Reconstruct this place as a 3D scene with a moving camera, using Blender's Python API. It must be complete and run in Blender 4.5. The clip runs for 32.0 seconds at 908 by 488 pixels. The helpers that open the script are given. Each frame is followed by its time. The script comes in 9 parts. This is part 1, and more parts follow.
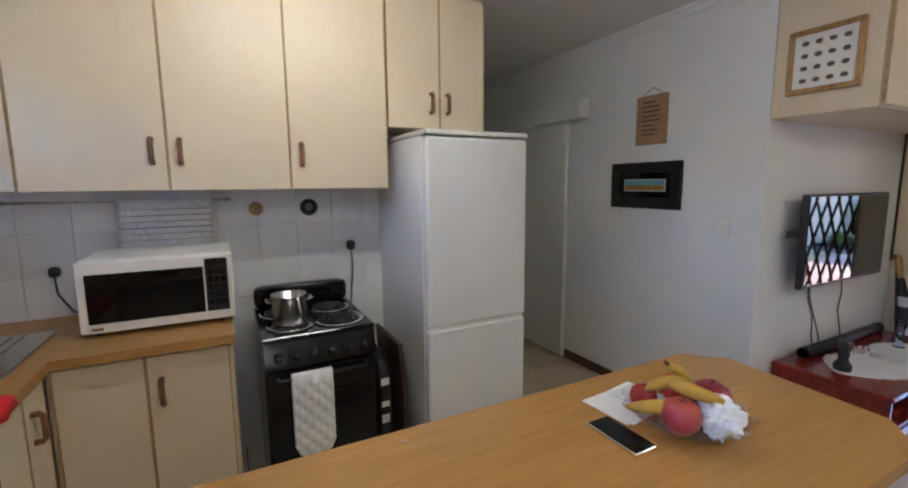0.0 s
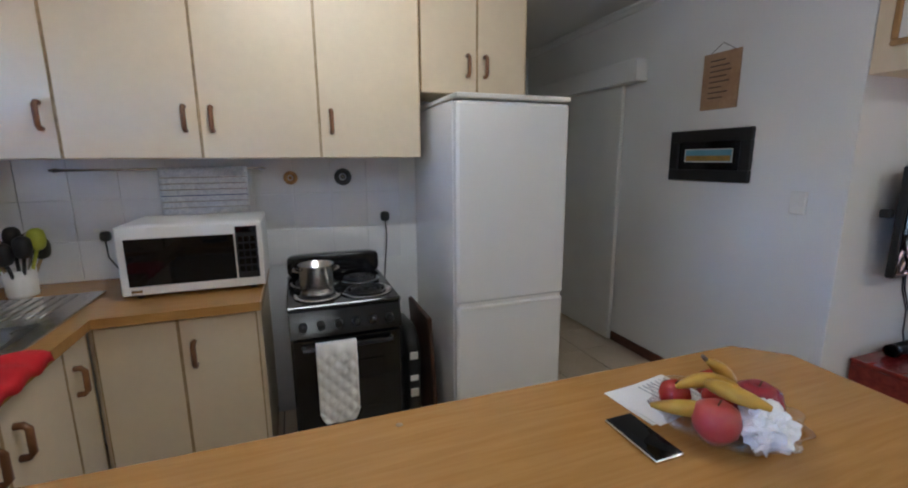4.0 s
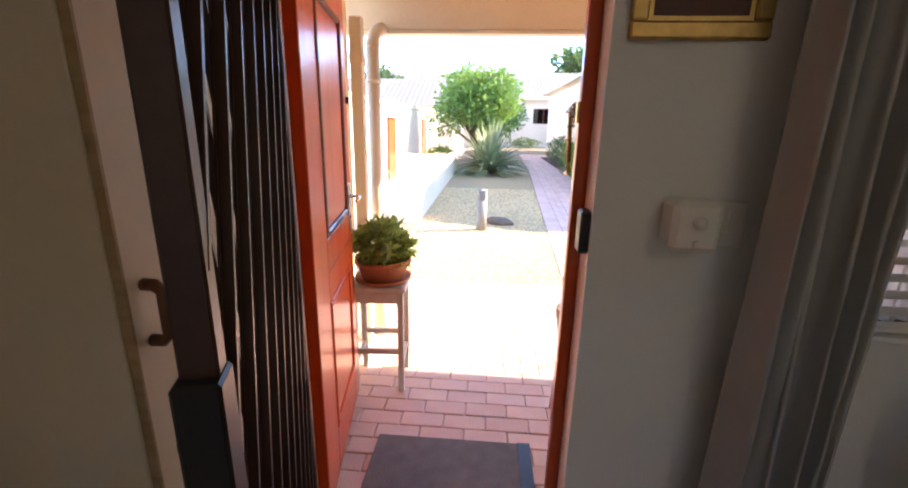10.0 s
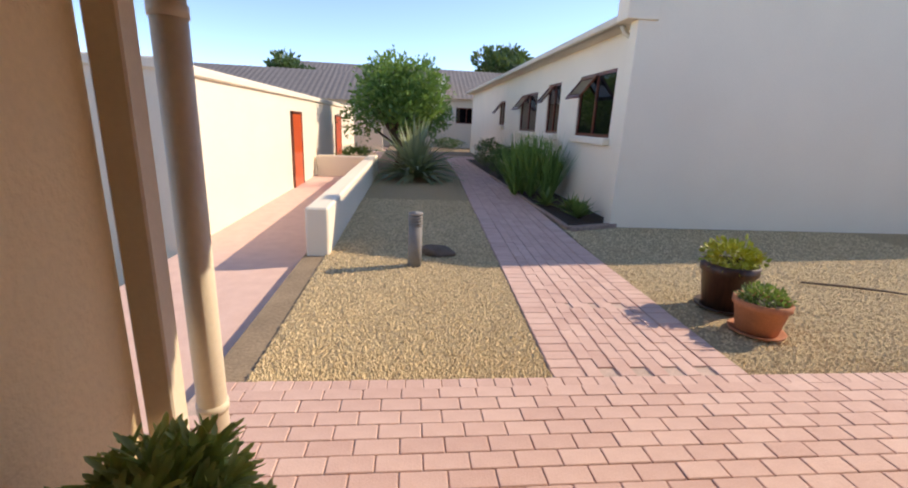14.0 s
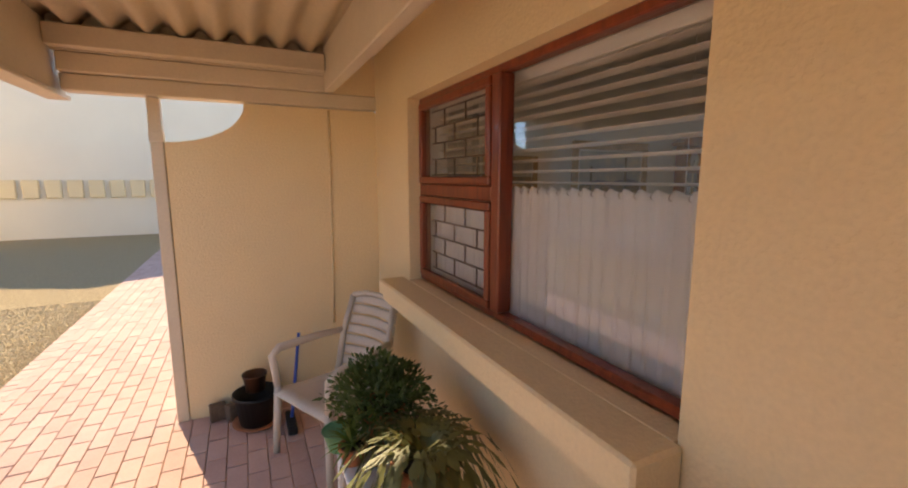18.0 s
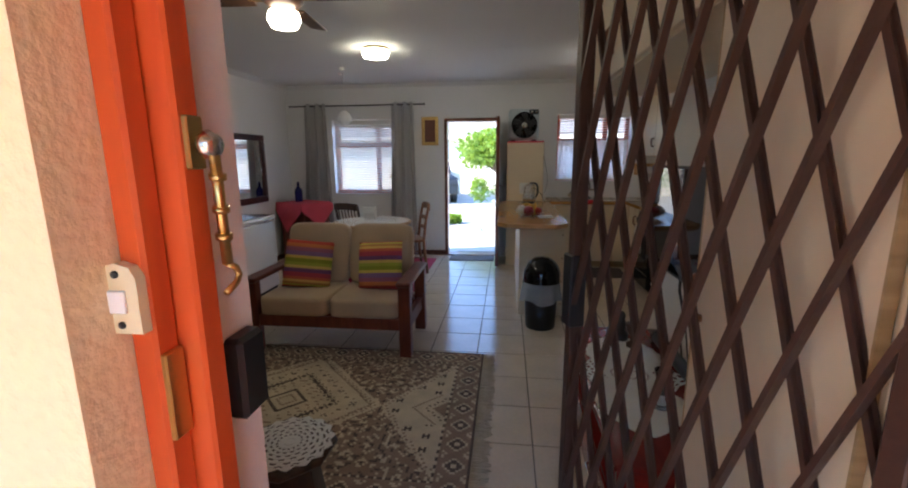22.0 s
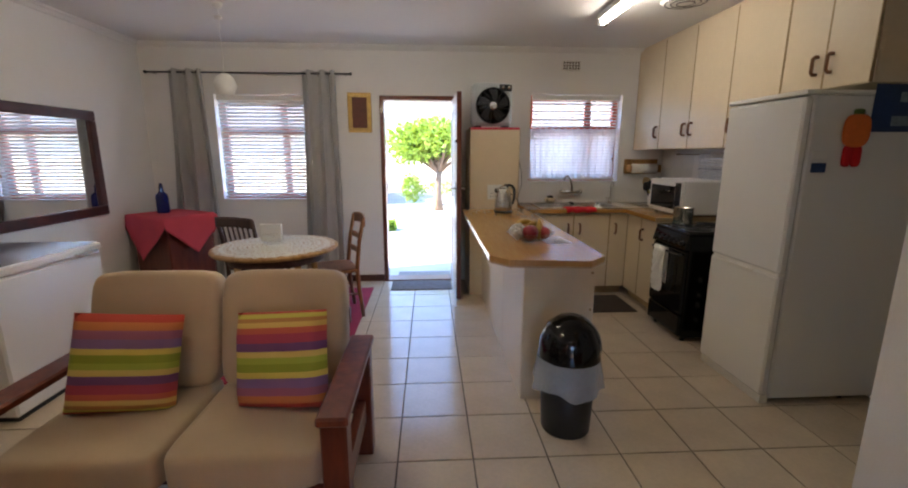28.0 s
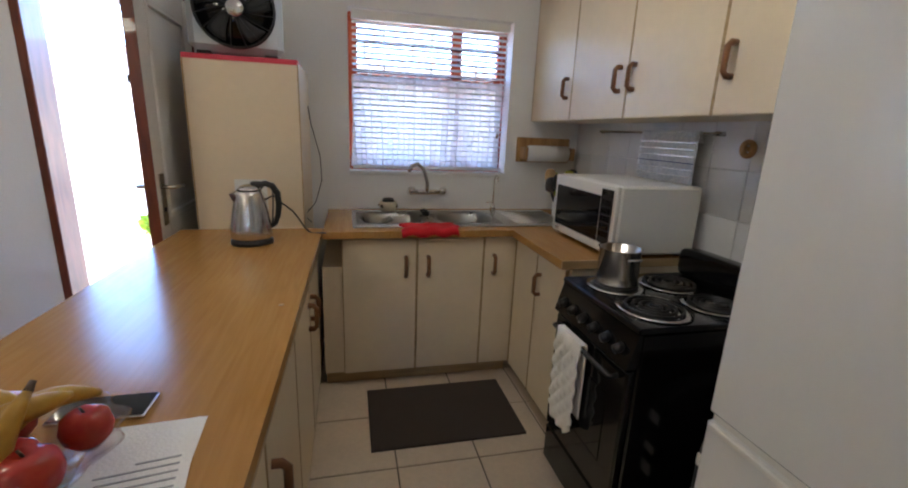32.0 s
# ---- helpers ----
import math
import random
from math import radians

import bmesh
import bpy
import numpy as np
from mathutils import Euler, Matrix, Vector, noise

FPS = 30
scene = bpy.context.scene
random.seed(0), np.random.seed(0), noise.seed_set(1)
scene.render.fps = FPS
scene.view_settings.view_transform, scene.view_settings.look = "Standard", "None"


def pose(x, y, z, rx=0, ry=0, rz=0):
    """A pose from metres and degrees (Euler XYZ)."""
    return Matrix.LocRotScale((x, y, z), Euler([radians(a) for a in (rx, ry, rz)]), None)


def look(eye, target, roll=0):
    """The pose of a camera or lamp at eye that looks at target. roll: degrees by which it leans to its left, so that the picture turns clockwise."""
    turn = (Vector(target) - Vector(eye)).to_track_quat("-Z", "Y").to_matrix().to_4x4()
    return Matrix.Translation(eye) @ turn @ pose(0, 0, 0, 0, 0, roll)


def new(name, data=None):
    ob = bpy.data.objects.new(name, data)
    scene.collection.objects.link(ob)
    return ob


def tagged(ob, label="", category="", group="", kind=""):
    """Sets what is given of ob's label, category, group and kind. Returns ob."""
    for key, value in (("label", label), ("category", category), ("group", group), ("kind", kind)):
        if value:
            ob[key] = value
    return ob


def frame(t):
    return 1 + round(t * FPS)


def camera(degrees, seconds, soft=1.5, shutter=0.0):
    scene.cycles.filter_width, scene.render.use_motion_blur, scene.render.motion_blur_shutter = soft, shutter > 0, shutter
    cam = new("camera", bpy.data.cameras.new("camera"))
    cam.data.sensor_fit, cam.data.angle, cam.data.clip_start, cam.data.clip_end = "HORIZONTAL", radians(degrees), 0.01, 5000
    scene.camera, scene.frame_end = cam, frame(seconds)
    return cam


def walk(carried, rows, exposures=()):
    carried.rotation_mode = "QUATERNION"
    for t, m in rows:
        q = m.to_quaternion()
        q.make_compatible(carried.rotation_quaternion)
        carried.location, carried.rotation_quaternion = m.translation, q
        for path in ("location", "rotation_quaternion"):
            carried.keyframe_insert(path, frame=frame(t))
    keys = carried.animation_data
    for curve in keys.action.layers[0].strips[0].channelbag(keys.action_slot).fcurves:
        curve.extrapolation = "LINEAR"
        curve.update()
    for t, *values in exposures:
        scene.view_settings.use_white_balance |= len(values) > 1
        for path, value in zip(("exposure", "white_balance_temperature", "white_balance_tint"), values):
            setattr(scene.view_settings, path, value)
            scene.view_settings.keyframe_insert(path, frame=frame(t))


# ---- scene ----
cam = camera(91.9, 32.0, soft=2.0)
PATH = [
    (0, (0.731, -1.362, 1.506), (-1.027, -0.447, 1.238), -0.5),
    (0.5, (0.696, -1.337, 1.495), (-1.199, -0.786, 1.171), -0.2),
    (1, (0.62, -1.358, 1.481), (-1.34, -1.196, 1.12), 0.1),
    (1.5, (0.605, -1.37, 1.477), (-1.347, -1.584, 1.099), -0.3),
    (2, (0.677, -1.331, 1.509), (-1.259, -1.649, 1.121), 0.4),
    (2.5, (0.755, -1.279, 1.545), (-1.188, -1.613, 1.211), 0.6),
    (3, (0.788, -1.26, 1.546), (-1.169, -1.557, 1.258), 0.4),
    (3.5, (0.754, -1.244, 1.502), (-1.22, -1.215, 1.178), -0.1),
    (4, (0.682, -1.207, 1.479), (-1.162, -0.532, 1.1), -0.4),
    (4.5, (0.659, -1.183, 1.419), (-0.809, 0.11, 1.003), -0.7),
    (6.5, (0.519, -0.138, 1.475), (0.38, 1.792, 0.968), 1.5),
    (7, (0.488, 0.178, 1.451), (0.382, 2.111, 0.947), 0.9),
    (7.5, (0.509, 0.544, 1.456), (0.423, 2.479, 0.956), 1.0),
    (8, (0.517, 0.959, 1.469), (0.407, 2.884, 0.939), 1.1),
    (8.5, (0.494, 1.303, 1.462), (0.387, 3.23, 0.938), 0.4),
    (9, (0.517, 1.673, 1.472), (0.397, 3.595, 0.931), 2.2),
    (9.5, (0.489, 2.002, 1.456), (0.346, 3.919, 0.905), 2.4),
    (10, (0.411, 2.321, 1.465), (0.266, 4.244, 0.933), 1.1),
    (10.5, (0.393, 2.608, 1.441), (0.211, 4.525, 0.903), 1.1),
    (11, (0.384, 2.885, 1.45), (0.162, 4.798, 0.911), 2.7),
    (11.5, (0.327, 3.131, 1.438), (0.1, 5.042, 0.893), 2.9),
    (12, (0.226, 3.341, 1.457), (0.037, 5.256, 0.911), 3.1),
    (12.5, (0.175, 3.473, 1.452), (0.024, 5.39, 0.901), 4.1),
    (13, (0.153, 3.661, 1.446), (0.032, 5.582, 0.901), 3.7),
    (13.5, (0.157, 3.866, 1.455), (0.164, 5.792, 0.916), 3.6),
    (15.5, (0.642, 4.386, 1.576), (1.942, 5.863, 1.182), 1.2),
    (16, (0.61, 4.552, 1.52), (2.311, 5.553, 1.174), 3.5),
    (17, (0.702, 4.608, 1.543), (2.681, 4.73, 1.256), 2.2),
    (18, (0.721, 4.613, 1.581), (2.509, 3.758, 1.282), 0.0),
    (19, (0.572, 4.582, 1.495), (1.761, 2.997, 1.223), -0.6),
    (19.5, (0.506, 4.522, 1.489), (1.373, 2.742, 1.211), -0.8),
    (20, (0.46, 4.433, 1.484), (1.042, 2.542, 1.188), -0.8),
    (20.5, (0.434, 4.388, 1.478), (0.816, 2.45, 1.167), -0.6),
    (21, (0.397, 4.325, 1.469), (0.671, 2.373, 1.132), -0.8),
    (21.5, (0.347, 4.169, 1.474), (0.593, 2.218, 1.108), -0.8),
    (22, (0.317, 4.014, 1.48), (0.552, 2.065, 1.095), -0.4),
    (22.5, (0.352, 3.815, 1.472), (0.6, 1.869, 1.076), 0.2),
    (23, (0.445, 3.632, 1.504), (0.904, 1.727, 1.096), 0.2),
    (23.5, (0.505, 3.519, 1.45), (1.464, 1.784, 1.045), 0.4),
    (24, (0.596, 3.372, 1.458), (1.958, 1.948, 1.049), 0.6),
    (24.5, (0.661, 3.271, 1.482), (2.142, 1.976, 1.069), 0.5),
    (26.5, (0.781, 2.767, 1.622), (1.587, 0.962, 1.319), 2.9),
    (27, (0.677, 2.611, 1.548), (1.2, 0.7, 1.273), 2.8),
    (27.5, (0.705, 2.501, 1.5), (0.868, 0.538, 1.154), 0.7),
    (28, (0.725, 2.333, 1.446), (0.615, 0.377, 1.042), 0.1),
    (28.5, (0.607, 2.052, 1.441), (0.314, 0.118, 1.022), 0.1),
    (29, (0.499, 1.789, 1.42), (0.055, -0.107, 0.966), -0.2),
    (29.5, (0.4, 1.462, 1.41), (-0.15, -0.401, 0.935), 0.0),
    (30, (0.253, 1.208, 1.395), (-0.359, -0.63, 0.898), 0.4),
    (30.5, (0.041, 0.939, 1.372), (-0.565, -0.902, 0.879), 1.8),
    (31, (-0.082, 0.652, 1.362), (-0.687, -1.187, 0.861), 3.0),
    (31.5, (-0.258, 0.425, 1.381), (-0.798, -1.435, 0.884), 2.6),
    (32, (-0.39, 0.243, 1.406), (-0.845, -1.64, 0.909), 2.4),
]
EXPOSURES = [
    (0, 5.12, 5900, 9), (1.2, 4.95, 5750, 9), (2.5, 4.75, 6100, 9), (3.2, 4.75, 6200, 9), (4.0, 5.0, 5600, 9), (4.5, 5.0, 5550, 9), (7.0, 5.05, 6900, 14), (9.0, 4.4, 7200, 14), (10.0, 3.7, 7300, 14), (11.0, 2.6, 7500, 15), (12.0, 1.85, 7600, 16), (13.5, 1.5, 7400, 14), (16.0, 1.15, 8700, 15),
    (17.0, 1.6, 8900, 15), (18.0, 1.9, 9000, 14), (19.0, 2.1, 7600, 7), (20.0, 2.8, 6900, 5), (21.0, 2.95, 6600, 6), (22.0, 3.85, 6400, 7), (23.0, 4.55, 6400, 12), (24.0, 4.85, 7200, 13), (27.0, 4.5, 7500, 13), (28.0, 4.5, 7100, 13), (29.0, 4.75, 6900, 13), (30, 4.8, 6600, 13), (32, 4.7, 6300, 10),
]
walk(cam, [(t, look(eye, target, roll)) for t, eye, target, roll in PATH], EXPOSURES)

# ---- light ----
world = bpy.data.worlds.new("sky")
scene.world = world
world.use_nodes = True
sky = world.node_tree.nodes.new("ShaderNodeTexSky")
sky.sky_type, sky.sun_disc = "NISHITA", False
SUN_FROM = Vector((1.45, 0.42, 1.0))
sky.sun_elevation, sky.sun_rotation = radians(33.5), radians(74)
sky.air_density, sky.dust_density, sky.ozone_density = 0.9, 0.0, 3.0
sky.altitude = 5000
background = world.node_tree.nodes["Background"]
world.node_tree.links.new(sky.outputs[0], background.inputs[0])
background.inputs[1].default_value = 0.15
sun = new("sun", bpy.data.lights.new("sun", "SUN"))
sun.data.energy, sun.data.angle, sun.data.color = 2.0, radians(0.6), (1.0, 0.91, 0.78)
sun.matrix_world = look(SUN_FROM * 30, (0, 0, 0))


# ---- materials ----
def material(name, colour, rough=0.6, metal=0.0, vary=0.12, scale=6.0, fine=60.0, bump=0.15, other=None, coat=0.0, sheen=0.0, relief=0.01, emit=0.0, per_object=0.0, per_island=0.0, ior=1.45):
    """A surface with a cloudy change of tone at a large and a fine scale, uneven gloss and a fine relief."""
    m = bpy.data.materials.new(name)
    m.use_nodes = True
    t = m.node_tree
    n, l = t.nodes, t.links
    b = n["Principled BSDF"]
    b.inputs["Roughness"].default_value, b.inputs["Metallic"].default_value = rough, metal
    b.inputs["IOR"].default_value = ior
    b.inputs["Coat Weight"].default_value = coat
    b.inputs["Sheen Weight"].default_value = sheen
    co = n.new("ShaderNodeTexCoord")
    big, small = n.new("ShaderNodeTexNoise"), n.new("ShaderNodeTexNoise")
    big.inputs["Scale"].default_value, small.inputs["Scale"].default_value = scale, fine
    big.inputs["Detail"].default_value = 4
    small.inputs["Detail"].default_value = 3
    for q in (big, small):
        l.new(co.outputs["Object"], q.inputs["Vector"])
    mix = n.new("ShaderNodeMix")
    mix.data_type = "FLOAT"
    mix.inputs[0].default_value = 0.4
    l.new(big.outputs[0], mix.inputs[2])
    l.new(small.outputs[0], mix.inputs[3])
    value = mix.outputs[0]
    for amount, node, socket in ((per_object, "ShaderNodeObjectInfo", "Random"), (per_island, "ShaderNodeNewGeometry", "Random Per Island")):
        if amount:
            info, add = n.new(node), n.new("ShaderNodeMath")
            add.operation, add.inputs[1].default_value = "MULTIPLY_ADD", amount
            l.new(info.outputs[socket], add.inputs[0])
            l.new(value, add.inputs[2])
            value = add.outputs[0]
    ramp = n.new("ShaderNodeValToRGB")
    c = Vector(colour[:3])
    dark = tuple(c * (1 - vary)) if other is None else other
    light = tuple(min(1.0, v * (1 + vary * 0.6)) for v in c) if other is None else tuple(c)
    ramp.color_ramp.elements[0].position, ramp.color_ramp.elements[1].position = 0.3, 0.7 + per_object + per_island
    ramp.color_ramp.elements[0].color, ramp.color_ramp.elements[1].color = (*dark, 1), (*light, 1)
    l.new(value, ramp.inputs[0])
    l.new(ramp.outputs[0], b.inputs["Base Color"])
    gloss = n.new("ShaderNodeMapRange")
    gloss.inputs[3].default_value, gloss.inputs[4].default_value = max(0.01, rough - min(0.06, rough * 0.15)), min(1.0, rough + min(0.06, rough * 0.15))
    l.new(big.outputs[0], gloss.inputs[0])
    l.new(gloss.outputs[0], b.inputs["Roughness"])
    if bump:
        bp = n.new("ShaderNodeBump")
        bp.inputs["Strength"].default_value, bp.inputs["Distance"].default_value = bump, relief
        l.new(small.outputs[0], bp.inputs["Height"])
        l.new(bp.outputs[0], b.inputs["Normal"])
    if emit:
        b.inputs["Emission Color"].default_value = (*colour[:3], 1)
        b.inputs["Emission Strength"].default_value = emit
    return m


def wood(name, dark, light, rough=0.4, scale=3.0, along=(1, 1, 12), coat=0.0, per_object=0.0):
    """Wood grain: a noise drawn out along the board, over a slow change of tone."""
    m = material(name, light, rough, vary=0.2, scale=scale, fine=scale * 12, bump=0.0, coat=coat)
    t = m.node_tree
    n, l = t.nodes, t.links
    b = n["Principled BSDF"]
    co = next(q for q in n if q.type == "TEX_COORD")
    mp, grain, ramp = n.new("ShaderNodeMapping"), n.new("ShaderNodeTexNoise"), n.new("ShaderNodeValToRGB")
    mp.inputs["Scale"].default_value = along
    grain.inputs["Scale"].default_value, grain.inputs["Detail"].default_value, grain.inputs["Distortion"].default_value = scale, 6, 0.6
    l.new(co.outputs["Object"], mp.inputs["Vector"])
    l.new(mp.outputs[0], grain.inputs["Vector"])
    value = grain.outputs[0]
    if per_object:
        info, add = n.new("ShaderNodeObjectInfo"), n.new("ShaderNodeMath")
        add.operation, add.inputs[1].default_value = "MULTIPLY_ADD", per_object
        l.new(info.outputs["Random"], add.inputs[0])
        l.new(value, add.inputs[2])
        value = add.outputs[0]
    ramp.color_ramp.elements[0].position, ramp.color_ramp.elements[1].position = 0.32, 0.68 + per_object
    ramp.color_ramp.elements[0].color, ramp.color_ramp.elements[1].color = (*dark, 1), (*light, 1)
    l.new(value, ramp.inputs[0])
    l.new(ramp.outputs[0], b.inputs["Base Color"])
    bp = n.new("ShaderNodeBump")
    bp.inputs["Strength"].default_value, bp.inputs["Distance"].default_value = 0.12, 0.004
    l.new(grain.outputs[0], bp.inputs["Height"])
    l.new(bp.outputs[0], b.inputs["Normal"])
    return m


def stripes(name, bands, axis=2, size=1.0, rough=0.9):
    """Cloth woven in bands along one axis of the object: (height from 0 to 1, colour)."""
    m = material(name, (0.5, 0.5, 0.5), rough, fine=350, bump=0.4, relief=0.003)
    t = m.node_tree
    n, l = t.nodes, t.links
    b = n["Principled BSDF"]
    co = next(q for q in n if q.type == "TEX_COORD")
    sep, ramp, scale_in = n.new("ShaderNodeSeparateXYZ"), n.new("ShaderNodeValToRGB"), n.new("ShaderNodeMath")
    scale_in.operation, scale_in.inputs[1].default_value = "DIVIDE", size
    l.new(co.outputs["Object"], sep.inputs[0])
    l.new(sep.outputs[axis], scale_in.inputs[0])
    l.new(scale_in.outputs[0], ramp.inputs[0])
    ramp.color_ramp.interpolation = "CONSTANT"
    e = ramp.color_ramp.elements
    while len(e) < len(bands):
        e.new(0.5)
    for q, (at, c) in zip(e, bands):
        q.position, q.color = at, (*c, 1)
    l.new(ramp.outputs[0], b.inputs["Base Color"])
    return m


def glass(name, tint=(1, 1, 1), rough=0.0, glassy=True):
    m = bpy.data.materials.new(name)
    m.use_nodes = True
    b = m.node_tree.nodes["Principled BSDF"]
    b.inputs["Base Color"].default_value = (*tint, 1)
    b.inputs["Transmission Weight"].default_value, b.inputs["Roughness"].default_value, b.inputs["IOR"].default_value = 1.0, rough, 1.45 if glassy else 1.1
    return m


def pane_glass(name, least=0.06):
    """A thin pane: lets the light straight through and mirrors a little."""
    m = bpy.data.materials.new(name)
    m.use_nodes = True
    n, l = m.node_tree.nodes, m.node_tree.links
    n.remove(n["Principled BSDF"])
    clear, gloss, mix, fres = n.new("ShaderNodeBsdfTransparent"), n.new("ShaderNodeBsdfGlossy"), n.new("ShaderNodeMixShader"), n.new("ShaderNodeLayerWeight")
    power, level = n.new("ShaderNodeMath"), n.new("ShaderNodeMath")
    power.operation, power.inputs[1].default_value = "POWER", 4.0
    level.operation, level.inputs[1].default_value, level.inputs[2].default_value = "MULTIPLY_ADD", 0.5, least
    gloss.inputs["Roughness"].default_value = 0.02
    fres.inputs[0].default_value = 0.5
    l.new(fres.outputs["Facing"], power.inputs[0])
    l.new(power.outputs[0], level.inputs[0])
    l.new(level.outputs[0], mix.inputs[0])
    l.new(clear.outputs[0], mix.inputs[1])
    l.new(gloss.outputs[0], mix.inputs[2])
    l.new(mix.outputs[0], n["Material Output"].inputs[0])
    return m


def sheer(name, colour, let=0.4):
    """Thin cloth that lets part of the light through."""
    m = material(name, colour, 0.9, fine=300, bump=0.2, relief=0.002)
    n, l = m.node_tree.nodes, m.node_tree.links
    b, out = n["Principled BSDF"], n["Material Output"]
    tr, mix = n.new("ShaderNodeBsdfTranslucent"), n.new("ShaderNodeMixShader")
    tr.inputs[0].default_value = (*colour, 1)
    mix.inputs[0].default_value = let
    l.new(b.outputs[0], mix.inputs[1])
    l.new(tr.outputs[0], mix.inputs[2])
    l.new(mix.outputs[0], out.inputs[0])
    return m


def leafy(name, colour, dark, scale):
    """Leaves that let some of the light through."""
    m = material(name, colour, 0.5, vary=0.5, scale=scale, other=dark, per_island=0.3)
    n, l = m.node_tree.nodes, m.node_tree.links
    tr, mix = n.new("ShaderNodeBsdfTranslucent"), n.new("ShaderNodeMixShader")
    tr.inputs[0].default_value = (colour[0], colour[1], colour[2] * 0.6, 1)
    mix.inputs[0].default_value = 0.3
    l.new(n["Principled BSDF"].outputs[0], mix.inputs[1])
    l.new(tr.outputs[0], mix.inputs[2])
    l.new(mix.outputs[0], n["Material Output"].inputs[0])
    return m


WALL_IN = material("painted_plaster_white", (0.82, 0.81, 0.79), 0.7, vary=0.05, scale=1.5, fine=140, bump=0.12, relief=0.004)
WALL_OUT = material("painted_plaster_cream", (0.86, 0.68, 0.41), 0.85, vary=0.09, scale=1.2, fine=75, bump=0.4, relief=0.008)
WALL_PALE = material("painted_plaster_pale", (0.84, 0.74, 0.58), 0.85, vary=0.06, scale=0.8, fine=60, bump=0.3, relief=0.006)
CEILING = material("ceiling_paint", (0.80, 0.79, 0.77), 0.8, vary=0.04, scale=1.0, fine=80, bump=0.05)
TILE = material("ceramic_tile_beige", (0.68, 0.56, 0.42), 0.16, vary=0.14, scale=5, fine=45, bump=0.03, per_object=0.1)
GROUT = material("tile_grout", (0.15, 0.12, 0.095), 0.9, vary=0.2, scale=8)
PAVER = material("brick_paver_pink", (0.74, 0.52, 0.43), 0.85, vary=0.3, scale=6, fine=90, bump=0.4, relief=0.005, other=(0.54, 0.33, 0.27), per_object=0.3)
PAVER_ALL = material("brick_paver_pink_far", (0.74, 0.52, 0.43), 0.85, vary=0.3, scale=6, fine=90, bump=0.4, relief=0.005, other=(0.54, 0.33, 0.27), per_island=0.3)
JOINT = material("sand_joint", (0.58, 0.43, 0.35), 0.95, vary=0.3, scale=10, fine=120, bump=0.3)
GRAVEL = material("gravel_bed", (0.64, 0.49, 0.27), 0.95, vary=0.4, scale=30, fine=110, bump=0.9, relief=0.02, other=(0.24, 0.17, 0.09))
PEBBLE = material("gravel_stones", (0.82, 0.64, 0.37), 0.85, vary=0.4, scale=20, fine=120, other=(0.38, 0.28, 0.15), per_island=0.4)
EARTH = material("dry_earth", (0.30, 0.22, 0.14), 0.95, vary=0.4, scale=2, fine=40, bump=0.6)
TARMAC = material("pale_paving", (0.38, 0.36, 0.33), 0.9, vary=0.2, scale=2, fine=40, bump=0.4)
CREAM = material("cream_melamine", (0.74, 0.61, 0.43), 0.42, vary=0.05, scale=2.5, fine=30, bump=0.02)
CREAM_EDGE = wood("cabinet_edge_wood", (0.34, 0.22, 0.10), (0.50, 0.34, 0.17), 0.5)
WORKTOP = wood("worktop_oak_laminate", (0.40, 0.195, 0.050), (0.46, 0.240, 0.070), 0.2, scale=3.0, along=(22, 1.5, 6))
OAK = wood("oak_wood", (0.30, 0.15, 0.05), (0.52, 0.30, 0.12), 0.45, along=(8, 8, 1.5))
REDWOOD = wood("red_stained_wood", (0.54, 0.070, 0.016), (0.66, 0.105, 0.024), 0.3, scale=2.5, along=(10, 10, 1), coat=0.12)
MAHOGANY = wood("mahogany_wood", (0.14, 0.011, 0.009), (0.24, 0.022, 0.016), 0.22, scale=2.5, along=(1.2, 12, 12), coat=0.3)
DARKWOOD = wood("dark_stained_wood", (0.035, 0.016, 0.010), (0.09, 0.040, 0.022), 0.4, along=(8, 8, 1.5))
SOFAWOOD = wood("reddish_brown_wood", (0.10, 0.017, 0.008), (0.18, 0.034, 0.014), 0.35, along=(8, 8, 1.5), coat=0.2)
FABRIC = material("beige_upholstery", (0.46, 0.34, 0.22), 0.95, vary=0.12, scale=4, fine=420, bump=0.3, relief=0.002, sheen=0.3)
FABRIC_ARM = material("tan_upholstery", (0.45, 0.335, 0.245), 0.95, vary=0.14, scale=3, fine=420, bump=0.3, relief=0.002, sheen=0.3)
RED = material("red_cloth", (0.62, 0.012, 0.018), 0.85, vary=0.2, scale=5, fine=400, bump=0.3, relief=0.002)
WHITE = material("white_enamel", (0.80, 0.79, 0.77), 0.16, vary=0.015, scale=2, bump=0.0)
WHITE_PL = material("white_plastic", (0.80, 0.78, 0.73), 0.4, vary=0.04, scale=6, bump=0.0)
BLACK = material("black_enamel", (0.006, 0.006, 0.007), 0.12, vary=0.1, bump=0.0)
BLACK_PL = material("black_plastic", (0.016, 0.016, 0.017), 0.42, vary=0.15, bump=0.05)
SCREEN = material("dark_screen", (0.006, 0.006, 0.007), 0.03, bump=0.0)
STEEL = material("brushed_steel", (0.62, 0.60, 0.56), 0.22, metal=1.0, vary=0.06, scale=8, fine=200, bump=0.05)
CHROME = material("chrome", (0.75, 0.74, 0.72), 0.08, metal=1.0, vary=0.03, bump=0.0)
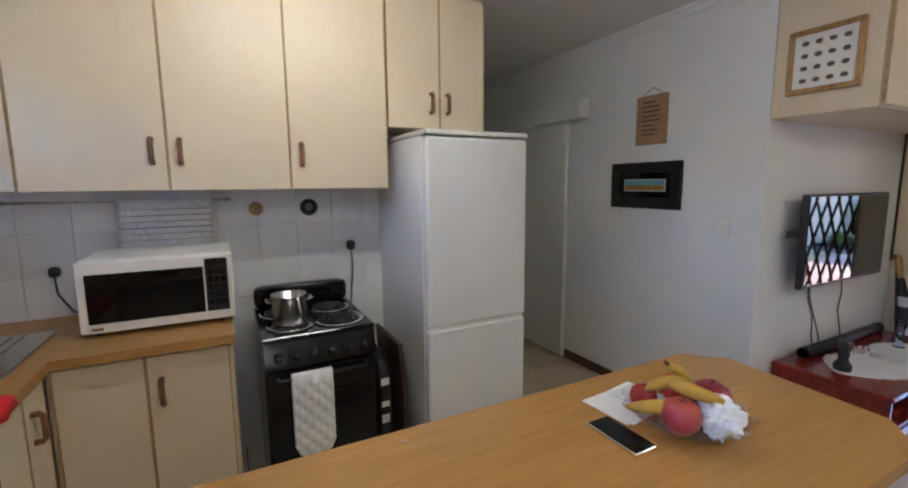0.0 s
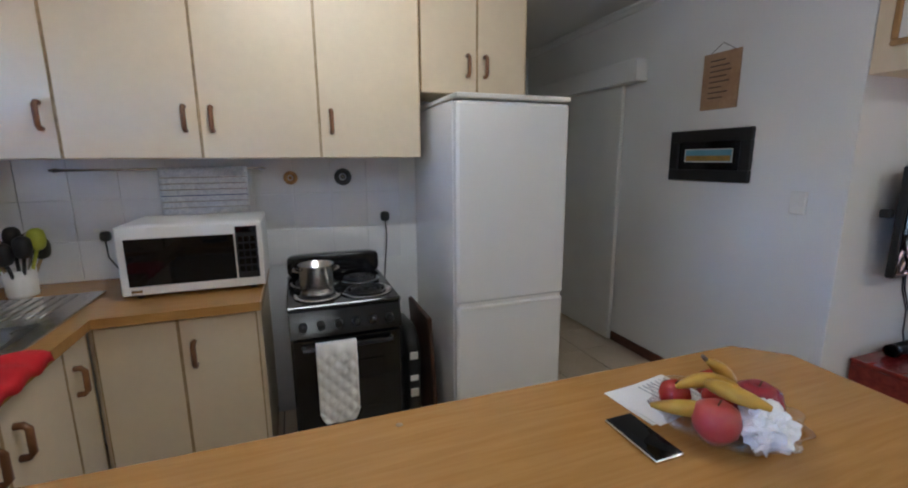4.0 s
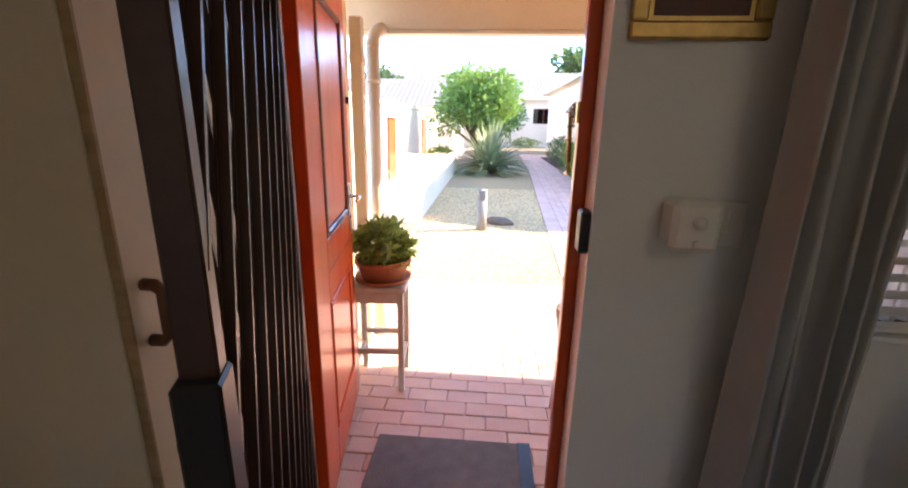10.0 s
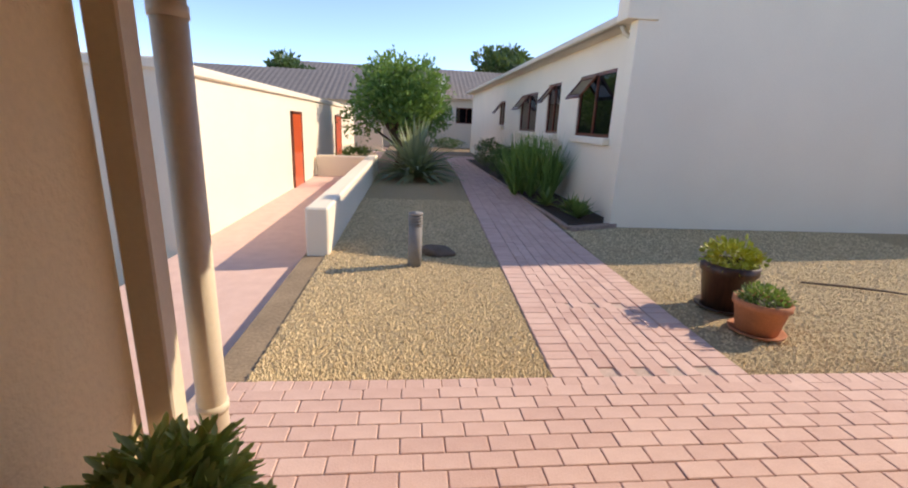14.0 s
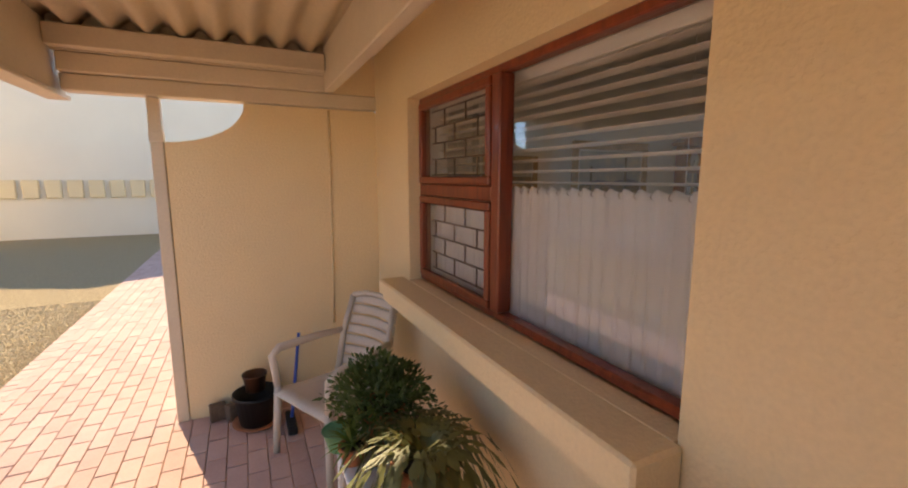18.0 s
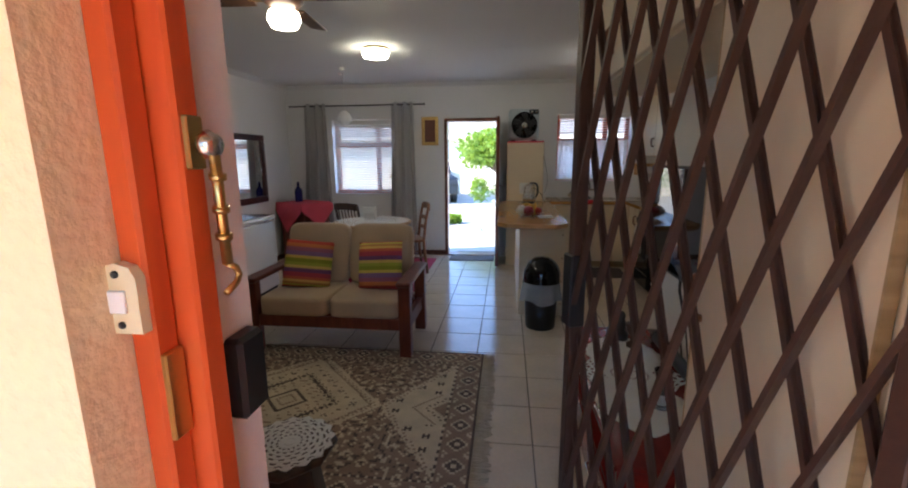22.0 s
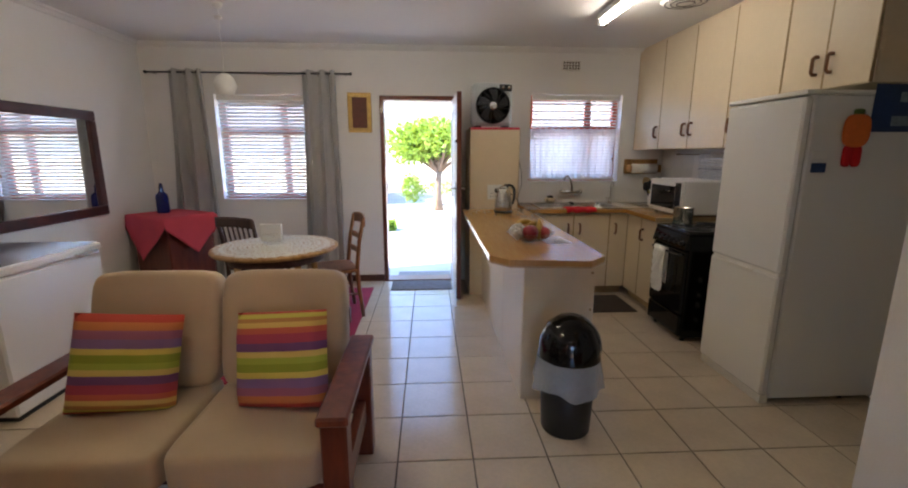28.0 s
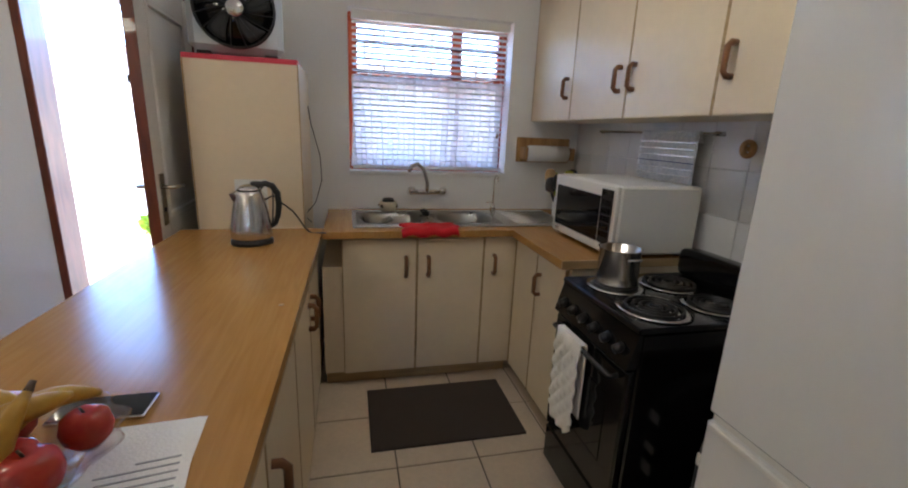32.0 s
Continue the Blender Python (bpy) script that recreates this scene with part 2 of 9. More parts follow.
IRON = material("brown_painted_iron", (0.065, 0.030, 0.020), 0.4, metal=0.0, vary=0.2, bump=0.1)
BRASS = material("brass", (0.55, 0.38, 0.14), 0.3, metal=1.0, vary=0.1, bump=0.02)
GILT = material("gilt_frame", (0.55, 0.36, 0.13), 0.4, metal=0.7, vary=0.25, scale=20, bump=0.1)
LACE = material("white_lace", (0.82, 0.80, 0.76), 0.9, vary=0.08, fine=200, bump=0.4, relief=0.003)
CURTAIN = material("grey_curtain_cloth", (0.42, 0.41, 0.40), 0.8, vary=0.1, scale=5, fine=350, bump=0.2, relief=0.002, sheen=0.2)
SHEER = sheer("white_sheer_cloth", (0.95, 0.93, 0.92), 0.58)
BLIND = sheer("white_blind_slat", (0.84, 0.83, 0.80), 0.45)
GLASS = pane_glass("window_glass")
CLEAR = pane_glass("clear_glass", 0.16)
CUT_GLASS = pane_glass("cut_glass", 0.10)
# the blue of the reflected sky is put into this mirror's base colour
SASH_GLASS = material("sky_tinted_mirroring_pane", (0.42, 0.56, 0.80), 0.05, metal=1.0, vary=0.05, bump=0.0)
MIRROR = material("mirror_glass", (0.86, 0.87, 0.86), 0.02, metal=1.0, vary=0.0, bump=0.0)
TERRACOTTA = material("terracotta", (0.50, 0.19, 0.085), 0.8, vary=0.25, scale=8, bump=0.3)
LEAF = leafy("green_leaf", (0.22, 0.32, 0.09), (0.09, 0.15, 0.04), 9)
LEAF_FRESH = leafy("fresh_succulent_leaf", (0.42, 0.52, 0.19), (0.22, 0.30, 0.09), 12)
LEAF_TREE = leafy("tree_leaf", (0.22, 0.36, 0.10), (0.09, 0.18, 0.04), 2)
LEAF_BRIGHT = leafy("bright_leaf", (0.22, 0.33, 0.05), (0.09, 0.17, 0.025), 2)
LEAF_DARK = leafy("dark_leaf", (0.12, 0.19, 0.07), (0.04, 0.08, 0.03), 3)
LEAF_GREY = leafy("grey_green_leaf", (0.38, 0.44, 0.28), (0.17, 0.23, 0.13), 4)
LEAF_YELLOW = material("yellow_green_leaf", (0.55, 0.52, 0.05), 0.5, vary=0.3, scale=8, other=(0.25, 0.30, 0.03), per_island=0.3)
BARK = material("bark", (0.16, 0.11, 0.075), 0.9, vary=0.4, scale=10, bump=0.6)
SOIL = material("potting_soil", (0.06, 0.04, 0.028), 0.95, vary=0.4, bump=0.5)
ROOFTILE = material("grey_roof_tile", (0.20, 0.18, 0.17), 0.8, vary=0.3, scale=3, bump=0.3, per_island=0.2)
FIBRE = material("cream_fibre_cement", (0.68, 0.56, 0.40), 0.75, vary=0.12, scale=3, fine=50, bump=0.15)
BEAM = material("cream_painted_timber", (0.70, 0.60, 0.45), 0.6, vary=0.08, scale=4, bump=0.1)
BASEB = wood("brown_skirting_wood", (0.06, 0.02, 0.012), (0.13, 0.045, 0.025), 0.35, along=(2, 2, 10))
LAMP_ON = material("lit_lamp_glass", (1.0, 0.94, 0.74), 0.4, emit=1.7, bump=0.0)
TUBE_ON = material("lit_tube", (1.0, 0.97, 0.90), 0.4, emit=1.7, bump=0.0)
PLASTIC_CHAIR = material("stone_coloured_plastic", (0.60, 0.54, 0.46), 0.5, vary=0.1, scale=5, bump=0.03)
def film(name, colour, clear=0.55):
    """Thin crumpled plastic film: mostly clear, with a milky gloss."""
    m = material(name, colour, 0.25, fine=40, bump=0.5, relief=0.01)
    n, l = m.node_tree.nodes, m.node_tree.links
    tr, mix = n.new("ShaderNodeBsdfTransparent"), n.new("ShaderNodeMixShader")
    mix.inputs[0].default_value = clear
    l.new(n["Principled BSDF"].outputs[0], mix.inputs[1])
    l.new(tr.outputs[0], mix.inputs[2])
    l.new(mix.outputs[0], n["Material Output"].inputs[0])
    return m


PINK = material("pink_cotton", (0.62, 0.07, 0.10), 0.9, vary=0.15, scale=5, fine=300, bump=0.3, relief=0.003)


# ---- shapes ----
class Shape:
    """Vertices and faces gathered for one mesh."""

    def __init__(self):
        self.v, self.f, self.smooth = [], [], []

    def add(self, verts, faces, smooth=False):
        n = len(self.v)
        self.v += [tuple(p) for p in verts]
        self.f += [tuple(i + n for i in q) for q in faces]
        self.smooth += [smooth] * len(faces)
        return self

    def box(self, x0, x1, y0, y1, z0, z1, bevel=0.0, m=None):
        c, h = Vector(((x0 + x1) / 2, (y0 + y1) / 2, (z0 + z1) / 2)), Vector((abs(x1 - x0) / 2, abs(y1 - y0) / 2, abs(z1 - z0) / 2))
        b = min(bevel, *(0.45 * q for q in h))
        if b <= 0:
            vs = [c + Vector((sx * h.x, sy * h.y, sz * h.z)) for sx in (-1, 1) for sy in (-1, 1) for sz in (-1, 1)]
            fs = [(0, 1, 3, 2), (4, 6, 7, 5), (0, 4, 5, 1), (2, 3, 7, 6), (0, 2, 6, 4), (1, 5, 7, 3)]
        else:
            vs, at = [], {}
            for sx in (-1, 1):
                for sy in (-1, 1):
                    for sz in (-1, 1):
                        for k in range(3):
                            d = [h.x - b, h.y - b, h.z - b]
                            d[k] += b
                            at[sx, sy, sz, k] = len(vs)
                            vs.append(c + Vector((sx * d[0], sy * d[1], sz * d[2])))
            fs = []
            for k in range(3):
                i, j = (k + 1) % 3, (k + 2) % 3
                for s in (-1, 1):
                    q = []
                    for a, d in ((-1, -1), (1, -1), (1, 1), (-1, 1)):
                        key = [0, 0, 0]
                        key[k], key[i], key[j] = s, a, d
                        q.append(at[key[0], key[1], key[2], k])
                    fs.append(tuple(q if s > 0 else q[::-1]))
                for a in (-1, 1):
                    for d in (-1, 1):
                        lo, hi = [0, 0, 0], [0, 0, 0]
                        lo[k], hi[k] = -1, 1
                        lo[i] = hi[i] = a
                        lo[j] = hi[j] = d
                        q = (at[(*lo, i)], at[(*hi, i)], at[(*hi, j)], at[(*lo, j)])
                        fs.append(q if a * d > 0 else q[::-1])
            for sx in (-1, 1):
                for sy in (-1, 1):
                    for sz in (-1, 1):
                        q = tuple(at[sx, sy, sz, k] for k in range(3))
                        fs.append(q if sx * sy * sz > 0 else q[::-1])
        if m is not None:
            vs = [m @ p for p in vs]
        return self.add(vs, fs)

    def lathe(self, profile, n=24, m=None, smooth=True, x=0.0, y=0.0):
        """Turns a profile of (radius, height) round the z axis."""
        vs, fs = [], []
        for r, z in profile:
            for i in range(n):
                a = math.tau * i / n
                p = Vector((x + r * math.cos(a), y + r * math.sin(a), z))
                vs.append(m @ p if m is not None else p)
        for k in range(len(profile) - 1):
            for i in range(n):
                j = (i + 1) % n
                fs.append((k * n + i, k * n + j, (k + 1) * n + j, (k + 1) * n + i))
        if profile[0][0] > 1e-5:
            fs.append(tuple(range(n))[::-1])
        if profile[-1][0] > 1e-5:
            fs.append(tuple((len(profile) - 1) * n + i for i in range(n)))
        return self.add(vs, fs, smooth)

    def cyl(self, a, b, r, r2=None, n=14, smooth=True):
        """A round bar from a to b."""
        a, b = Vector(a), Vector(b)
        q = (b - a).to_track_quat("Z", "Y").to_matrix().to_4x4()
        return self.lathe([(r, 0), (r if r2 is None else r2, (b - a).length)], n, Matrix.Translation(a) @ q, smooth)

    def tube(self, points, r, n=8, closed=False):
        """A round bar along points; r may be a number or one a point."""
        pts = [Vector(p) for p in points]
        vs, fs = [], []
        k = len(pts)
        up = None
        for i, p in enumerate(pts):
            d = (pts[(i + 1) % k] - pts[i - 1]) if closed or 0 < i < k - 1 else (pts[1] - pts[0] if i == 0 else pts[-1] - pts[-2])
            d.normalize()
            if up is None:
                up = d.orthogonal().normalized()
            up = (up - d * up.dot(d)).normalized()
            side = d.cross(up)
            rr = r[i] if isinstance(r, (list, tuple)) else r
            for j in range(n):
                a = math.tau * j / n
                vs.append(p + rr * (math.cos(a) * up + math.sin(a) * side))
        for i in range(k if closed else k - 1):
            for j in range(n):
                a, b = i * n, ((i + 1) % k) * n
                fs.append((a + j, a + (j + 1) % n, b + (j + 1) % n, b + j))
        if not closed:
            fs += [tuple(range(n))[::-1], tuple((k - 1) * n + j for j in range(n))]
        return self.add(vs, fs, True)

    def prism(self, outline, z0, z1, m=None):
        """An upright block on an outline (anticlockwise)."""
        n = len(outline)
        vs = [Vector((x, y, z)) for z in (z0, z1) for x, y in outline]
        fs = [tuple(range(n))[::-1], tuple(range(n, 2 * n))] + [(i, (i + 1) % n, n + (i + 1) % n, n + i) for i in range(n)]
        return self.add([m @ p for p in vs] if m is not None else vs, fs)

    def sheet(self, nu, nv, at, thick=0.0, smooth=True):
        """A sheet at(u, v), u and v from 0 to 1; thick: doubled along its normal by that much."""
        g = [[Vector(at(i / nu, j / nv)) for j in range(nv + 1)] for i in range(nu + 1)]
        w = nv + 1
        fs = [(i * w + j, (i + 1) * w + j, (i + 1) * w + j + 1, i * w + j + 1) for i in range(nu) for j in range(nv)]
        top = [p for row in g for p in row]
        if not thick:
            return self.add(top, fs, smooth)
        low = []
        for i in range(nu + 1):
            for j in range(nv + 1):
                du = g[min(i + 1, nu)][j] - g[max(i - 1, 0)][j]
                dv = g[i][min(j + 1, nv)] - g[i][max(j - 1, 0)]
                nn = du.cross(dv)
                low.append(g[i][j] - (nn.normalized() if nn.length > 1e-9 else Vector((0, 0, 1))) * thick)
        k = len(top)
        rim = [i * w for i in range(nu)] + [nu * w + j for j in range(nv)] + [i * w + nv for i in range(nu, 0, -1)] + [j for j in range(nv, 0, -1)]
        fs2 = fs + [tuple(k + i for i in q[::-1]) for q in fs] + [(rim[i - 1], rim[i - 1] + k, rim[i] + k, rim[i]) for i in range(len(rim))]
        return self.add(top + low, fs2, smooth)

    def soft(self, x0, x1, y0, y1, z0, z1, power=5.0, n=8, m=None, sag=0.0):
        """A cushion: a box rounded all over."""
        c, h = Vector(((x0 + x1) / 2, (y0 + y1) / 2, (z0 + z1) / 2)), Vector(((x1 - x0) / 2, (y1 - y0) / 2, (z1 - z0) / 2))
        start, first = len(self.v), len(self.f)
        for k in range(3):
            for s in (-1, 1):
                def at(u, v, k=k, s=s):
                    p = [0, 0, 0]
                    uu, vv = math.sin((2 * u - 1) * math.pi / 2), math.sin((2 * v - 1) * math.pi / 2)
                    p[k], p[(k + 1) % 3], p[(k + 2) % 3] = s, uu if s > 0 else -uu, vv
                    q = sum(abs(w) ** power for w in p) ** (-1 / power)
                    r = Vector((c.x + p[0] * q * h.x, c.y + p[1] * q * h.y, c.z + p[2] * q * h.z))
                    if sag:
                        r.z += sag * noise.noise(r * 6)
                    return m @ r if m is not None else r
                self.sheet(n, n, at)
        seen, index = {}, {}
        kept = self.v[:start]
        for i in range(start, len(self.v)):
            key = tuple(round(q, 4) for q in self.v[i])
            if key not in seen:
                seen[key] = len(kept)
                kept.append(self.v[i])
            index[i] = seen[key]
        self.v = kept
        for i in range(first, len(self.f)):
            self.f[i] = tuple(index[q] for q in self.f[i])
        return self

    def mesh(self, name):
        me = bpy.data.meshes.new(name)
        me.from_pydata(self.v, [], self.f)
        me.polygons.foreach_set("use_smooth", self.smooth)
        me.update()
        return me


def part(name, shape, mat, parent=None, label=""):
    """One mesh object, under a thing or a part where parent is given."""
    ob = new(name, shape.mesh(name) if isinstance(shape, Shape) else shape)
    if mat is not None and not ob.data.materials:
        ob.data.materials.append(mat)
    if parent is not None:
        ob.parent = parent
        ob.matrix_parent_inverse = parent.matrix_basis.inverted() if parent.parent is None else (parent.parent.matrix_basis @ parent.matrix_basis).inverted()
        ob.matrix_parent_inverse = Matrix()
    if label:
        ob["label"] = label
    return ob


def thing(name, label, category, at=None, group=""):
    """An empty at a thing's base, which its parts hang under (their shapes are in its own frame)."""
    ob = new(name)
    ob.empty_display_size = 0.1
    ob.matrix_basis = at if at is not None else Matrix()
    return tagged(ob, label, category, group)


def setting(name, shape, mat, label, category="structure"):
    ob = part(name, shape, mat)
    return tagged(ob, label, category, kind="structure")


def S():
    return Shape()


def holed(axis, p0, p1, a0, a1, z0, z1, holes=(), bevel=0.0):
    """A wall between planes p0 and p1 of an axis, from a0 to a1 along the other, with rectangular openings (a0, a1, z0, z1)."""
    s = S()
    cuts = sorted({a0, a1, *(q for h in holes for q in h[:2])})
    for c0, c1 in zip(cuts, cuts[1:]):
        mine = sorted((h[2], h[3]) for h in holes if h[0] <= c0 + 1e-6 and h[1] >= c1 - 1e-6)
        z = z0
        for h0, h1 in [*mine, (z1, z1)]:
            if h0 - z > 1e-4:
                if axis == "y":
                    s.box(c0, c1, p0, p1, z, h0)
                else:
                    s.box(p0, p1, c0, c1, z, h0)
            z = max(z, h1)
    return s


def bars(text_lines, place, width, pitch, thick, mat, parent, name="print_line"):
    """Lines of print too small to read, as thin bars; place maps (u, v) in metres to the world."""
    for i, share in enumerate(text_lines):
        s = S()
        o, u, w = place(0, -i * pitch), place(width * share, -i * pitch), place(0, -i * pitch - thick)
        n = (u - o).cross(w - o).normalized() * -0.001
        s.add([o, u, u + w - o, w, o + n, u + n, u + w - o + n, w + n], [(0, 1, 2, 3), (7, 6, 5, 4), (0, 4, 5, 1), (1, 5, 6, 2), (2, 6, 7, 3), (3, 7, 4, 0)])
        part(name, s, mat, parent)


# ---- the room ----
CEIL, SOUTH, NORTH, EAST, WEST_K, TV_WALL, PIC_WALL, GROUND = 2.55, -2.61, 3.45, 3.68, -1.93, -0.60, 1.20, -0.05
OUT_N, OUT_S = 3.69, -2.85
BACK_DOOR, FRONT_DOOR = (0.43, 1.25, 0.0, 2.05), (-0.19, 0.68, 0.0, 2.05)
DIN_WIN, KIT_WIN, FRONT_WIN = (2.02, 2.97, 0.95, 2.05), (-1.41, -0.39, 1.14, 2.08), (1.38, 3.30, 0.93, 2.05)

setting("floor_base", S().box(-3.8, 3.9, OUT_S, OUT_N, -0.3, -0.004), GROUT, "dark grout bed below the beige floor tiles")
setting("ceiling", S().box(-3.8, 3.9, OUT_S, OUT_N, CEIL, CEIL + 0.12), CEILING, "plain off-white painted ceiling of the open-plan room")
setting("wall_south", holed("y", OUT_S, SOUTH, WEST_K - 0.2, EAST + 0.22, 0, CEIL, (BACK_DOOR, DIN_WIN, KIT_WIN)), WALL_IN, "white plastered wall with back door and two windows")
setting("wall_north", holed("y", NORTH, NORTH + 0.10, TV_WALL - 0.2, EAST + 0.22, 0, CEIL, (FRONT_DOOR, FRONT_WIN)), WALL_IN, "white plastered wall with front door and window")
setting("wall_north_outside", holed("y", NORTH + 0.10, OUT_N, -4.0, 4.0, GROUND, 2.9, ((-0.22, 0.703, 0.0, 2.09), FRONT_WIN)), WALL_OUT, "cream painted plaster wall of the porch")
setting("wall_east", S().box(EAST, EAST + 0.22, SOUTH, NORTH, 0, CEIL), WALL_IN, "white plastered wall hung with pictures and a clock")
setting("wall_west_kitchen", S().box(WEST_K - 0.2, WEST_K, SOUTH, 0.04, 0, CEIL), WALL_IN, "white wall behind the kitchen cabinets")
setting("wall_passage_south", S().box(-3.6, WEST_K, 0.05, 0.17, 0, CEIL), WALL_IN, "white wall along the passage beside the fridge")
setting("wall_passage_end", S().box(-3.8, -3.6, 0.05, 1.3, 0, CEIL), WALL_IN, "white wall at the end of the passage")
setting("wall_pictures", S().box(-3.6, TV_WALL, PIC_WALL, PIC_WALL + 0.2, 0, CEIL), WALL_IN, "white wall with two small pictures beside the passage")
setting("wall_television", S().box(TV_WALL - 0.2, TV_WALL, PIC_WALL + 0.2, NORTH, 0, CEIL), WALL_IN, "white wall behind the television")
setting("roof_slab", S().box(-4.0, 4.1, OUT_S - 0.1, OUT_N, CEIL + 0.13, CEIL + 0.35), WALL_PALE, "flat top of the house above the ceiling")

for a, b in (((-1.93, SOUTH), (EAST, SOUTH)), ((EAST, SOUTH), (EAST, NORTH)), ((EAST, NORTH), (-0.2, NORTH)), ((-0.6, PIC_WALL), (-3.6, PIC_WALL)), ((-3.6, 0.17), (-1.9, 0.17))):
    a, b = Vector((*a, 0)), Vector((*b, 0))
    d = (b - a).normalized()
    nn = Vector((-d.y, d.x, 0))
    cove = [(0, 0), (0.05, 0), (0.045, -0.012), (0.028, -0.022), (0.012, -0.045), (0, -0.05)]
    vs = [a + nn * u + Vector((0, 0, CEIL + w)) for u, w in cove] + [b + nn * u + Vector((0, 0, CEIL + w)) for u, w in cove]
    k = len(cove)
    setting("cornice", S().add(vs, [(i, (i + 1) % k, k + (i + 1) % k, k + i) for i in range(k)] + [tuple(range(k))[::-1], tuple(range(k, 2 * k))]), CEILING, "white plaster cove cornice below the ceiling", "cornice")


def skirting(x0, x1, y0, y1):
    setting("baseboard", S().box(x0, x1, y0, y1, 0, 0.075, 0.006), BASEB, "dark brown stained wooden skirting board", "baseboard")


skirting(1.25, EAST, SOUTH, SOUTH + 0.015)
skirting(EAST - 0.015, EAST, SOUTH + 0.015, NORTH - 0.015)
skirting(0.70, EAST, NORTH - 0.015, NORTH)
skirting(-2.10, TV_WALL, PIC_WALL - 0.015, PIC_WALL)
skirting(-3.6, WEST_K + 0.05, 0.17, 0.185)

# ---- outside ground ----
LOW = -0.62
setting("ground", S().box(-300, 300, -300, 300, LOW - 0.2, LOW), EARTH, "dry sandy ground round the houses", "ground")
setting("garden_terrace", S().box(-0.95, 60, OUT_N, 70, LOW, GROUND - 0.03), EARTH, "earth terrace carrying the paths and beds", "ground")
setting("yard_paving", S().box(-30, 40, -40, OUT_S, LOW, -0.10), TARMAC, "sun-bleached paving of the yard behind the house", "pavement")
setting("driveway", S().box(-2.5, -0.95, 3.7, 40, LOW, -0.18), PAVER, "sunken brick drive beside the garages", "pavement")
setting("brick_paving_bed", S().box(-0.94, 17, OUT_N, 6.42, -0.2, GROUND - 0.012), JOINT, "sandy bed between pink brick pavers", "pavement")
setting("brick_path_bed", S().prism([(1.19, 6.42), (2.55, 6.42), (2.62, 9.4), (3.4, 25.8), (1.95, 25.8), (1.75, 17.3)], -0.2, GROUND - 0.012), JOINT, "sandy bed of the brick garden path", "pavement")
setting("gravel_bed_west", S().prism([(-0.70, 6.43), (1.185, 6.43), (1.73, 17.3), (-0.70, 17.3)], -0.2, GROUND - 0.015), GRAVEL, "yellow-brown gravel bed beside the path", "gravel")
setting("gravel_bed_east", S().prism([(2.56, 6.43), (17, 6.43), (17, 12.5), (2.9, 12.5), (2.64, 9.4)], -0.2, GROUND - 0.015), GRAVEL, "yellow-brown gravel bed below the gable", "gravel")


# ---- kitchen ----
def d_handle(parent, x, y, z, length=0.10, mat=None, name="handle"):
    """An upright wooden D-shaped grip standing off a door's front."""
    s = S()
    h, r = length / 2, 0.011
    pts = [(x, y + 0.004, z - h), (x, y - 0.020, z - h), (x, y - 0.032, z - h + 0.012), (x, y - 0.032, z + h - 0.012), (x, y - 0.020, z + h), (x, y + 0.004, z + h)]
    s.tube(pts, [r, r, r * 0.95, r * 0.95, r, r], 8)
    return part(name, s, mat or HANDLE, parent, "brown wooden grip")


HANDLE = wood("handle_brown_wood", (0.13, 0.05, 0.02), (0.26, 0.11, 0.04), 0.35, along=(6, 6, 2))


def cupboard(name, label, at, w, d, z0, z1, doors, plinth=0.0, edge=0.006, mat=None, body_top=None):
    """A cupboard with its front towards local -y; doors: (x0, x1, bottom, top, grip x, grip z)."""
    ob = thing(name, label, "cabinet", at, "cream kitchen cabinets")
    part("body", S().box(0, w, 0.001, d, z0 + plinth, body_top or z1, 0.002), mat or CREAM, ob)
    if plinth:
        part("plinth", S().box(0.005, w - 0.005, 0.05, d, z0, z0 + plinth), CREAM_EDGE, ob, "set-back wooden plinth")
    for x0, x1, b, t, gx, gz in doors:
        door = part("door", S().box(x0 + 0.002, x1 - 0.002, -0.018, -0.0005, b + 0.002, t - 0.002, 0.002), mat or CREAM, ob)
        for e0, e1 in ((x0 + 0.001, x0 + edge), (x1 - edge, x1 - 0.001)):
            part("edge_strip", S().box(e0, e1, -0.0195, -0.003, b + 0.002, t - 0.002), CREAM_EDGE, door, "brown wooden edge strip")
        if gx is not None:
            d_handle(door, gx, -0.018, gz)
    return ob


# wall cabinets above the west worktop: front at x = -1.59, doors in order from the south
cupboard("wall_cabinet", "tall cream wall cabinet with four doors reaching the ceiling", pose(-1.59, -2.606, 0, 0, 0, 90), 2.045, 0.335, 1.49, CEIL - 0.002,
         [(0.0, 0.535, 1.49, 2.52, 0.485, 1.66), (0.535, 1.04, 1.49, 2.52, 0.985, 1.66), (1.04, 1.545, 1.49, 2.52, 1.09, 1.66), (1.545, 2.045, 1.49, 2.52, 1.60, 1.66)])
cupboard("fridge_top_cabinet", "cream two-door cabinet above the fridge", pose(-1.59, -0.556, 0, 0, 0, 90), 0.60, 0.335, 1.815, CEIL - 0.002,
         [(0.0, 0.31, 1.815, 2.52, 0.255, 1.955), (0.31, 0.60, 1.815, 2.52, 0.355, 1.955)])
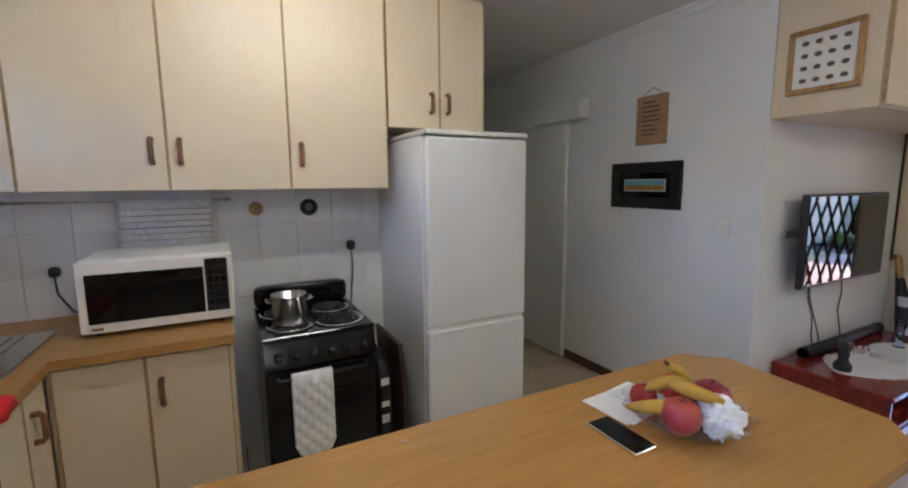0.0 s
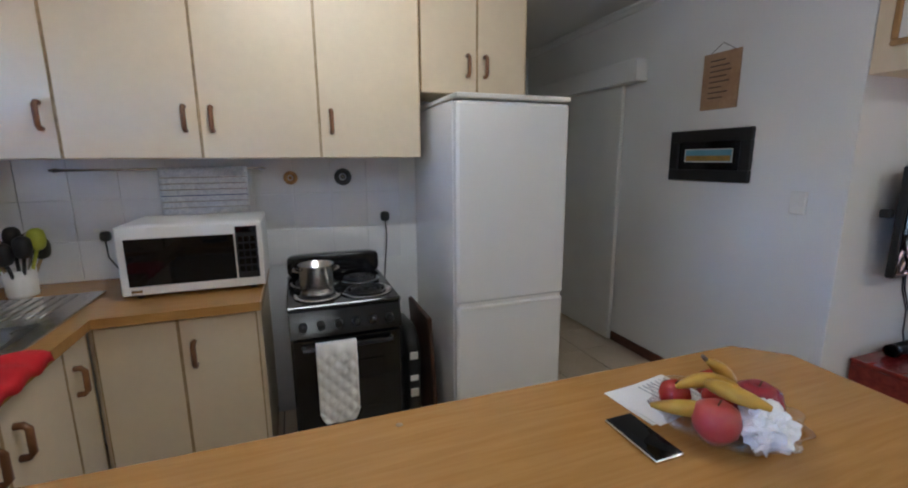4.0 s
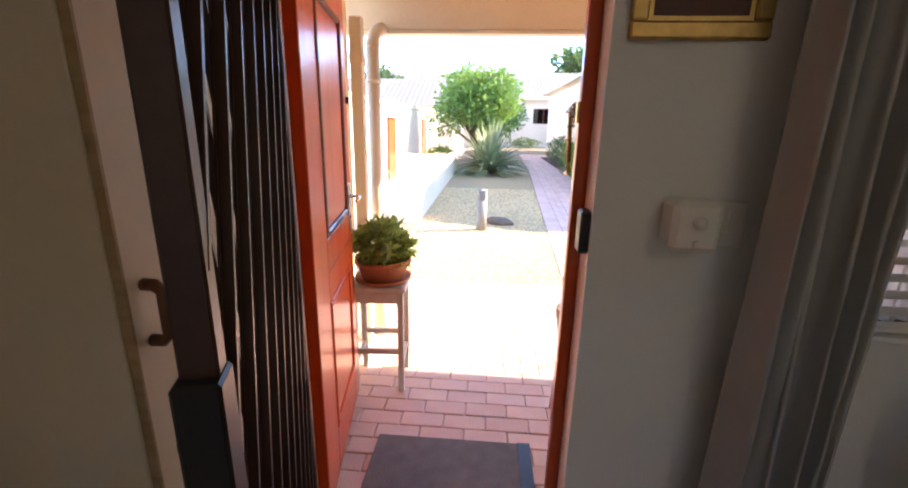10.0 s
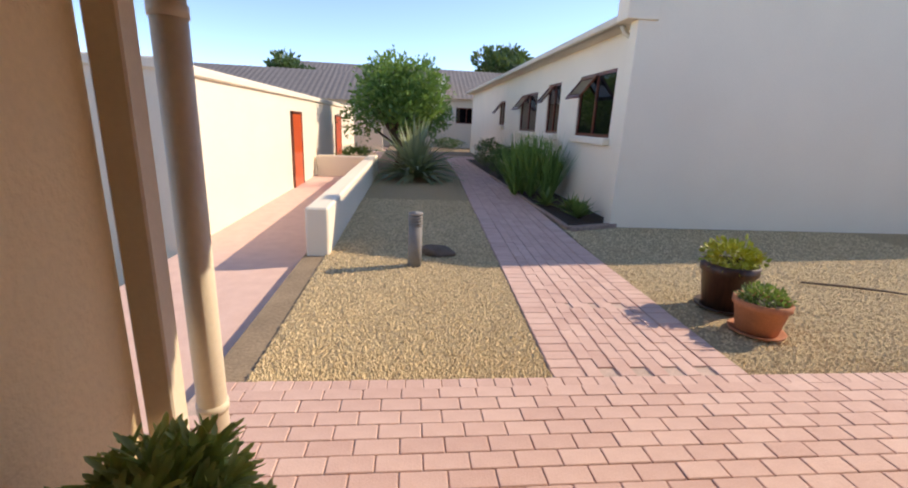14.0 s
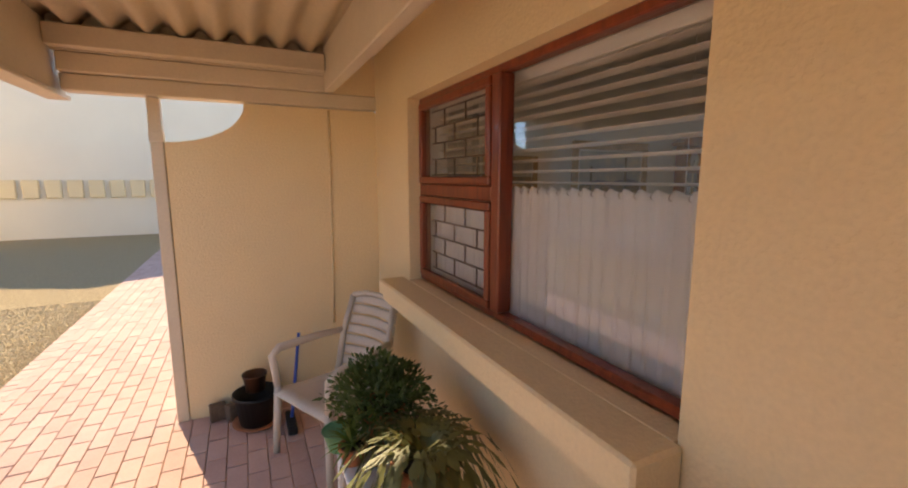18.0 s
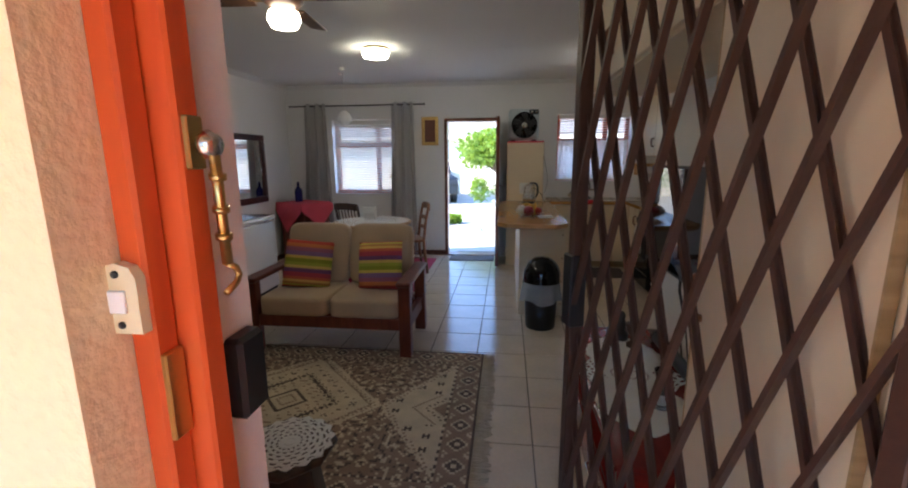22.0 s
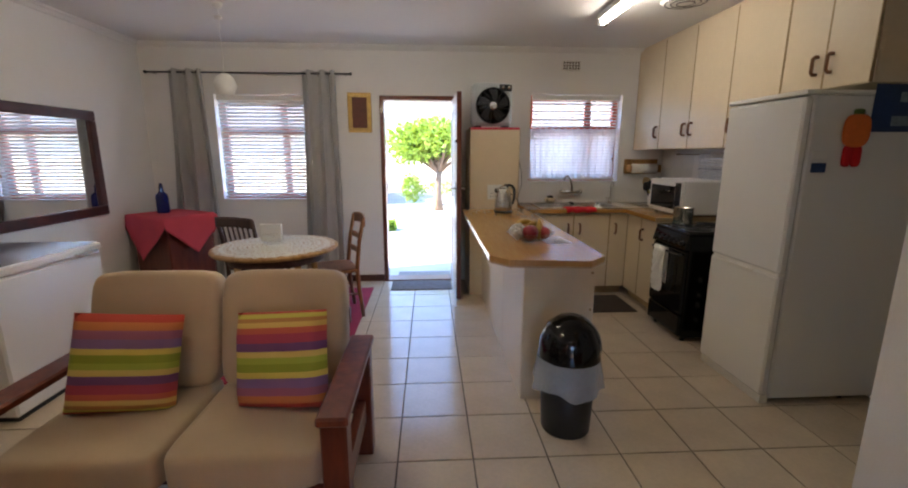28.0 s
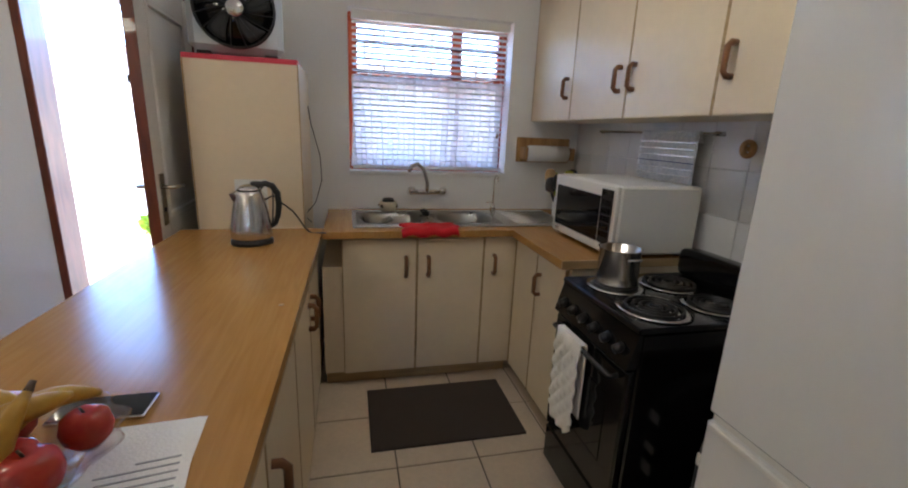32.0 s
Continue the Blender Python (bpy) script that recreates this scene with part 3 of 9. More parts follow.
cupboard("base_cabinet", "cream two-door base cabinet below the microwave", pose(-1.30, -1.985, 0, 0, 0, 90), 0.615, 0.62, 0, 0.862,
         [(0.02, 0.305, 0.09, 0.85, None, 0), (0.305, 0.60, 0.09, 0.85, 0.355, 0.70)], plinth=0.09)
cupboard("sink_cabinet", "cream sink cabinet with three doors", pose(-0.24, -2.005, 0, 0, 0, 180), 1.055, 0.60, 0, 0.862,
         [(0.10, 0.49, 0.09, 0.85, 0.43, 0.70), (0.49, 0.86, 0.09, 0.85, 0.55, 0.70), (0.86, 1.05, 0.09, 0.85, 0.92, 0.70)], plinth=0.09, body_top=0.70)
# peninsula: low units with doors to the kitchen side, plain panels to the room
pen = cupboard("peninsula_cabinet", "cream peninsula unit with panelled back and doors", pose(-0.20, -0.05, 0, 0, 0, -90), 1.97, 0.38, 0, 0.862,
         [(0.02, 0.50, 0.09, 0.85, 0.45, 0.66), (0.50, 0.98, 0.09, 0.85, 0.55, 0.66), (0.98, 1.47, 0.09, 0.85, 1.42, 0.66), (1.47, 1.95, 0.09, 0.85, 1.52, 0.66)])
for a, b in ((0.0, 0.66), (0.66, 1.32), (1.32, 1.97)):
    part("back_panel", S().box(a + 0.002, b - 0.002, 0.381, 0.393, 0.0, 0.86, 0.002), CREAM, pen)
part("end_panel", S().box(-0.012, -0.001, -0.018, 0.393, 0, 0.86, 0.003), CREAM, pen)
for k in range(4):
    part("screw_cap", S().cyl((-0.012, 0.0, 0.12 + 0.22 * k), (-0.0155, 0.0, 0.12 + 0.22 * k), 0.008), CREAM_EDGE, pen, "brown screw cap")

tall = thing("tall_cupboard", "tall plain cream cupboard beside the back door", "cupboard", pose(-0.16, -2.04, 0, 0, 0, 0), "cream kitchen cabinets")
part("body", S().box(0, 0.48, -0.56, 0, 0, 1.69, 0.003), CREAM, tall)
part("top_edge", S().box(-0.002, 0.482, -0.002, 0.004, 1.672, 1.692), PINK, tall, "red edging along the top")
part("side_edge", S().box(-0.004, 0.001, -0.012, 0.003, 0.9, 1.672), CREAM_EDGE, tall, "brown wooden edge strip")
part("side_edge", S().box(0.479, 0.484, -0.012, 0.003, 0.9, 1.672), CREAM_EDGE, tall, "brown wooden edge strip")

# worktops
top_outline = [(0.40, -2.04), (0.40, 0.0), (0.31, 0.115), (-0.12, 0.155), (-0.23, 0.05), (-0.25, -1.95), (-0.25, -2.04)]
pw_top = thing("peninsula_worktop", "oak-coloured laminate worktop with clipped corners", "worktop", pose(0, 0, 0))
part("slab", S().prism(top_outline, 0.868, 0.9), WORKTOP, pw_top)
part("lower_edge", S().prism([(x * 0.985 + (0.001 if x > 0 else -0.003), y * 0.995 - 0.004) for x, y in top_outline], 0.856, 0.868), CREAM_EDGE, pw_top, "darker rounded under-edge")
part("knot", S().lathe([(0.008, 0.9), (0.006, 0.9012), (0.0, 0.9015)], 12, x=-0.19, y=-1.02), CREAM_EDGE, pw_top, "small burn mark")
kt = thing("kitchen_worktop", "oak-coloured laminate worktop round the sink", "worktop", pose(0, 0, 0))
for x0, x1, y0, y1 in ((-1.93, -0.252, -2.605, -2.53), (-1.93, -0.252, -2.03, -1.95), (-0.40, -0.252, -2.53, -2.03), (-1.93, -1.66, -2.53, -2.03), (-1.93, -1.245, -1.95, -1.367)):
    part("slab", S().box(x0, x1, y0, y1, 0.862, 0.9), WORKTOP, kt)
part("end_edge", S().box(-1.93, -1.245, -1.367, -1.36, 0.862, 0.9, 0.002), CREAM_EDGE, kt, "brown end edge")

# double-bowl steel sink
sink = thing("sink", "stainless steel double-bowl sink with ribbed drainer", "sink", pose(-0.4, -2.53, 0.9))
def basin(x0, x1, y0, y1, depth):
    def at(u, v):
        a, b = 2 * u - 1, 2 * v - 1
        m = max(abs(a), abs(b))
        k = 0.96 * min(1.0, max(0.0, (1 - m) / 0.10))
        p, q = a * math.sqrt(1 - k * b * b / 2), b * math.sqrt(1 - k * a * a / 2)
        w = min(1.0, max(0.0, (0.90 - m) / 0.22))
        lip = 0.004 * min(1.0, max(0.0, (1 - m) / 0.08)) * (1 - w)
        return Vector(((x0 + x1) / 2 + p * (x1 - x0) / 2, (y0 + y1) / 2 + q * (y1 - y0) / 2, 0.004 + lip - depth * (w * w * (3 - 2 * w)) * (1 - 0.06 * m)))
    return S().sheet(30, 26, at)
SINK = material("satin_sink_steel", (0.36, 0.35, 0.33), 0.28, metal=1.0, vary=0.12, scale=9, fine=220, bump=0.06)
part("bowl", basin(-0.42, -0.02, 0.05, 0.44, 0.16), SINK, sink, "deep steel bowl")
part("bowl", basin(-0.84, -0.46, 0.05, 0.44, 0.14), SINK, sink, "deep steel bowl")
part("rim", S().box(-1.26, 0.0, 0.44, 0.5, 0.0, 0.006, 0.003).box(-1.26, 0.0, 0.0, 0.05, 0.0, 0.006, 0.003).box(-0.02, 0.0, 0.05, 0.44, 0, 0.006).box(-0.46, -0.42, 0.05, 0.44, 0, 0.006).box(-0.9, -0.84, 0.05, 0.44, 0, 0.006), STEEL, sink)
dr = part("drainer", S().box(-1.26, -0.9, 0.05, 0.44, 0.0, 0.003), STEEL, sink, "ribbed draining board")
for k in range(9):
    part("rib", S().cyl((-1.24, 0.08 + 0.04 * k, 0.003), (-0.93, 0.08 + 0.04 * k, 0.003), 0.004, n=8), STEEL, dr)
for bx in (-0.22, -0.65):
    part("drain", S().lathe([(0.0, -0.135), (0.04, -0.133), (0.043, -0.128)], 16, x=bx, y=0.25), CHROME, sink)

tap = thing("mixer_tap", "chrome wall-mounted mixer tap with swan-neck spout", "tap", pose(-0.87, -2.605, 1.02))
part("body", S().cyl((-0.12, 0.05, 0), (0.12, 0.05, 0), 0.018), CHROME, tap)
for sx in (-0.10, 0.10):
    part("wall_flange", S().cyl((sx, 0, 0), (sx, 0.05, 0), 0.022), CHROME, tap)
    part("tap_knob", S().lathe([(0.012, 0), (0.024, 0.01), (0.024, 0.035), (0.01, 0.045)], 10, Matrix.Translation((sx, 0.06, 0)) @ pose(0, 0, 0, -60, 0, 0)), CHROME, tap)
part("spout", S().tube([(0, 0.055, 0), (0, 0.07, 0.06), (0.03, 0.09, 0.15), (0.08, 0.14, 0.185), (0.12, 0.18, 0.17), (0.135, 0.19, 0.14)], 0.013, 10), CHROME, tap)
ft = thing("filter_tap", "slim chrome drinking-water tap at the sink", "tap", pose(-1.32, -2.545, 0.9))
part("base", S().lathe([(0.02, 0), (0.018, 0.03), (0.008, 0.05)], 12), CHROME, ft)
part("spout", S().tube([(0, 0, 0.04), (0, 0, 0.2), (0.0, 0.03, 0.235), (0.0, 0.07, 0.23), (0.0, 0.08, 0.2)], 0.006, 8), CHROME, ft)
part("lever", S().box(-0.008, 0.05, -0.006, 0.006, 0.05, 0.06, 0.003), CHROME, ft)

sp = thing("scourer_holder", "cream pottery scourer holder with dark patches", "holder", pose(-0.62, -2.50, 0.907, 0, 0, 12))
POTTERY = material("cream_pottery", (0.62, 0.52, 0.36), 0.35, vary=0.15, scale=20, bump=0.05)
part("bowl", S().lathe([(0.035, 0), (0.055, 0.015), (0.058, 0.045), (0.048, 0.060), (0.040, 0.055), (0.044, 0.03), (0.0, 0.012)], 20), POTTERY, sp)
for a in (-0.5, 0.5, 2.4, 3.6):
    part("dark_patch", S().soft(0.053 * math.cos(a) - 0.012, 0.053 * math.cos(a) + 0.012, 0.053 * math.sin(a) - 0.012, 0.053 * math.sin(a) + 0.012, 0.022, 0.046, 2.4, 5), BARK, sp)
part("scourer", S().soft(-0.034, 0.036, -0.03, 0.03, 0.045, 0.085, 3, 7, sag=0.02), BLACK_PL, sp, "dark scouring pad")
for py in (-2.465, -2.40):
    plug_ = thing("sink_plug", "black rubber sink plug on the steel divider", "plug", pose(-0.84, py, 0.906), "sink plugs")
    part("stopper", S().lathe([(0.0, 0), (0.019, 0), (0.024, 0.006), (0.024, 0.012), (0.0, 0.014)], 16), BLACK_PL, plug_)
    part("lug", S().lathe([(0.006, 0.013), (0.006, 0.022), (0.0, 0.024)], 10), BLACK_PL, plug_)

cloth = thing("dish_cloth", "red dish cloth hung over the sink edge", "cloth", pose(-0.80, -2.0, 0.9))
def fold(u, v):
    x = (u - 0.5) * 0.30
    y = -0.10 + v * 0.17
    z = 0.012 + 0.006 * math.sin(u * 17) * (0.3 + v)
    if y > 0.052:
        z -= (y - 0.052) * 2.2
        y = 0.056 + (y - 0.052) * 0.25
    return Vector((x + 0.01 * math.sin(v * 9), y, z))
part("cloth", S().sheet(16, 12, fold, 0.004), RED, cloth)

uten = thing("utensil_pot", "white pot with kitchen utensils and a plant sprig", "pot", pose(-1.72, -2.35, 0.9))
part("pot", S().lathe([(0.05, 0), (0.055, 0.01), (0.058, 0.12), (0.052, 0.12), (0.05, 0.02)], 20), WHITE_PL, uten)
for k in range(9):
    a, h = k * 0.72, 0.17 + 0.025 * (k % 3)
    tip = Vector((0.085 * math.cos(a), 0.085 * math.sin(a), h))
    part("utensil_handle", S().cyl((0.02 * math.cos(a), 0.02 * math.sin(a), 0.02), tip, 0.007, n=8), (BLACK_PL, BLACK_PL, LEAF_YELLOW, CREAM_EDGE, STEEL, BLACK_PL, BLACK_PL, LEAF_YELLOW, CREAM_EDGE)[k], uten, "kitchen utensil handle")
    part("utensil_head", S().soft(tip.x - 0.036, tip.x + 0.036, tip.y - 0.03, tip.y + 0.03, tip.z - 0.02, tip.z + 0.08, 2.5, 5), (BLACK_PL, BLACK_PL, LEAF_YELLOW, BLACK_PL, STEEL, BLACK_PL, BLACK_PL, LEAF_YELLOW, CREAM_EDGE)[k], uten)

roll = thing("paper_towel_holder", "wooden wall holder with a white paper towel roll", "holder", pose(-1.84, -2.607, 1.285))
part("back_board", S().box(-0.02, 0.36, 0, 0.018, -0.06, 0.10, 0.004), OAK, roll)
for sx in (0.0, 0.33):
    part("arm", S().box(sx - 0.008, sx + 0.008, 0.018, 0.13, -0.04, 0.04, 0.006), OAK, roll)
part("paper_roll", S().cyl((0.03, 0.08, 0), (0.30, 0.08, 0), 0.052, n=20), LACE, roll, "white paper roll")

# microwave: front faces the room
mw = thing("microwave", "white microwave oven with dark glass door", "microwave", pose(-1.47, -1.905, 0.9, 0, 0, 90))
part("case", S().box(0, 0.555, 0.004, 0.40, 0.018, 0.315, 0.01), WHITE_PL, mw)
part("front_frame", S().box(0.0, 0.555, -0.018, 0.003, 0.02, 0.313, 0.006), WHITE_PL, mw)
part("door_window", S().box(0.03, 0.44, -0.0215, -0.018, 0.06, 0.262, 0.003), SCREEN, mw, "dark glass window")
part("control_panel", S().box(0.447, 0.535, -0.0215, -0.018, 0.06, 0.295, 0.003), BLACK_PL, mw)
part("display", S().box(0.452, 0.53, -0.0235, -0.0215, 0.268, 0.292), SCREEN, mw)
for r in range(5):
    for c in range(3):
        part("button", S().box(0.456 + c * 0.025, 0.476 + c * 0.025, -0.0235, -0.0215, 0.225 - r * 0.034, 0.25 - r * 0.034, 0.001), BLACK, mw)
for fx in (0.05, 0.5):
    for fy in (0.04, 0.36):
        part("foot", S().cyl((fx, fy, 0), (fx, fy, 0.019), 0.014), BLACK_PL, mw)
part("badge", S().box(0.035, 0.075, -0.0195, -0.018, 0.032, 0.044), STEEL, mw)

# black cooker
st = thing("cooker", "black electric cooker with four plates and oven", "cooker", pose(-1.21, -1.26, 0, 0, 0, 90))
part("body", S().box(0, 0.48, 0.012, 0.60, 0.03, 0.845, 0.006), BLACK, st)
part("hob", S().box(-0.004, 0.484, -0.005, 0.56, 0.846, 0.868, 0.006), BLACK, st)
part("splashback", S().soft(0.0, 0.48, 0.50, 0.57, 0.866, 0.985, 7, 9), BLACK, st)
part("control_panel", S().add([(0, 0.0, 0.845), (0.48, 0.0, 0.845), (0.48, -0.03, 0.735), (0, -0.03, 0.735), (0, 0.012, 0.845), (0.48, 0.012, 0.845), (0.48, 0.012, 0.735), (0, 0.012, 0.735)], [(0, 3, 2, 1), (0, 1, 5, 4), (3, 7, 6, 2), (0, 4, 7, 3), (1, 2, 6, 5), (4, 5, 6, 7)]), BLACK, st)
for k in range(6):
    part("knob", S().cyl((0.055 + 0.074 * k, -0.012, 0.785), (0.055 + 0.074 * k, -0.042, 0.778), 0.018, 0.014, 12), BLACK_PL, st)
part("oven_door", S().box(0.004, 0.476, -0.02, 0.012, 0.22, 0.725, 0.008), BLACK, st)
part("oven_window", S().box(0.09, 0.39, -0.0225, -0.02, 0.34, 0.60, 0.004), SCREEN, st)
part("oven_handle", S().tube([(0.05, -0.018, 0.69), (0.05, -0.05, 0.69), (0.43, -0.05, 0.69), (0.43, -0.018, 0.69)], 0.009, 8), BLACK_PL, st)
part("drawer_front", S().box(0.004, 0.476, -0.018, 0.012, 0.05, 0.21, 0.008), BLACK, st)
for px, py, r in ((0.13, 0.14, 0.075), (0.35, 0.14, 0.09), (0.13, 0.37, 0.09), (0.35, 0.37, 0.075)):
    part("drip_ring", S().lathe([(r, 0.868), (r + 0.028, 0.870), (r + 0.03, 0.874), (r + 0.008, 0.871), (r - 0.01, 0.869)], 24, x=px, y=py), CHROME, st, "foil-lined drip ring")
    for q in (0.25, 0.5, 0.75, 1.0):
        part("plate_coil", S().tube([(px + r * q * math.cos(a * math.tau / 20), py + r * q * math.sin(a * math.tau / 20), 0.877) for a in range(20)], 0.0055, 6, True), BLACK_PL, st)
for fx in (0.04, 0.44):
    for fy in (0.05, 0.55):
        part("foot", S().cyl((fx, fy, 0), (fx, fy, 0.031), 0.018), BLACK_PL, st)

pot = thing("saucepan", "open steel saucepan on the cooker", "saucepan", pose(-1.35, -1.13, 0.8815))
part("pan", S().lathe([(0.068, 0), (0.074, 0.01), (0.074, 0.135), (0.079, 0.138), (0.071, 0.135), (0.069, 0.02), (0.0, 0.012)], 28), STEEL, pot)
for sy in (-1, 1):
    part("pan_handle", S().tube([(-0.025, sy * 0.073, 0.11), (-0.02, sy * 0.097, 0.115), (0.02, sy * 0.097, 0.115), (0.025, sy * 0.073, 0.11)], 0.005, 8), STEEL, pot)

tw = thing("oven_cloth", "quilted cream oven cloth over the cooker handle", "cloth", pose(-1.16, -1.075, 0.70, 0, 0, 90))
def hung(u, v):
    q = v * 0.98
    y, z = (-0.014, -0.36 * (1 - q / 0.6)) if q < 0.6 else (0.018, -0.30 * (q - 0.65) / 0.35)
    if 0.55 < q < 0.65:
        y, z = -0.014 + 0.32 * (q - 0.55), 0.012
    a = 2 * u - 1
    if q < 0.1:
        z += 0.05 * (1 - q / 0.1) * abs(a) ** 6
    quilt = abs(math.sin((u * 3 + v * 9) * math.pi)) * abs(math.sin((u * 3 - v * 9) * math.pi))
    return Vector((a * 0.085, y - 0.010 * quilt * (q < 0.55), z))
part("cloth", S().sheet(24, 72, hung, 0.006), LACE, tw)

bag = thing("folded_bag", "black bag with white printed blocks beside the cooker", "bag", pose(-1.58, -0.665, 0))
part("bag", S().soft(-0.25, 0.17, -0.05, 0.045, 0.0, 0.60, 5, 9, sag=0.04), BLACK_PL, bag)
for z, dz in ((0.12, 0.03), (0.24, 0.045), (0.33, 0.03), (0.45, 0.04)):
    part("printed_block", S().box(0.168, 0.176, -0.026, 0.018, z, z + dz, 0.003), LACE, bag, "white printed block")
tray = thing("wooden_tray", "brown tray standing between cooker and fridge", "tray", pose(-1.55, -0.555, 0))
part("panel", S().box(-0.22, 0.18, -0.012, 0.012, 0, 0.68, 0.006, pose(0, 0, 0, 3)), DARKWOOD, tray)

# fridge: front faces the room, hinged doors one above the other
fr = thing("fridge_freezer", "white two-door fridge-freezer with magnets on its side", "fridge", pose(-1.20, -0.502, 0, 0, 0, 90))
part("case", S().box(0.0, 0.59, 0.055, 0.73, 0.03, 1.745, 0.008), WHITE, fr)
part("top_panel", S().box(-0.003, 0.593, 0.0, 0.73, 1.746, 1.77, 0.008), WHITE_PL, fr)
for z0, z1 in ((0.05, 0.775), (0.79, 1.735)):
    door = part("upper_door" if z0 > 0.5 else "lower_door", S().box(0.0, 0.59, 0.0, 0.052, z0, z1, 0.014), WHITE, fr)
part("door_groove", S().box(0.012, 0.578, 0.012, 0.05, 0.774, 0.791), WHITE_PL, fr, "recessed gap with grip")
part("grip_rail", S().box(0.02, 0.40, -0.004, 0.01, 0.755, 0.772, 0.003), WHITE_PL, fr)
part("kick_plate", S().box(0.01, 0.58, 0.012, 0.06, 0.0, 0.05), WHITE_PL, fr)
for fx in (0.06, 0.53):
    part("foot", S().cyl((fx, 0.55, 0), (fx, 0.55, 0.031), 0.02), BLACK_PL, fr)
ORANGE = material("orange_felt", (0.72, 0.16, 0.03), 0.8, bump=0.2)
mg = thing("carrot_magnet", "orange fabric vegetable magnet on the fridge side", "magnet", pose(-1.49, 0.090, 1.48))
part("body", S().soft(-0.075, 0.075, 0, 0.03, 0, 0.17, 3, 7), ORANGE, mg)
for sx in (-0.026, 0.026):
    part("leg", S().soft(sx - 0.024, sx + 0.024, 0, 0.02, -0.10, 0.01, 4, 6), RED, mg, "red stuffed leg")
part("leaf_tuft", S().soft(-0.03, 0.03, 0.003, 0.022, 0.16, 0.195, 3, 5), LEAF, mg)
BLUE = material("blue_print", (0.02, 0.05, 0.16), 0.5, vary=0.3)
BLUE_PALE = material("pale_blue_print", (0.20, 0.27, 0.36), 0.5, vary=0.3, scale=30)
cal = thing("blue_calendar", "dark blue printed calendar on the fridge side", "calendar", pose(-1.70, 0.090, 1.56))
part("sheet", S().box(-0.14, 0.13, 0, 0.003, 0, 0.24), BLUE, cal)
part("picture_patch", S().box(-0.13, -0.01, 0.003, 0.0045, 0.15, 0.20), BLUE_PALE, cal)
part("picture_patch", S().box(-0.13, 0.02, 0.003, 0.0045, 0.03, 0.08), BLUE_PALE, cal)
for k, (mx, mz, mm) in enumerate(((-1.325, 1.375, BLUE), (-1.32, 1.44, WHITE_PL))):
    m2 = thing("small_magnet", "small rectangular magnet on the fridge side", "magnet", pose(mx, 0.090, mz))
    part("tile", S().box(-0.04, 0.04, 0, 0.006, -0.025 if k == 0 else -0.02, 0.025 if k == 0 else 0.02, 0.002), mm, m2)

# box fan on the tall cupboard
def box_fan(at, label, size=0.36, depth=0.13, casing=WHITE_PL):
    ob = thing("box_fan", label, "fan", at, "box fans")
    s, d = size, depth
    part("casing", S().box(-s / 2, s / 2, 0.0, d, 0.02, s + 0.02, 0.03), casing, ob, "smooth plastic casing")
    c = Vector((-0.0 * s, 0, 0.02 + s * 0.47))
    m = Matrix.Translation(c) @ pose(0, 0, 0, 90)
    part("grille_ring", S().lathe([(s * 0.43, -0.012), (s * 0.43, 0.014), (s * 0.405, 0.020), (s * 0.40, 0.0)], 40, m), BLACK_PL, ob)
    part("dark_well", S().lathe([(0.0, 0.004), (s * 0.405, 0.004), (s * 0.405, -0.004), (0.0, -0.004)], 40, m), BLACK, ob)
    for k in range(5):
        a = k * math.tau / 5
        def blade(u, v, a=a):
            r = s * (0.08 + 0.30 * u)
            w = a + (v - 0.5) * (0.75 - 0.15 * u) + 0.35 * u
            return m @ Vector((r * math.cos(w), r * math.sin(w), 0.007 + 0.005 * v))
        part("blade", S().sheet(5, 4, blade, 0.002), BLACK_PL, ob)
    for k in range(16):
        a = k * math.tau / 16
        part("grille_rib", S().tube([m @ Vector((s * r * math.cos(a + q), s * r * math.sin(a + q), 0.018)) for r, q in ((0.09, 0), (0.2, 0.12), (0.31, 0.2), (0.42, 0.25))], 0.0022, 5), BLACK_PL, ob)
    part("hub_cap", S().lathe([(s * 0.10, 0.014), (s * 0.10, 0.024), (s * 0.05, 0.03), (0, 0.03)], 24, m), STEEL, ob, "silver hub cap")
    part("dial_panel", S().box(s * 0.16, s * 0.47, -0.004, 0.02, s * 0.86, s * 1.02, 0.012), BLACK_PL, ob)
    for k in range(2):
        part("dial", S().cyl((s * (0.24 + 0.15 * k), -0.004, s * 0.95), (s * (0.24 + 0.15 * k), -0.02, s * 0.95), 0.016), STEEL, ob)
    for sx in (-0.35, 0.35):
        part("foot", S().box(sx * s - 0.03, sx * s + 0.03, 0.01, d - 0.01, 0.0, 0.022, 0.004), BLACK_PL, ob)
    return ob


box_fan(pose(0.10, -2.09, 1.692, 0, 0, 187), "pale grey box fan with black grille on the cupboard", 0.40, casing=material("pale_grey_plastic", (0.50, 0.54, 0.55), 0.35, vary=0.05, bump=0.02))
fm = thing("fan_mat", "red cloth strip under the box fan", "cloth", pose(0.08, -2.2, 1.691))
part("cloth", S().box(-0.24, 0.24, -0.06, 0.165, 0, 0.003), PINK, fm)

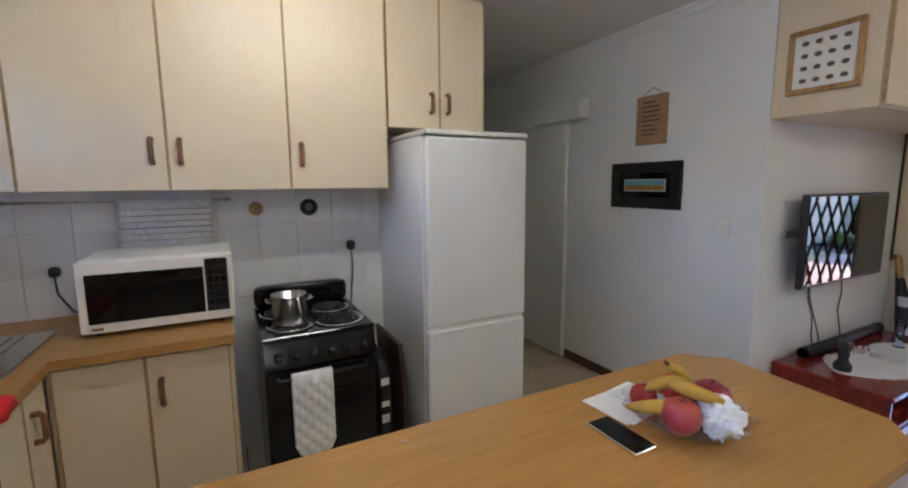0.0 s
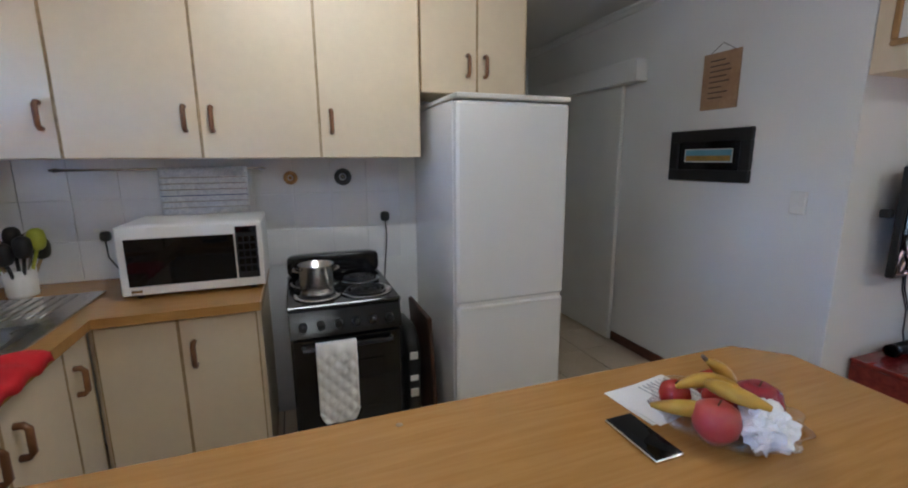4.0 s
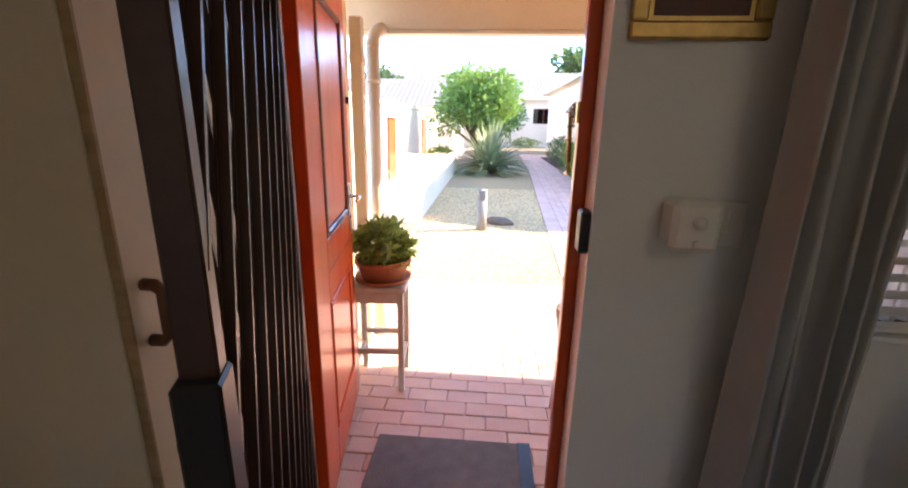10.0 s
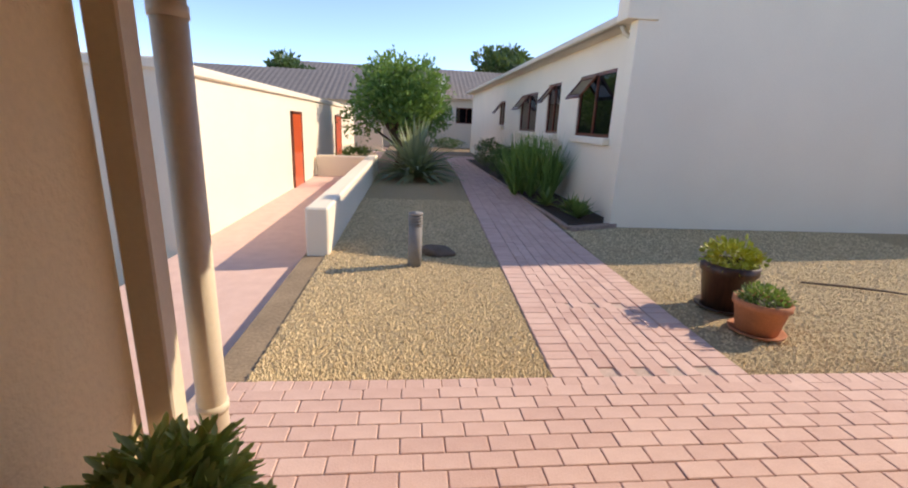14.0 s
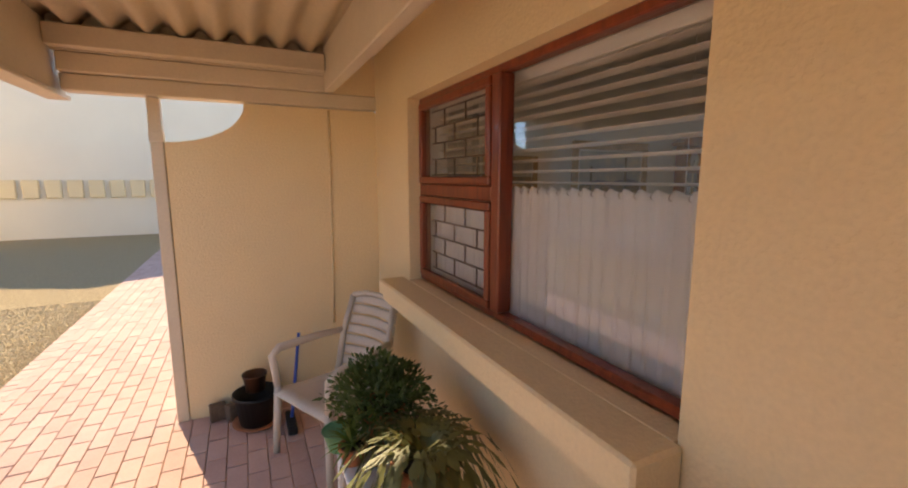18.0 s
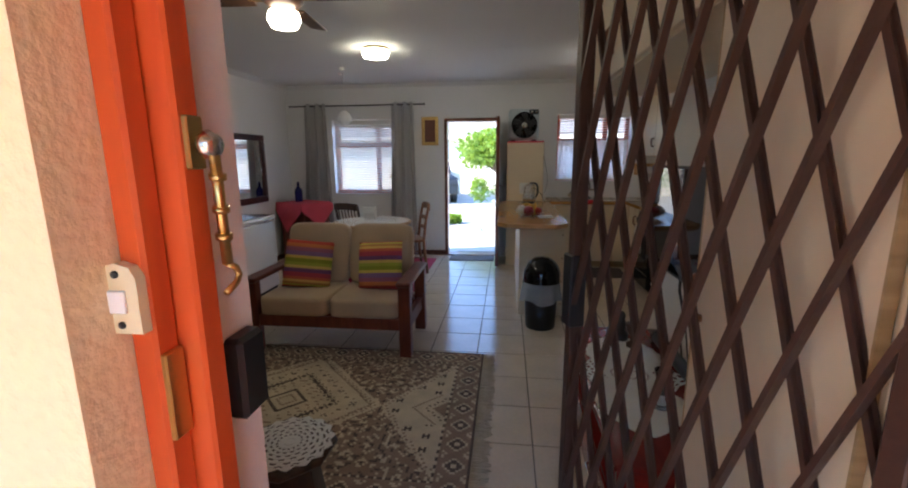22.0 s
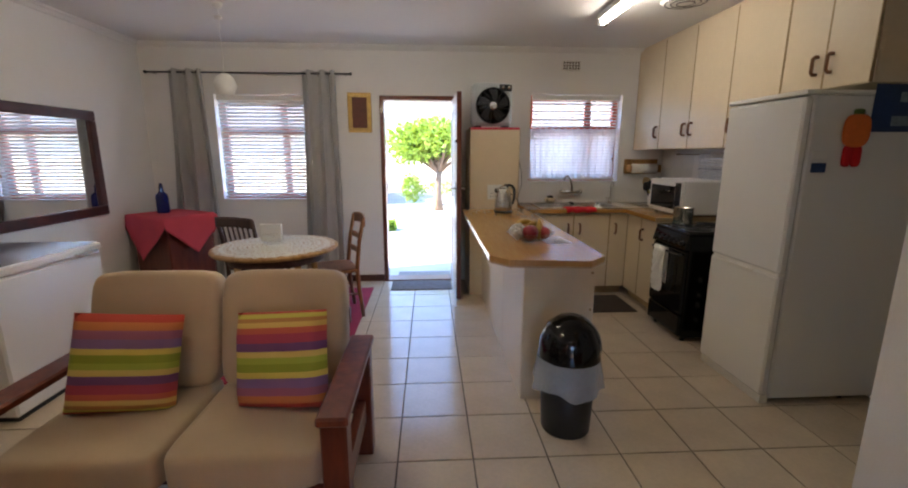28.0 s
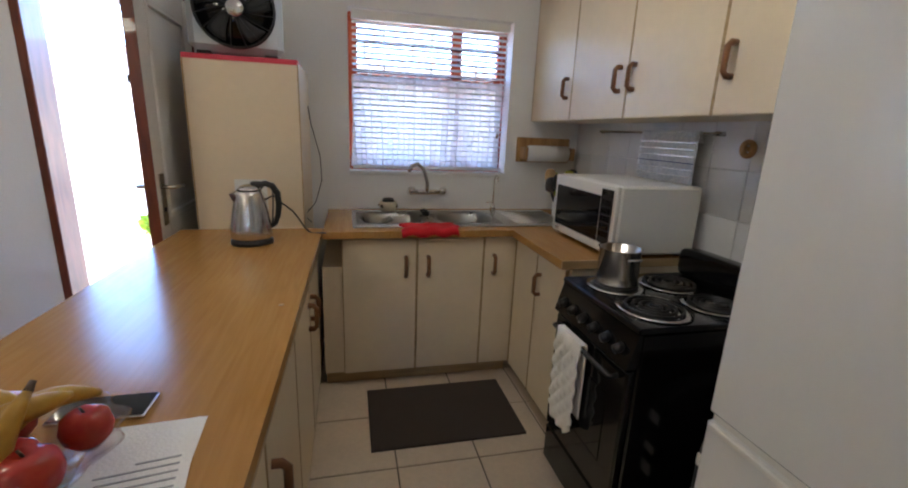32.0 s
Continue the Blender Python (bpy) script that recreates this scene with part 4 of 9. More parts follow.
# kettle and sockets
kt2 = thing("kettle", "tapered brushed steel kettle with black handle", "kettle", pose(0.03, -1.765, 0.9, 0, 0, 200))
part("base", S().lathe([(0.085, 0), (0.085, 0.016), (0.078, 0.022)], 28), BLACK_PL, kt2)
part("jug", S().lathe([(0.080, 0.022), (0.084, 0.034), (0.082, 0.07), (0.075, 0.12), (0.065, 0.17), (0.054, 0.212), (0.047, 0.230)], 36), STEEL, kt2)
part("lid", S().lathe([(0.046, 0.2302), (0.045, 0.234), (0.034, 0.246), (0.016, 0.253), (0, 0.254)], 28), STEEL, kt2)
part("lid_seam", S().tube([(0.0475 * math.cos(a * math.tau / 28), 0.0475 * math.sin(a * math.tau / 28), 0.230) for a in range(28)], 0.0014, 5, True), BLACK_PL, kt2)
part("lid_catch", S().soft(0.006, 0.052, -0.014, 0.014, 0.236, 0.266, 3.5, 6), BLACK_PL, kt2, "black hinged catch")
part("handle", S().tube([(0.034, 0, 0.248), (0.064, 0, 0.256), (0.094, 0, 0.245), (0.114, 0, 0.212), (0.118, 0, 0.165), (0.112, 0, 0.115), (0.098, 0, 0.078), (0.080, 0, 0.066)], [0.011, 0.013, 0.014, 0.014, 0.013, 0.012, 0.011, 0.010], 10), BLACK_PL, kt2)
part("spout", S().add([(-0.046, -0.022, 0.220), (-0.046, 0.022, 0.220), (-0.078, 0.0, 0.214), (-0.062, 0.0, 0.178), (-0.044, -0.014, 0.228), (-0.044, 0.014, 0.228)], [(0, 3, 2), (1, 2, 3), (0, 2, 4), (1, 5, 2), (4, 2, 5)], True), STEEL, kt2, "pointed steel lip")


def socket(at, w, h, label, switches=1):
    ob = thing("wall_socket", label, "socket", at, "wall sockets")
    part("plate", S().box(-w / 2, w / 2, -0.010, 0, -h / 2, h / 2, 0.004), WHITE_PL, ob)
    for k in range(switches):
        x = (k - (switches - 1) / 2) * 0.06
        part("rocker", S().box(x - 0.012, x + 0.012, -0.014, -0.010, h * 0.12, h * 0.36, 0.002), WHITE_PL, ob)
        for dx, dz in ((0, 0.0), (-0.014, -0.03), (0.014, -0.03)):
            part("pin_hole", S().cyl((x + dx, -0.0095, dz - 0.012), (x + dx, -0.0105, dz - 0.012), 0.005, n=10), BLACK_PL, ob)
    return ob


socket(pose(0.075, -2.039, 1.07, 0, 0, 180), 0.145, 0.145, "white double socket on the tall cupboard", 2)
def eased(points, k=6):
    """A soft curve through points."""
    ps = [Vector(p) for p in points]
    ps = [ps[0] * 2 - ps[1], *ps, ps[-1] * 2 - ps[-2]]
    out = []
    for a, b, c, d in zip(ps, ps[1:], ps[2:], ps[3:]):
        for q in range(k):
            t = q / k
            out.append(0.5 * (2 * b + (c - a) * t + (2 * a - 5 * b + 4 * c - d) * t * t + (3 * b - a - 3 * c + d) * t ** 3))
    return out + [ps[-2]]


adapter = thing("plug_adapter", "round white adapter in the double socket", "plug", pose(0.035, -2.025, 1.055))
part("disc", S().lathe([(0.034, 0), (0.034, 0.014), (0.028, 0.018), (0, 0.018)], 24, pose(0, 0, 0, -90)), WHITE_PL, adapter)
for k, (px_, pz_, lift) in enumerate(((0.060, 1.085, 0.02), (0.030, 1.050, 0.0))):
    pl = thing("plug", "black plug with cable in the double socket", "plug", pose(px_, -2.025 + 0.017 * k, pz_))
    part("plug_body", S().soft(-0.020, 0.020, -0.004, 0.040, -0.020, 0.024, 2.6, 7), BLACK_PL, pl)
    part("cable_grip", S().tube([(-0.008, 0.034, 0.004), (-0.022, 0.052, 0.010), (-0.036, 0.064, 0.012)], [0.010, 0.008, 0.005], 8), BLACK_PL, pl)
    floor_ = 0.905 - pz_
    ends = [(-0.16, 0.10, floor_ + 0.10), (-0.22, 0.06, floor_), (-0.30, 0.10, floor_)] if k else [(-0.10, 0.17, floor_ + 0.06), (-0.07, 0.21, floor_), (-0.02, 0.26, floor_)]
    part("cable", S().tube(eased([(-0.034, 0.063, 0.012), (-0.07, 0.085, 0.03 + lift), (-0.10, 0.11, 0.01 + lift), *ends]), 0.0038, 7), BLACK_PL, pl)
socket(pose(WEST_K, -2.12, 1.13, 0, 0, 90), 0.12, 0.075, "white wall socket behind the microwave")
socket(pose(WEST_K, -0.70, 1.15, 0, 0, 90), 0.09, 0.09, "white cooker socket on the tiled wall")
pl = thing("plug", "black plug and hanging cable beside the cooker", "plug", pose(WEST_K + 0.012, -0.70, 1.15))
part("plug_body", S().soft(-0.002, 0.05, -0.026, 0.026, -0.03, 0.03, 3, 6), BLACK_PL, pl)
part("cable", S().tube([(0.03, 0, -0.02), (0.035, 0.005, -0.12), (0.03, -0.01, -0.3), (0.03, -0.03, -0.55)], 0.004, 6), BLACK_PL, pl)
pl = thing("plug", "black plug with cable beside the microwave", "plug", pose(WEST_K + 0.012, -2.08, 1.12))
part("plug_body", S().soft(-0.002, 0.045, -0.022, 0.022, -0.025, 0.025, 3, 6), BLACK_PL, pl)
part("cable", S().tube([(0.03, 0, -0.02), (0.05, 0.01, -0.10), (0.05, 0.06, -0.19), (0.06, 0.16, -0.212)], 0.004, 6), BLACK_PL, pl)

# rail with cloth, hooks with rings
rail = thing("towel_rail", "thin steel rail below the wall cabinets", "rail", pose(-1.88, -2.25, 1.44))
part("bar", S().cyl((0, 0, 0), (0, 0.92, 0), 0.006), STEEL, rail)
for y in (0.02, 0.90):
    part("bracket", S().cyl((-0.05, y, 0), (0.004, y, 0), 0.010), STEEL, rail)
CHECK = material("checked_tea_towel", (0.80, 0.79, 0.78), 0.9, other=(0.45, 0.46, 0.50), scale=70, fine=160)
tt = thing("tea_towel", "blue and white checked tea towel on the rail", "towel", pose(-1.872, -1.62, 1.446))
def towel(u, v):
    y, q = (u - 0.5) * 0.40, v
    if q < 0.78:
        return Vector((0.010 + 0.004 * math.sin(u * 14), y, -0.24 * (1 - q / 0.78)))
    return Vector((0.010 - 0.03 * (q - 0.78) / 0.22, y, 0.004 - 0.05 * max(0, q - 0.85) / 0.15))
part("cloth", S().sheet(16, 20, towel, 0.003), CHECK, tt)
for k in range(6):
    part("stripe", S().box(0.0125, 0.0155, -0.195, 0.195, -0.20 + k * 0.03, -0.196 + k * 0.03), BLUE if k == 2 else STEEL, tt)
for y, r, mm, lab in ((-1.21, 0.026, OAK, "small ring-shaped wooden ornament on the tiles"), (-0.93, 0.034, BLACK_PL, "round black trivet hung on the tiles")):
    o = thing("wall_ornament", lab, "ornament", pose(WEST_K + 0.012, y, 1.385, 0, 90, 0))
    part("ring", S().tube([(r * math.cos(a * math.tau / 18), r * math.sin(a * math.tau / 18), 0.01) for a in range(18)], r * 0.45, 8, True), mm, o)
    part("centre", S().cyl((0, 0, -0.008), (0, 0, 0.012), r * 0.4), STEEL if mm is BLACK_PL else mm, o)

# fruit bowl, phone, papers
BX, BY = 0.085, -0.385
GREY_PRINT = material("grey_print", (0.35, 0.35, 0.36), 0.8, bump=0.0)
bowl = thing("fruit_bowl", "cut-glass bowl of fruit on the peninsula worktop", "bowl", pose(BX, BY, 0.9))
def dish(u, v):
    a = u * math.tau
    r = 0.05 + 0.095 * v + 0.008 * v * math.cos(12 * a)
    return Vector((r * math.cos(a), r * math.sin(a), 0.004 + 0.055 * v ** 1.6))
part("bowl", S().sheet(72, 8, dish, 0.004).lathe([(0.055, 0.0), (0.055, 0.006)], 24), CUT_GLASS, bowl, "scalloped clear glass")
PLUM = material("plum_red_apple", (0.19, 0.012, 0.03), 0.28, other=(0.30, 0.03, 0.04), scale=8, bump=0.0)
APPLE = material("red_apple", (0.36, 0.012, 0.02), 0.25, other=(0.46, 0.06, 0.03), scale=7, bump=0.0)
PEACH = material("pink_apple", (0.40, 0.03, 0.045), 0.35, other=(0.44, 0.10, 0.06), scale=9, bump=0.0)
BANANA = material("banana_skin", (0.55, 0.33, 0.04), 0.45, other=(0.40, 0.20, 0.025), scale=6)
GARLIC = material("white_bag", (0.80, 0.78, 0.74), 0.35, vary=0.1, bump=0.4)


def round_fruit(x, y, z, r, mat, name, label):
    o = thing(name, label, "fruit", pose(BX + x, BY + y, 0.9 + z), "fruit in the glass bowl")
    part("flesh", S().lathe([(0.0, -r * 0.85), (r * 0.45, -r * 0.92), (r * 0.9, -r * 0.4), (r, 0.05 * r), (r * 0.86, r * 0.6), (r * 0.4, r * 0.9), (0.08 * r, r * 0.78)], 20), mat, o)
    part("stalk", S().cyl((0, 0, r * 0.75), (0.004, 0.002, r * 1.05), 0.002, n=6), BARK, o)


round_fruit(0.035, -0.065, 0.065, 0.045, PEACH, "apple", "pink and yellow apple in the glass bowl")
round_fruit(-0.085, -0.045, 0.055, 0.034, APPLE, "apple", "dark red apple in the glass bowl")
round_fruit(-0.035, 0.03, 0.058, 0.036, APPLE, "apple", "dark red apple in the glass bowl")
round_fruit(0.018, 0.072, 0.066, 0.050, PLUM, "apple", "large plum-red apple in the glass bowl")
round_fruit(-0.072, 0.058, 0.062, 0.038, APPLE, "apple", "dark red apple in the glass bowl")
for k, (x, y, z, turn, side) in enumerate(((-0.005, -0.03, 0.095, 42, 1), (-0.03, -0.075, 0.06, 60, -1), (0.03, -0.005, 0.105, 12, -1))):
    bn = thing("banana", "ripe yellow banana on top of the fruit", "fruit", pose(BX + x, BY + y, 0.9 + z, 0, 0, turn), "fruit in the glass bowl")
    pts = [(-0.068 + 0.136 * q / 8, 0.030 * side * math.sin(q / 8 * math.pi), 0.016 * math.sin(q / 8 * math.pi)) for q in range(9)]
    part("skin", S().tube(pts, [0.005, 0.011, 0.015, 0.017, 0.0175, 0.017, 0.015, 0.011, 0.005], 10), BANANA, bn)
    part("tip", S().cyl(pts[-1], (pts[-1][0] + 0.012, pts[-1][1], pts[-1][2] - 0.004), 0.005, 0.003, 6), BARK, bn, "dark tip")
bn = thing("banana", "ripe banana standing up in the fruit bowl", "fruit", pose(BX - 0.045, BY + 0.035, 0.982, 0, 60, 80), "fruit in the glass bowl")
pts = [(-0.075 + 0.15 * q / 8, 0.0, 0.026 * math.sin(q / 8 * math.pi)) for q in range(9)]
part("skin", S().tube(pts, [0.005, 0.011, 0.015, 0.017, 0.0175, 0.017, 0.015, 0.011, 0.005], 10), BANANA, bn)
part("tip", S().cyl(pts[0], (pts[0][0] - 0.014, 0, -0.004), 0.006, 0.004, 6), BARK, bn, "dark tip")
pk = thing("plastic_bag", "crumpled white plastic bag in the fruit bowl", "bag", pose(BX + 0.085, BY + 0.005, 0.955))
def crumple(u, v):
    a, e = u * math.tau, (v - 0.5) * math.pi
    d = Vector((math.cos(a) * math.cos(e), math.sin(a) * math.cos(e), math.sin(e)))
    return d * (0.044 * (1 + 0.45 * noise.noise(d * 2.6) + 0.2 * noise.noise(d * 7))) + Vector((0, 0, 0.012))
part("bag", S().sheet(40, 24, crumple, 0, False), GARLIC, pk)
ph = thing("mobile_phone", "black mobile phone lying on the worktop", "phone", pose(0.04, -0.555, 0.9, 0, 0, 0))
part("case", S().box(-0.075, 0.075, -0.036, 0.036, 0, 0.009, 0.004), STEEL, ph)
part("screen", S().box(-0.072, 0.072, -0.033, 0.033, 0.009, 0.0105, 0.001), SCREEN, ph)
for k in range(2):
    ppr = thing("paper_sheet", "printed white paper sheet under the fruit bowl", "paper", pose(-0.07, -0.40 + 0.006 * k, 0.9005 + 0.001 * k, 0, 0, 4 + 5 * k))
    part("sheet", S().box(-0.075, 0.075, -0.105, 0.105, 0, 0.0008), LACE, ppr)
    if k:
        bars([0.9, 0.8, 0.95, 0.7, 0.85, 0.9, 0.5], lambda u, v: Vector((-0.06 + u, 0.09 + v, 0.0009)), 0.12, 0.016, 0.003, GREY_PRINT, ppr)

mat_k = thing("kitchen_mat", "dark brown foam kitchen mat before the sink", "mat", pose(-0.83, -1.69, 0.0))
part("mat", S().box(-0.37, 0.37, -0.24, 0.24, 0, 0.012, 0.006), material("brown_mat", (0.055, 0.040, 0.032), 0.8, fine=200, bump=0.3), mat_k)

# waste bin with a bag hanging out
bin_ = thing("swing_bin", "black swing-top bin with clear bag over the rim", "bin", pose(0.005, 0.235, 0, 0, 0, 205) @ Matrix.Scale(0.95, 4))
part("body", S().lathe([(0.13, 0), (0.135, 0.01), (0.155, 0.42), (0.15, 0.42)], 28), BLACK_PL, bin_)
part("lid_dome", S().lathe([(0.165, 0.41), (0.168, 0.44), (0.16, 0.53), (0.125, 0.61), (0.07, 0.655), (0.0, 0.668)], 32), BLACK, bin_)
part("flap", S().sheet(10, 12, lambda u, v: (lambda a, e: Vector((0.171 * math.cos(a) * math.cos(e), 0.171 * math.sin(a) * math.cos(e), 0.495 + 0.176 * math.sin(e))))(-0.9 + 1.8 * u, -0.1 + 1.25 * v), 0.003), material("grey_plastic", (0.16, 0.16, 0.17), 0.35, bump=0.0), bin_, "grey swing flap")
part("bin_bag", S().sheet(48, 8, lambda u, v: Vector(((0.170 + 0.022 * v + 0.010 * v * math.sin(u * 60) + 0.006 * noise.noise((u * 20, v * 3, 0))) * math.cos(u * math.tau), (0.170 + 0.022 * v + 0.010 * v * math.sin(u * 60)) * math.sin(u * math.tau), 0.44 - 0.17 * v + 0.02 * math.sin(u * 25) * v))), film("bag_film", (0.70, 0.76, 0.82), 0.55), bin_, "translucent bin bag")

fcb = thing("fan_cable", "thin dark cable hanging from the fan beside the cupboard", "cable", pose(-0.205, -2.25, 0))
part("cable", S().tube([(0.022, 0, 1.50), (0.012, 0.002, 1.42), (-0.03, 0.0, 1.25), (-0.035, 0.0, 1.12), (0.0, 0.01, 1.0), (0.06, 0.03, 0.93), (0.02, 0.08, 0.905)], 0.0025, 6), BLACK_PL, fcb)


# ---- living and dining space ----
# television, its stand and what lies on it
tv = thing("television", "black flat-screen television on a wall bracket", "television", pose(-0.485, 1.42, 0.91, 0, 0, 90))
part("panel", S().box(0, 1.0, 0.0, 0.035, 0, 0.525, 0.006), BLACK_PL, tv)
part("screen", S().box(0.012, 0.988, -0.003, 0.0, 0.018, 0.513, 0.001), SCREEN, tv, "glossy dark screen")
part("bracket", S().box(0.35, 0.65, 0.036, 0.118, 0.15, 0.42, 0.005), BLACK_PL, tv)
part("side_speaker", S().box(-0.035, 0.0, 0.035, 0.08, 0.285, 0.325, 0.006), BLACK_PL, tv, "black box behind the edge")
for k, (y0, y1) in enumerate(((1.72, 1.88), (2.12, 2.16), (1.70, 1.80))):
    c = thing("tv_cable", "thin black cable hanging from the television", "cable", pose(-0.575, 0, 0), "television cables")
    part("cable", S().tube([(0, y0, 0.93), (0.004, y0 + 0.02, 0.80), (0.0, y0 + 0.10 * (1 - k % 2), 0.68), (0.004, y1, 0.56), (0.004, y1 + 0.03, 0.49)], 0.004, 6), BLACK_PL, c)

sd = thing("television_stand", "low mahogany television stand with open shelf and drawers", "stand", pose(-0.065, 1.42, 0, 0, 0, 90))
W, D = 1.24, 0.525
part("top", S().box(-0.01, W + 0.01, -0.012, D, 0.445, 0.47, 0.006), MAHOGANY, sd)
for x in (0.0, W - 0.022):
    part("side", S().box(x, x + 0.022, 0, D, 0.06, 0.445, 0.002), MAHOGANY, sd)
part("divider", S().box(W / 2 - 0.011, W / 2 + 0.011, 0.01, D, 0.08, 0.445), MAHOGANY, sd)
part("back", S().box(0.022, W - 0.022, D - 0.012, D, 0.06, 0.445), MAHOGANY, sd)
part("shelf", S().box(0.022, W - 0.022, 0.005, D - 0.012, 0.27, 0.288), MAHOGANY, sd)
part("bottom", S().box(0.022, W - 0.022, 0.005, D - 0.012, 0.06, 0.078), MAHOGANY, sd)
for x0, x1 in ((0.024, W / 2 - 0.013), (W / 2 + 0.013, W - 0.024)):
    dw = part("drawer", S().box(x0, x1, -0.002, 0.02, 0.082, 0.267, 0.003), MAHOGANY, sd)
    part("handle", S().tube([((x0 + x1) / 2 - 0.07, -0.002, 0.18), ((x0 + x1) / 2 - 0.07, -0.024, 0.18), ((x0 + x1) / 2 + 0.07, -0.024, 0.18), ((x0 + x1) / 2 + 0.07, -0.002, 0.18)], 0.005, 8), CHROME, dw, "chrome bar handle")
for x in (0.05, W - 0.05):
    for y in (0.05, D - 0.05):
        part("foot", S().lathe([(0.014, 0), (0.022, 0.03), (0.028, 0.06)], 12, x=x, y=y), MAHOGANY, sd)


def lace_sheet(rim, rings, k, solid=()):
    """Crochet as a net: faces left out between threads, closed rings where solid says so; rim(a) gives the edge at an angle."""
    n = 4 * k
    vs = [(0, 0, 0.002)]
    for j in range(1, 2 * rings + 1):
        q = j / (2 * rings)
        for i in range(n):
            x, y = rim(math.tau * i / n, q)
            vs.append((x, y, 0.002 + 0.0012 * (j % 2)))
    fs = [(0, 1 + i, 1 + (i + 1) % n) for i in range(n)]
    for j in range(2 * rings - 1):
        for i in range(n):
            if j // 2 not in solid and j % 2 == 1 and (i + j // 2 * 2) % 4 in (1, 2):
                continue
            a, b = 1 + j * n + i, 1 + j * n + (i + 1) % n
            fs.append((a, a + n, b + n, b))
    return S().add(vs, fs)


def doily(name, label, at, r, k=22, squash=1.0, rings=8):
    """A crocheted mat: an open net with raised rings and a scalloped edge."""
    ob = thing(name, label, "doily", at)
    def rim(a, q):
        w = r * q * (1 + 0.06 * q ** 3 * math.cos(k * a))
        return w * math.cos(a), squash * w * math.sin(a)
    part("net", lace_sheet(rim, rings, k, (0, rings - 1)), LACE, ob)
    for q in range(1, rings + 1):
        part("thread_ring", S().tube([(*rim(a * math.tau / 64, q / rings), 0.003) for a in range(64)], 0.002, 5, True), LACE, ob)
    return ob


runner = thing("lace_runner", "long leaf-shaped white crocheted runner on the stand", "doily", pose(-0.27, 2.02, 0.4705, 0, 0, 84))
for sx in (-1, 1):
    def leaf(u, v, sx=sx):
        x = 0.05 + 0.43 * u
        return Vector((sx * x, sx * (2 * v - 1) * 0.185 * math.sin(math.pi * (0.16 + 0.82 * u)) ** 0.8 * (1 + 0.03 * math.cos(u * 40)), 0.0025 + 0.001 * math.sin(u * 60) * math.sin(v * 30)))
    part("leaf_end", S().sheet(28, 14, leaf, 0.0012), LACE, runner, "closely worked leaf-shaped end")
part("rosette", lace_sheet(lambda a, q: ((0.21 + 0.05 * q ** 4 * max(0.0, math.cos(4 * a)) ** 2) * q * math.cos(a), (0.21 + 0.05 * q ** 4 * max(0.0, math.cos(4 * a)) ** 2) * q * math.sin(a)), 11, 30, (0, 4, 10)), LACE, runner, "open round centre with points").location = (0, 0, 0.003)
sb = thing("soundbar", "long black soundbar along the back of the stand", "soundbar", pose(-0.52, 2.1, 0.4705))
part("bar", S().tube([(0, -0.5, 0.032), (0, 0.5, 0.032)], 0.032, 16), BLACK_PL, sb)
for y in (-0.50, 0.47):
    part("end_cap", S().cyl((0, y, 0.032), (0, y + 0.03, 0.032), 0.034, n=18), BLACK, sb)
va = thing("glass_vase", "small pale blue glass vase on the doily", "vase", pose(-0.32, 2.3, 0.4765))
part("vase", S().lathe([(0.028, 0), (0.032, 0.006), (0.020, 0.03), (0.017, 0.07), (0.024, 0.12), (0.036, 0.165), (0.033, 0.165), (0.02, 0.12), (0.012, 0.06)], 20), glass("blue_glass", (0.66, 0.76, 0.88), 0.08), va)
fg = thing("dark_figurine", "small dark figurine with white base on the stand", "figurine", pose(-0.33, 1.60, 0.4765))
part("figurine", S().lathe([(0.04, 0), (0.042, 0.03), (0.03, 0.045), (0.022, 0.06), (0.028, 0.09), (0.018, 0.12), (0.022, 0.14), (0.012, 0.16), (0, 0.165)], 14), BLACK_PL, fg)
f2 = thing("small_trophy", "small bronze cup beside the figurine", "ornament", pose(-0.36, 1.70, 0.4765))
part("cup", S().lathe([(0.025, 0), (0.025, 0.02), (0.008, 0.03), (0.008, 0.06), (0.03, 0.09), (0.034, 0.13), (0.03, 0.13)], 14), DARKWOOD, f2)

# umbrella and walking stick in the corner
um = thing("folded_umbrella", "black and white folded umbrella with wooden handle", "umbrella", pose(-0.40, 2.80, 0.0))
ZEBRA = stripes("umbrella_cloth", [(0.0, (0.03, 0.03, 0.035)), (0.25, (0.6, 0.58, 0.56)), (0.36, (0.03, 0.03, 0.04)), (0.5, (0.55, 0.54, 0.55)), (0.58, (0.04, 0.04, 0.05)), (0.74, (0.6, 0.6, 0.6)), (0.82, (0.03, 0.03, 0.04))], 2, 0.85)
part("canopy", S().tube([(0.03, -0.01, 0.03), (0.0, 0.01, 0.30), (-0.06, 0.03, 0.60), (-0.11, 0.05, 0.82)], [0.012, 0.035, 0.04, 0.018], 12), ZEBRA, um)
part("handle", S().tube([(-0.11, 0.05, 0.82), (-0.13, 0.055, 0.90), (-0.145, 0.06, 0.98)], [0.016, 0.022, 0.02], 10), OAK, um, "wooden grip")
part("tip", S().cyl((0.033, -0.012, 0.0), (0.03, -0.01, 0.035), 0.006), STEEL, um)
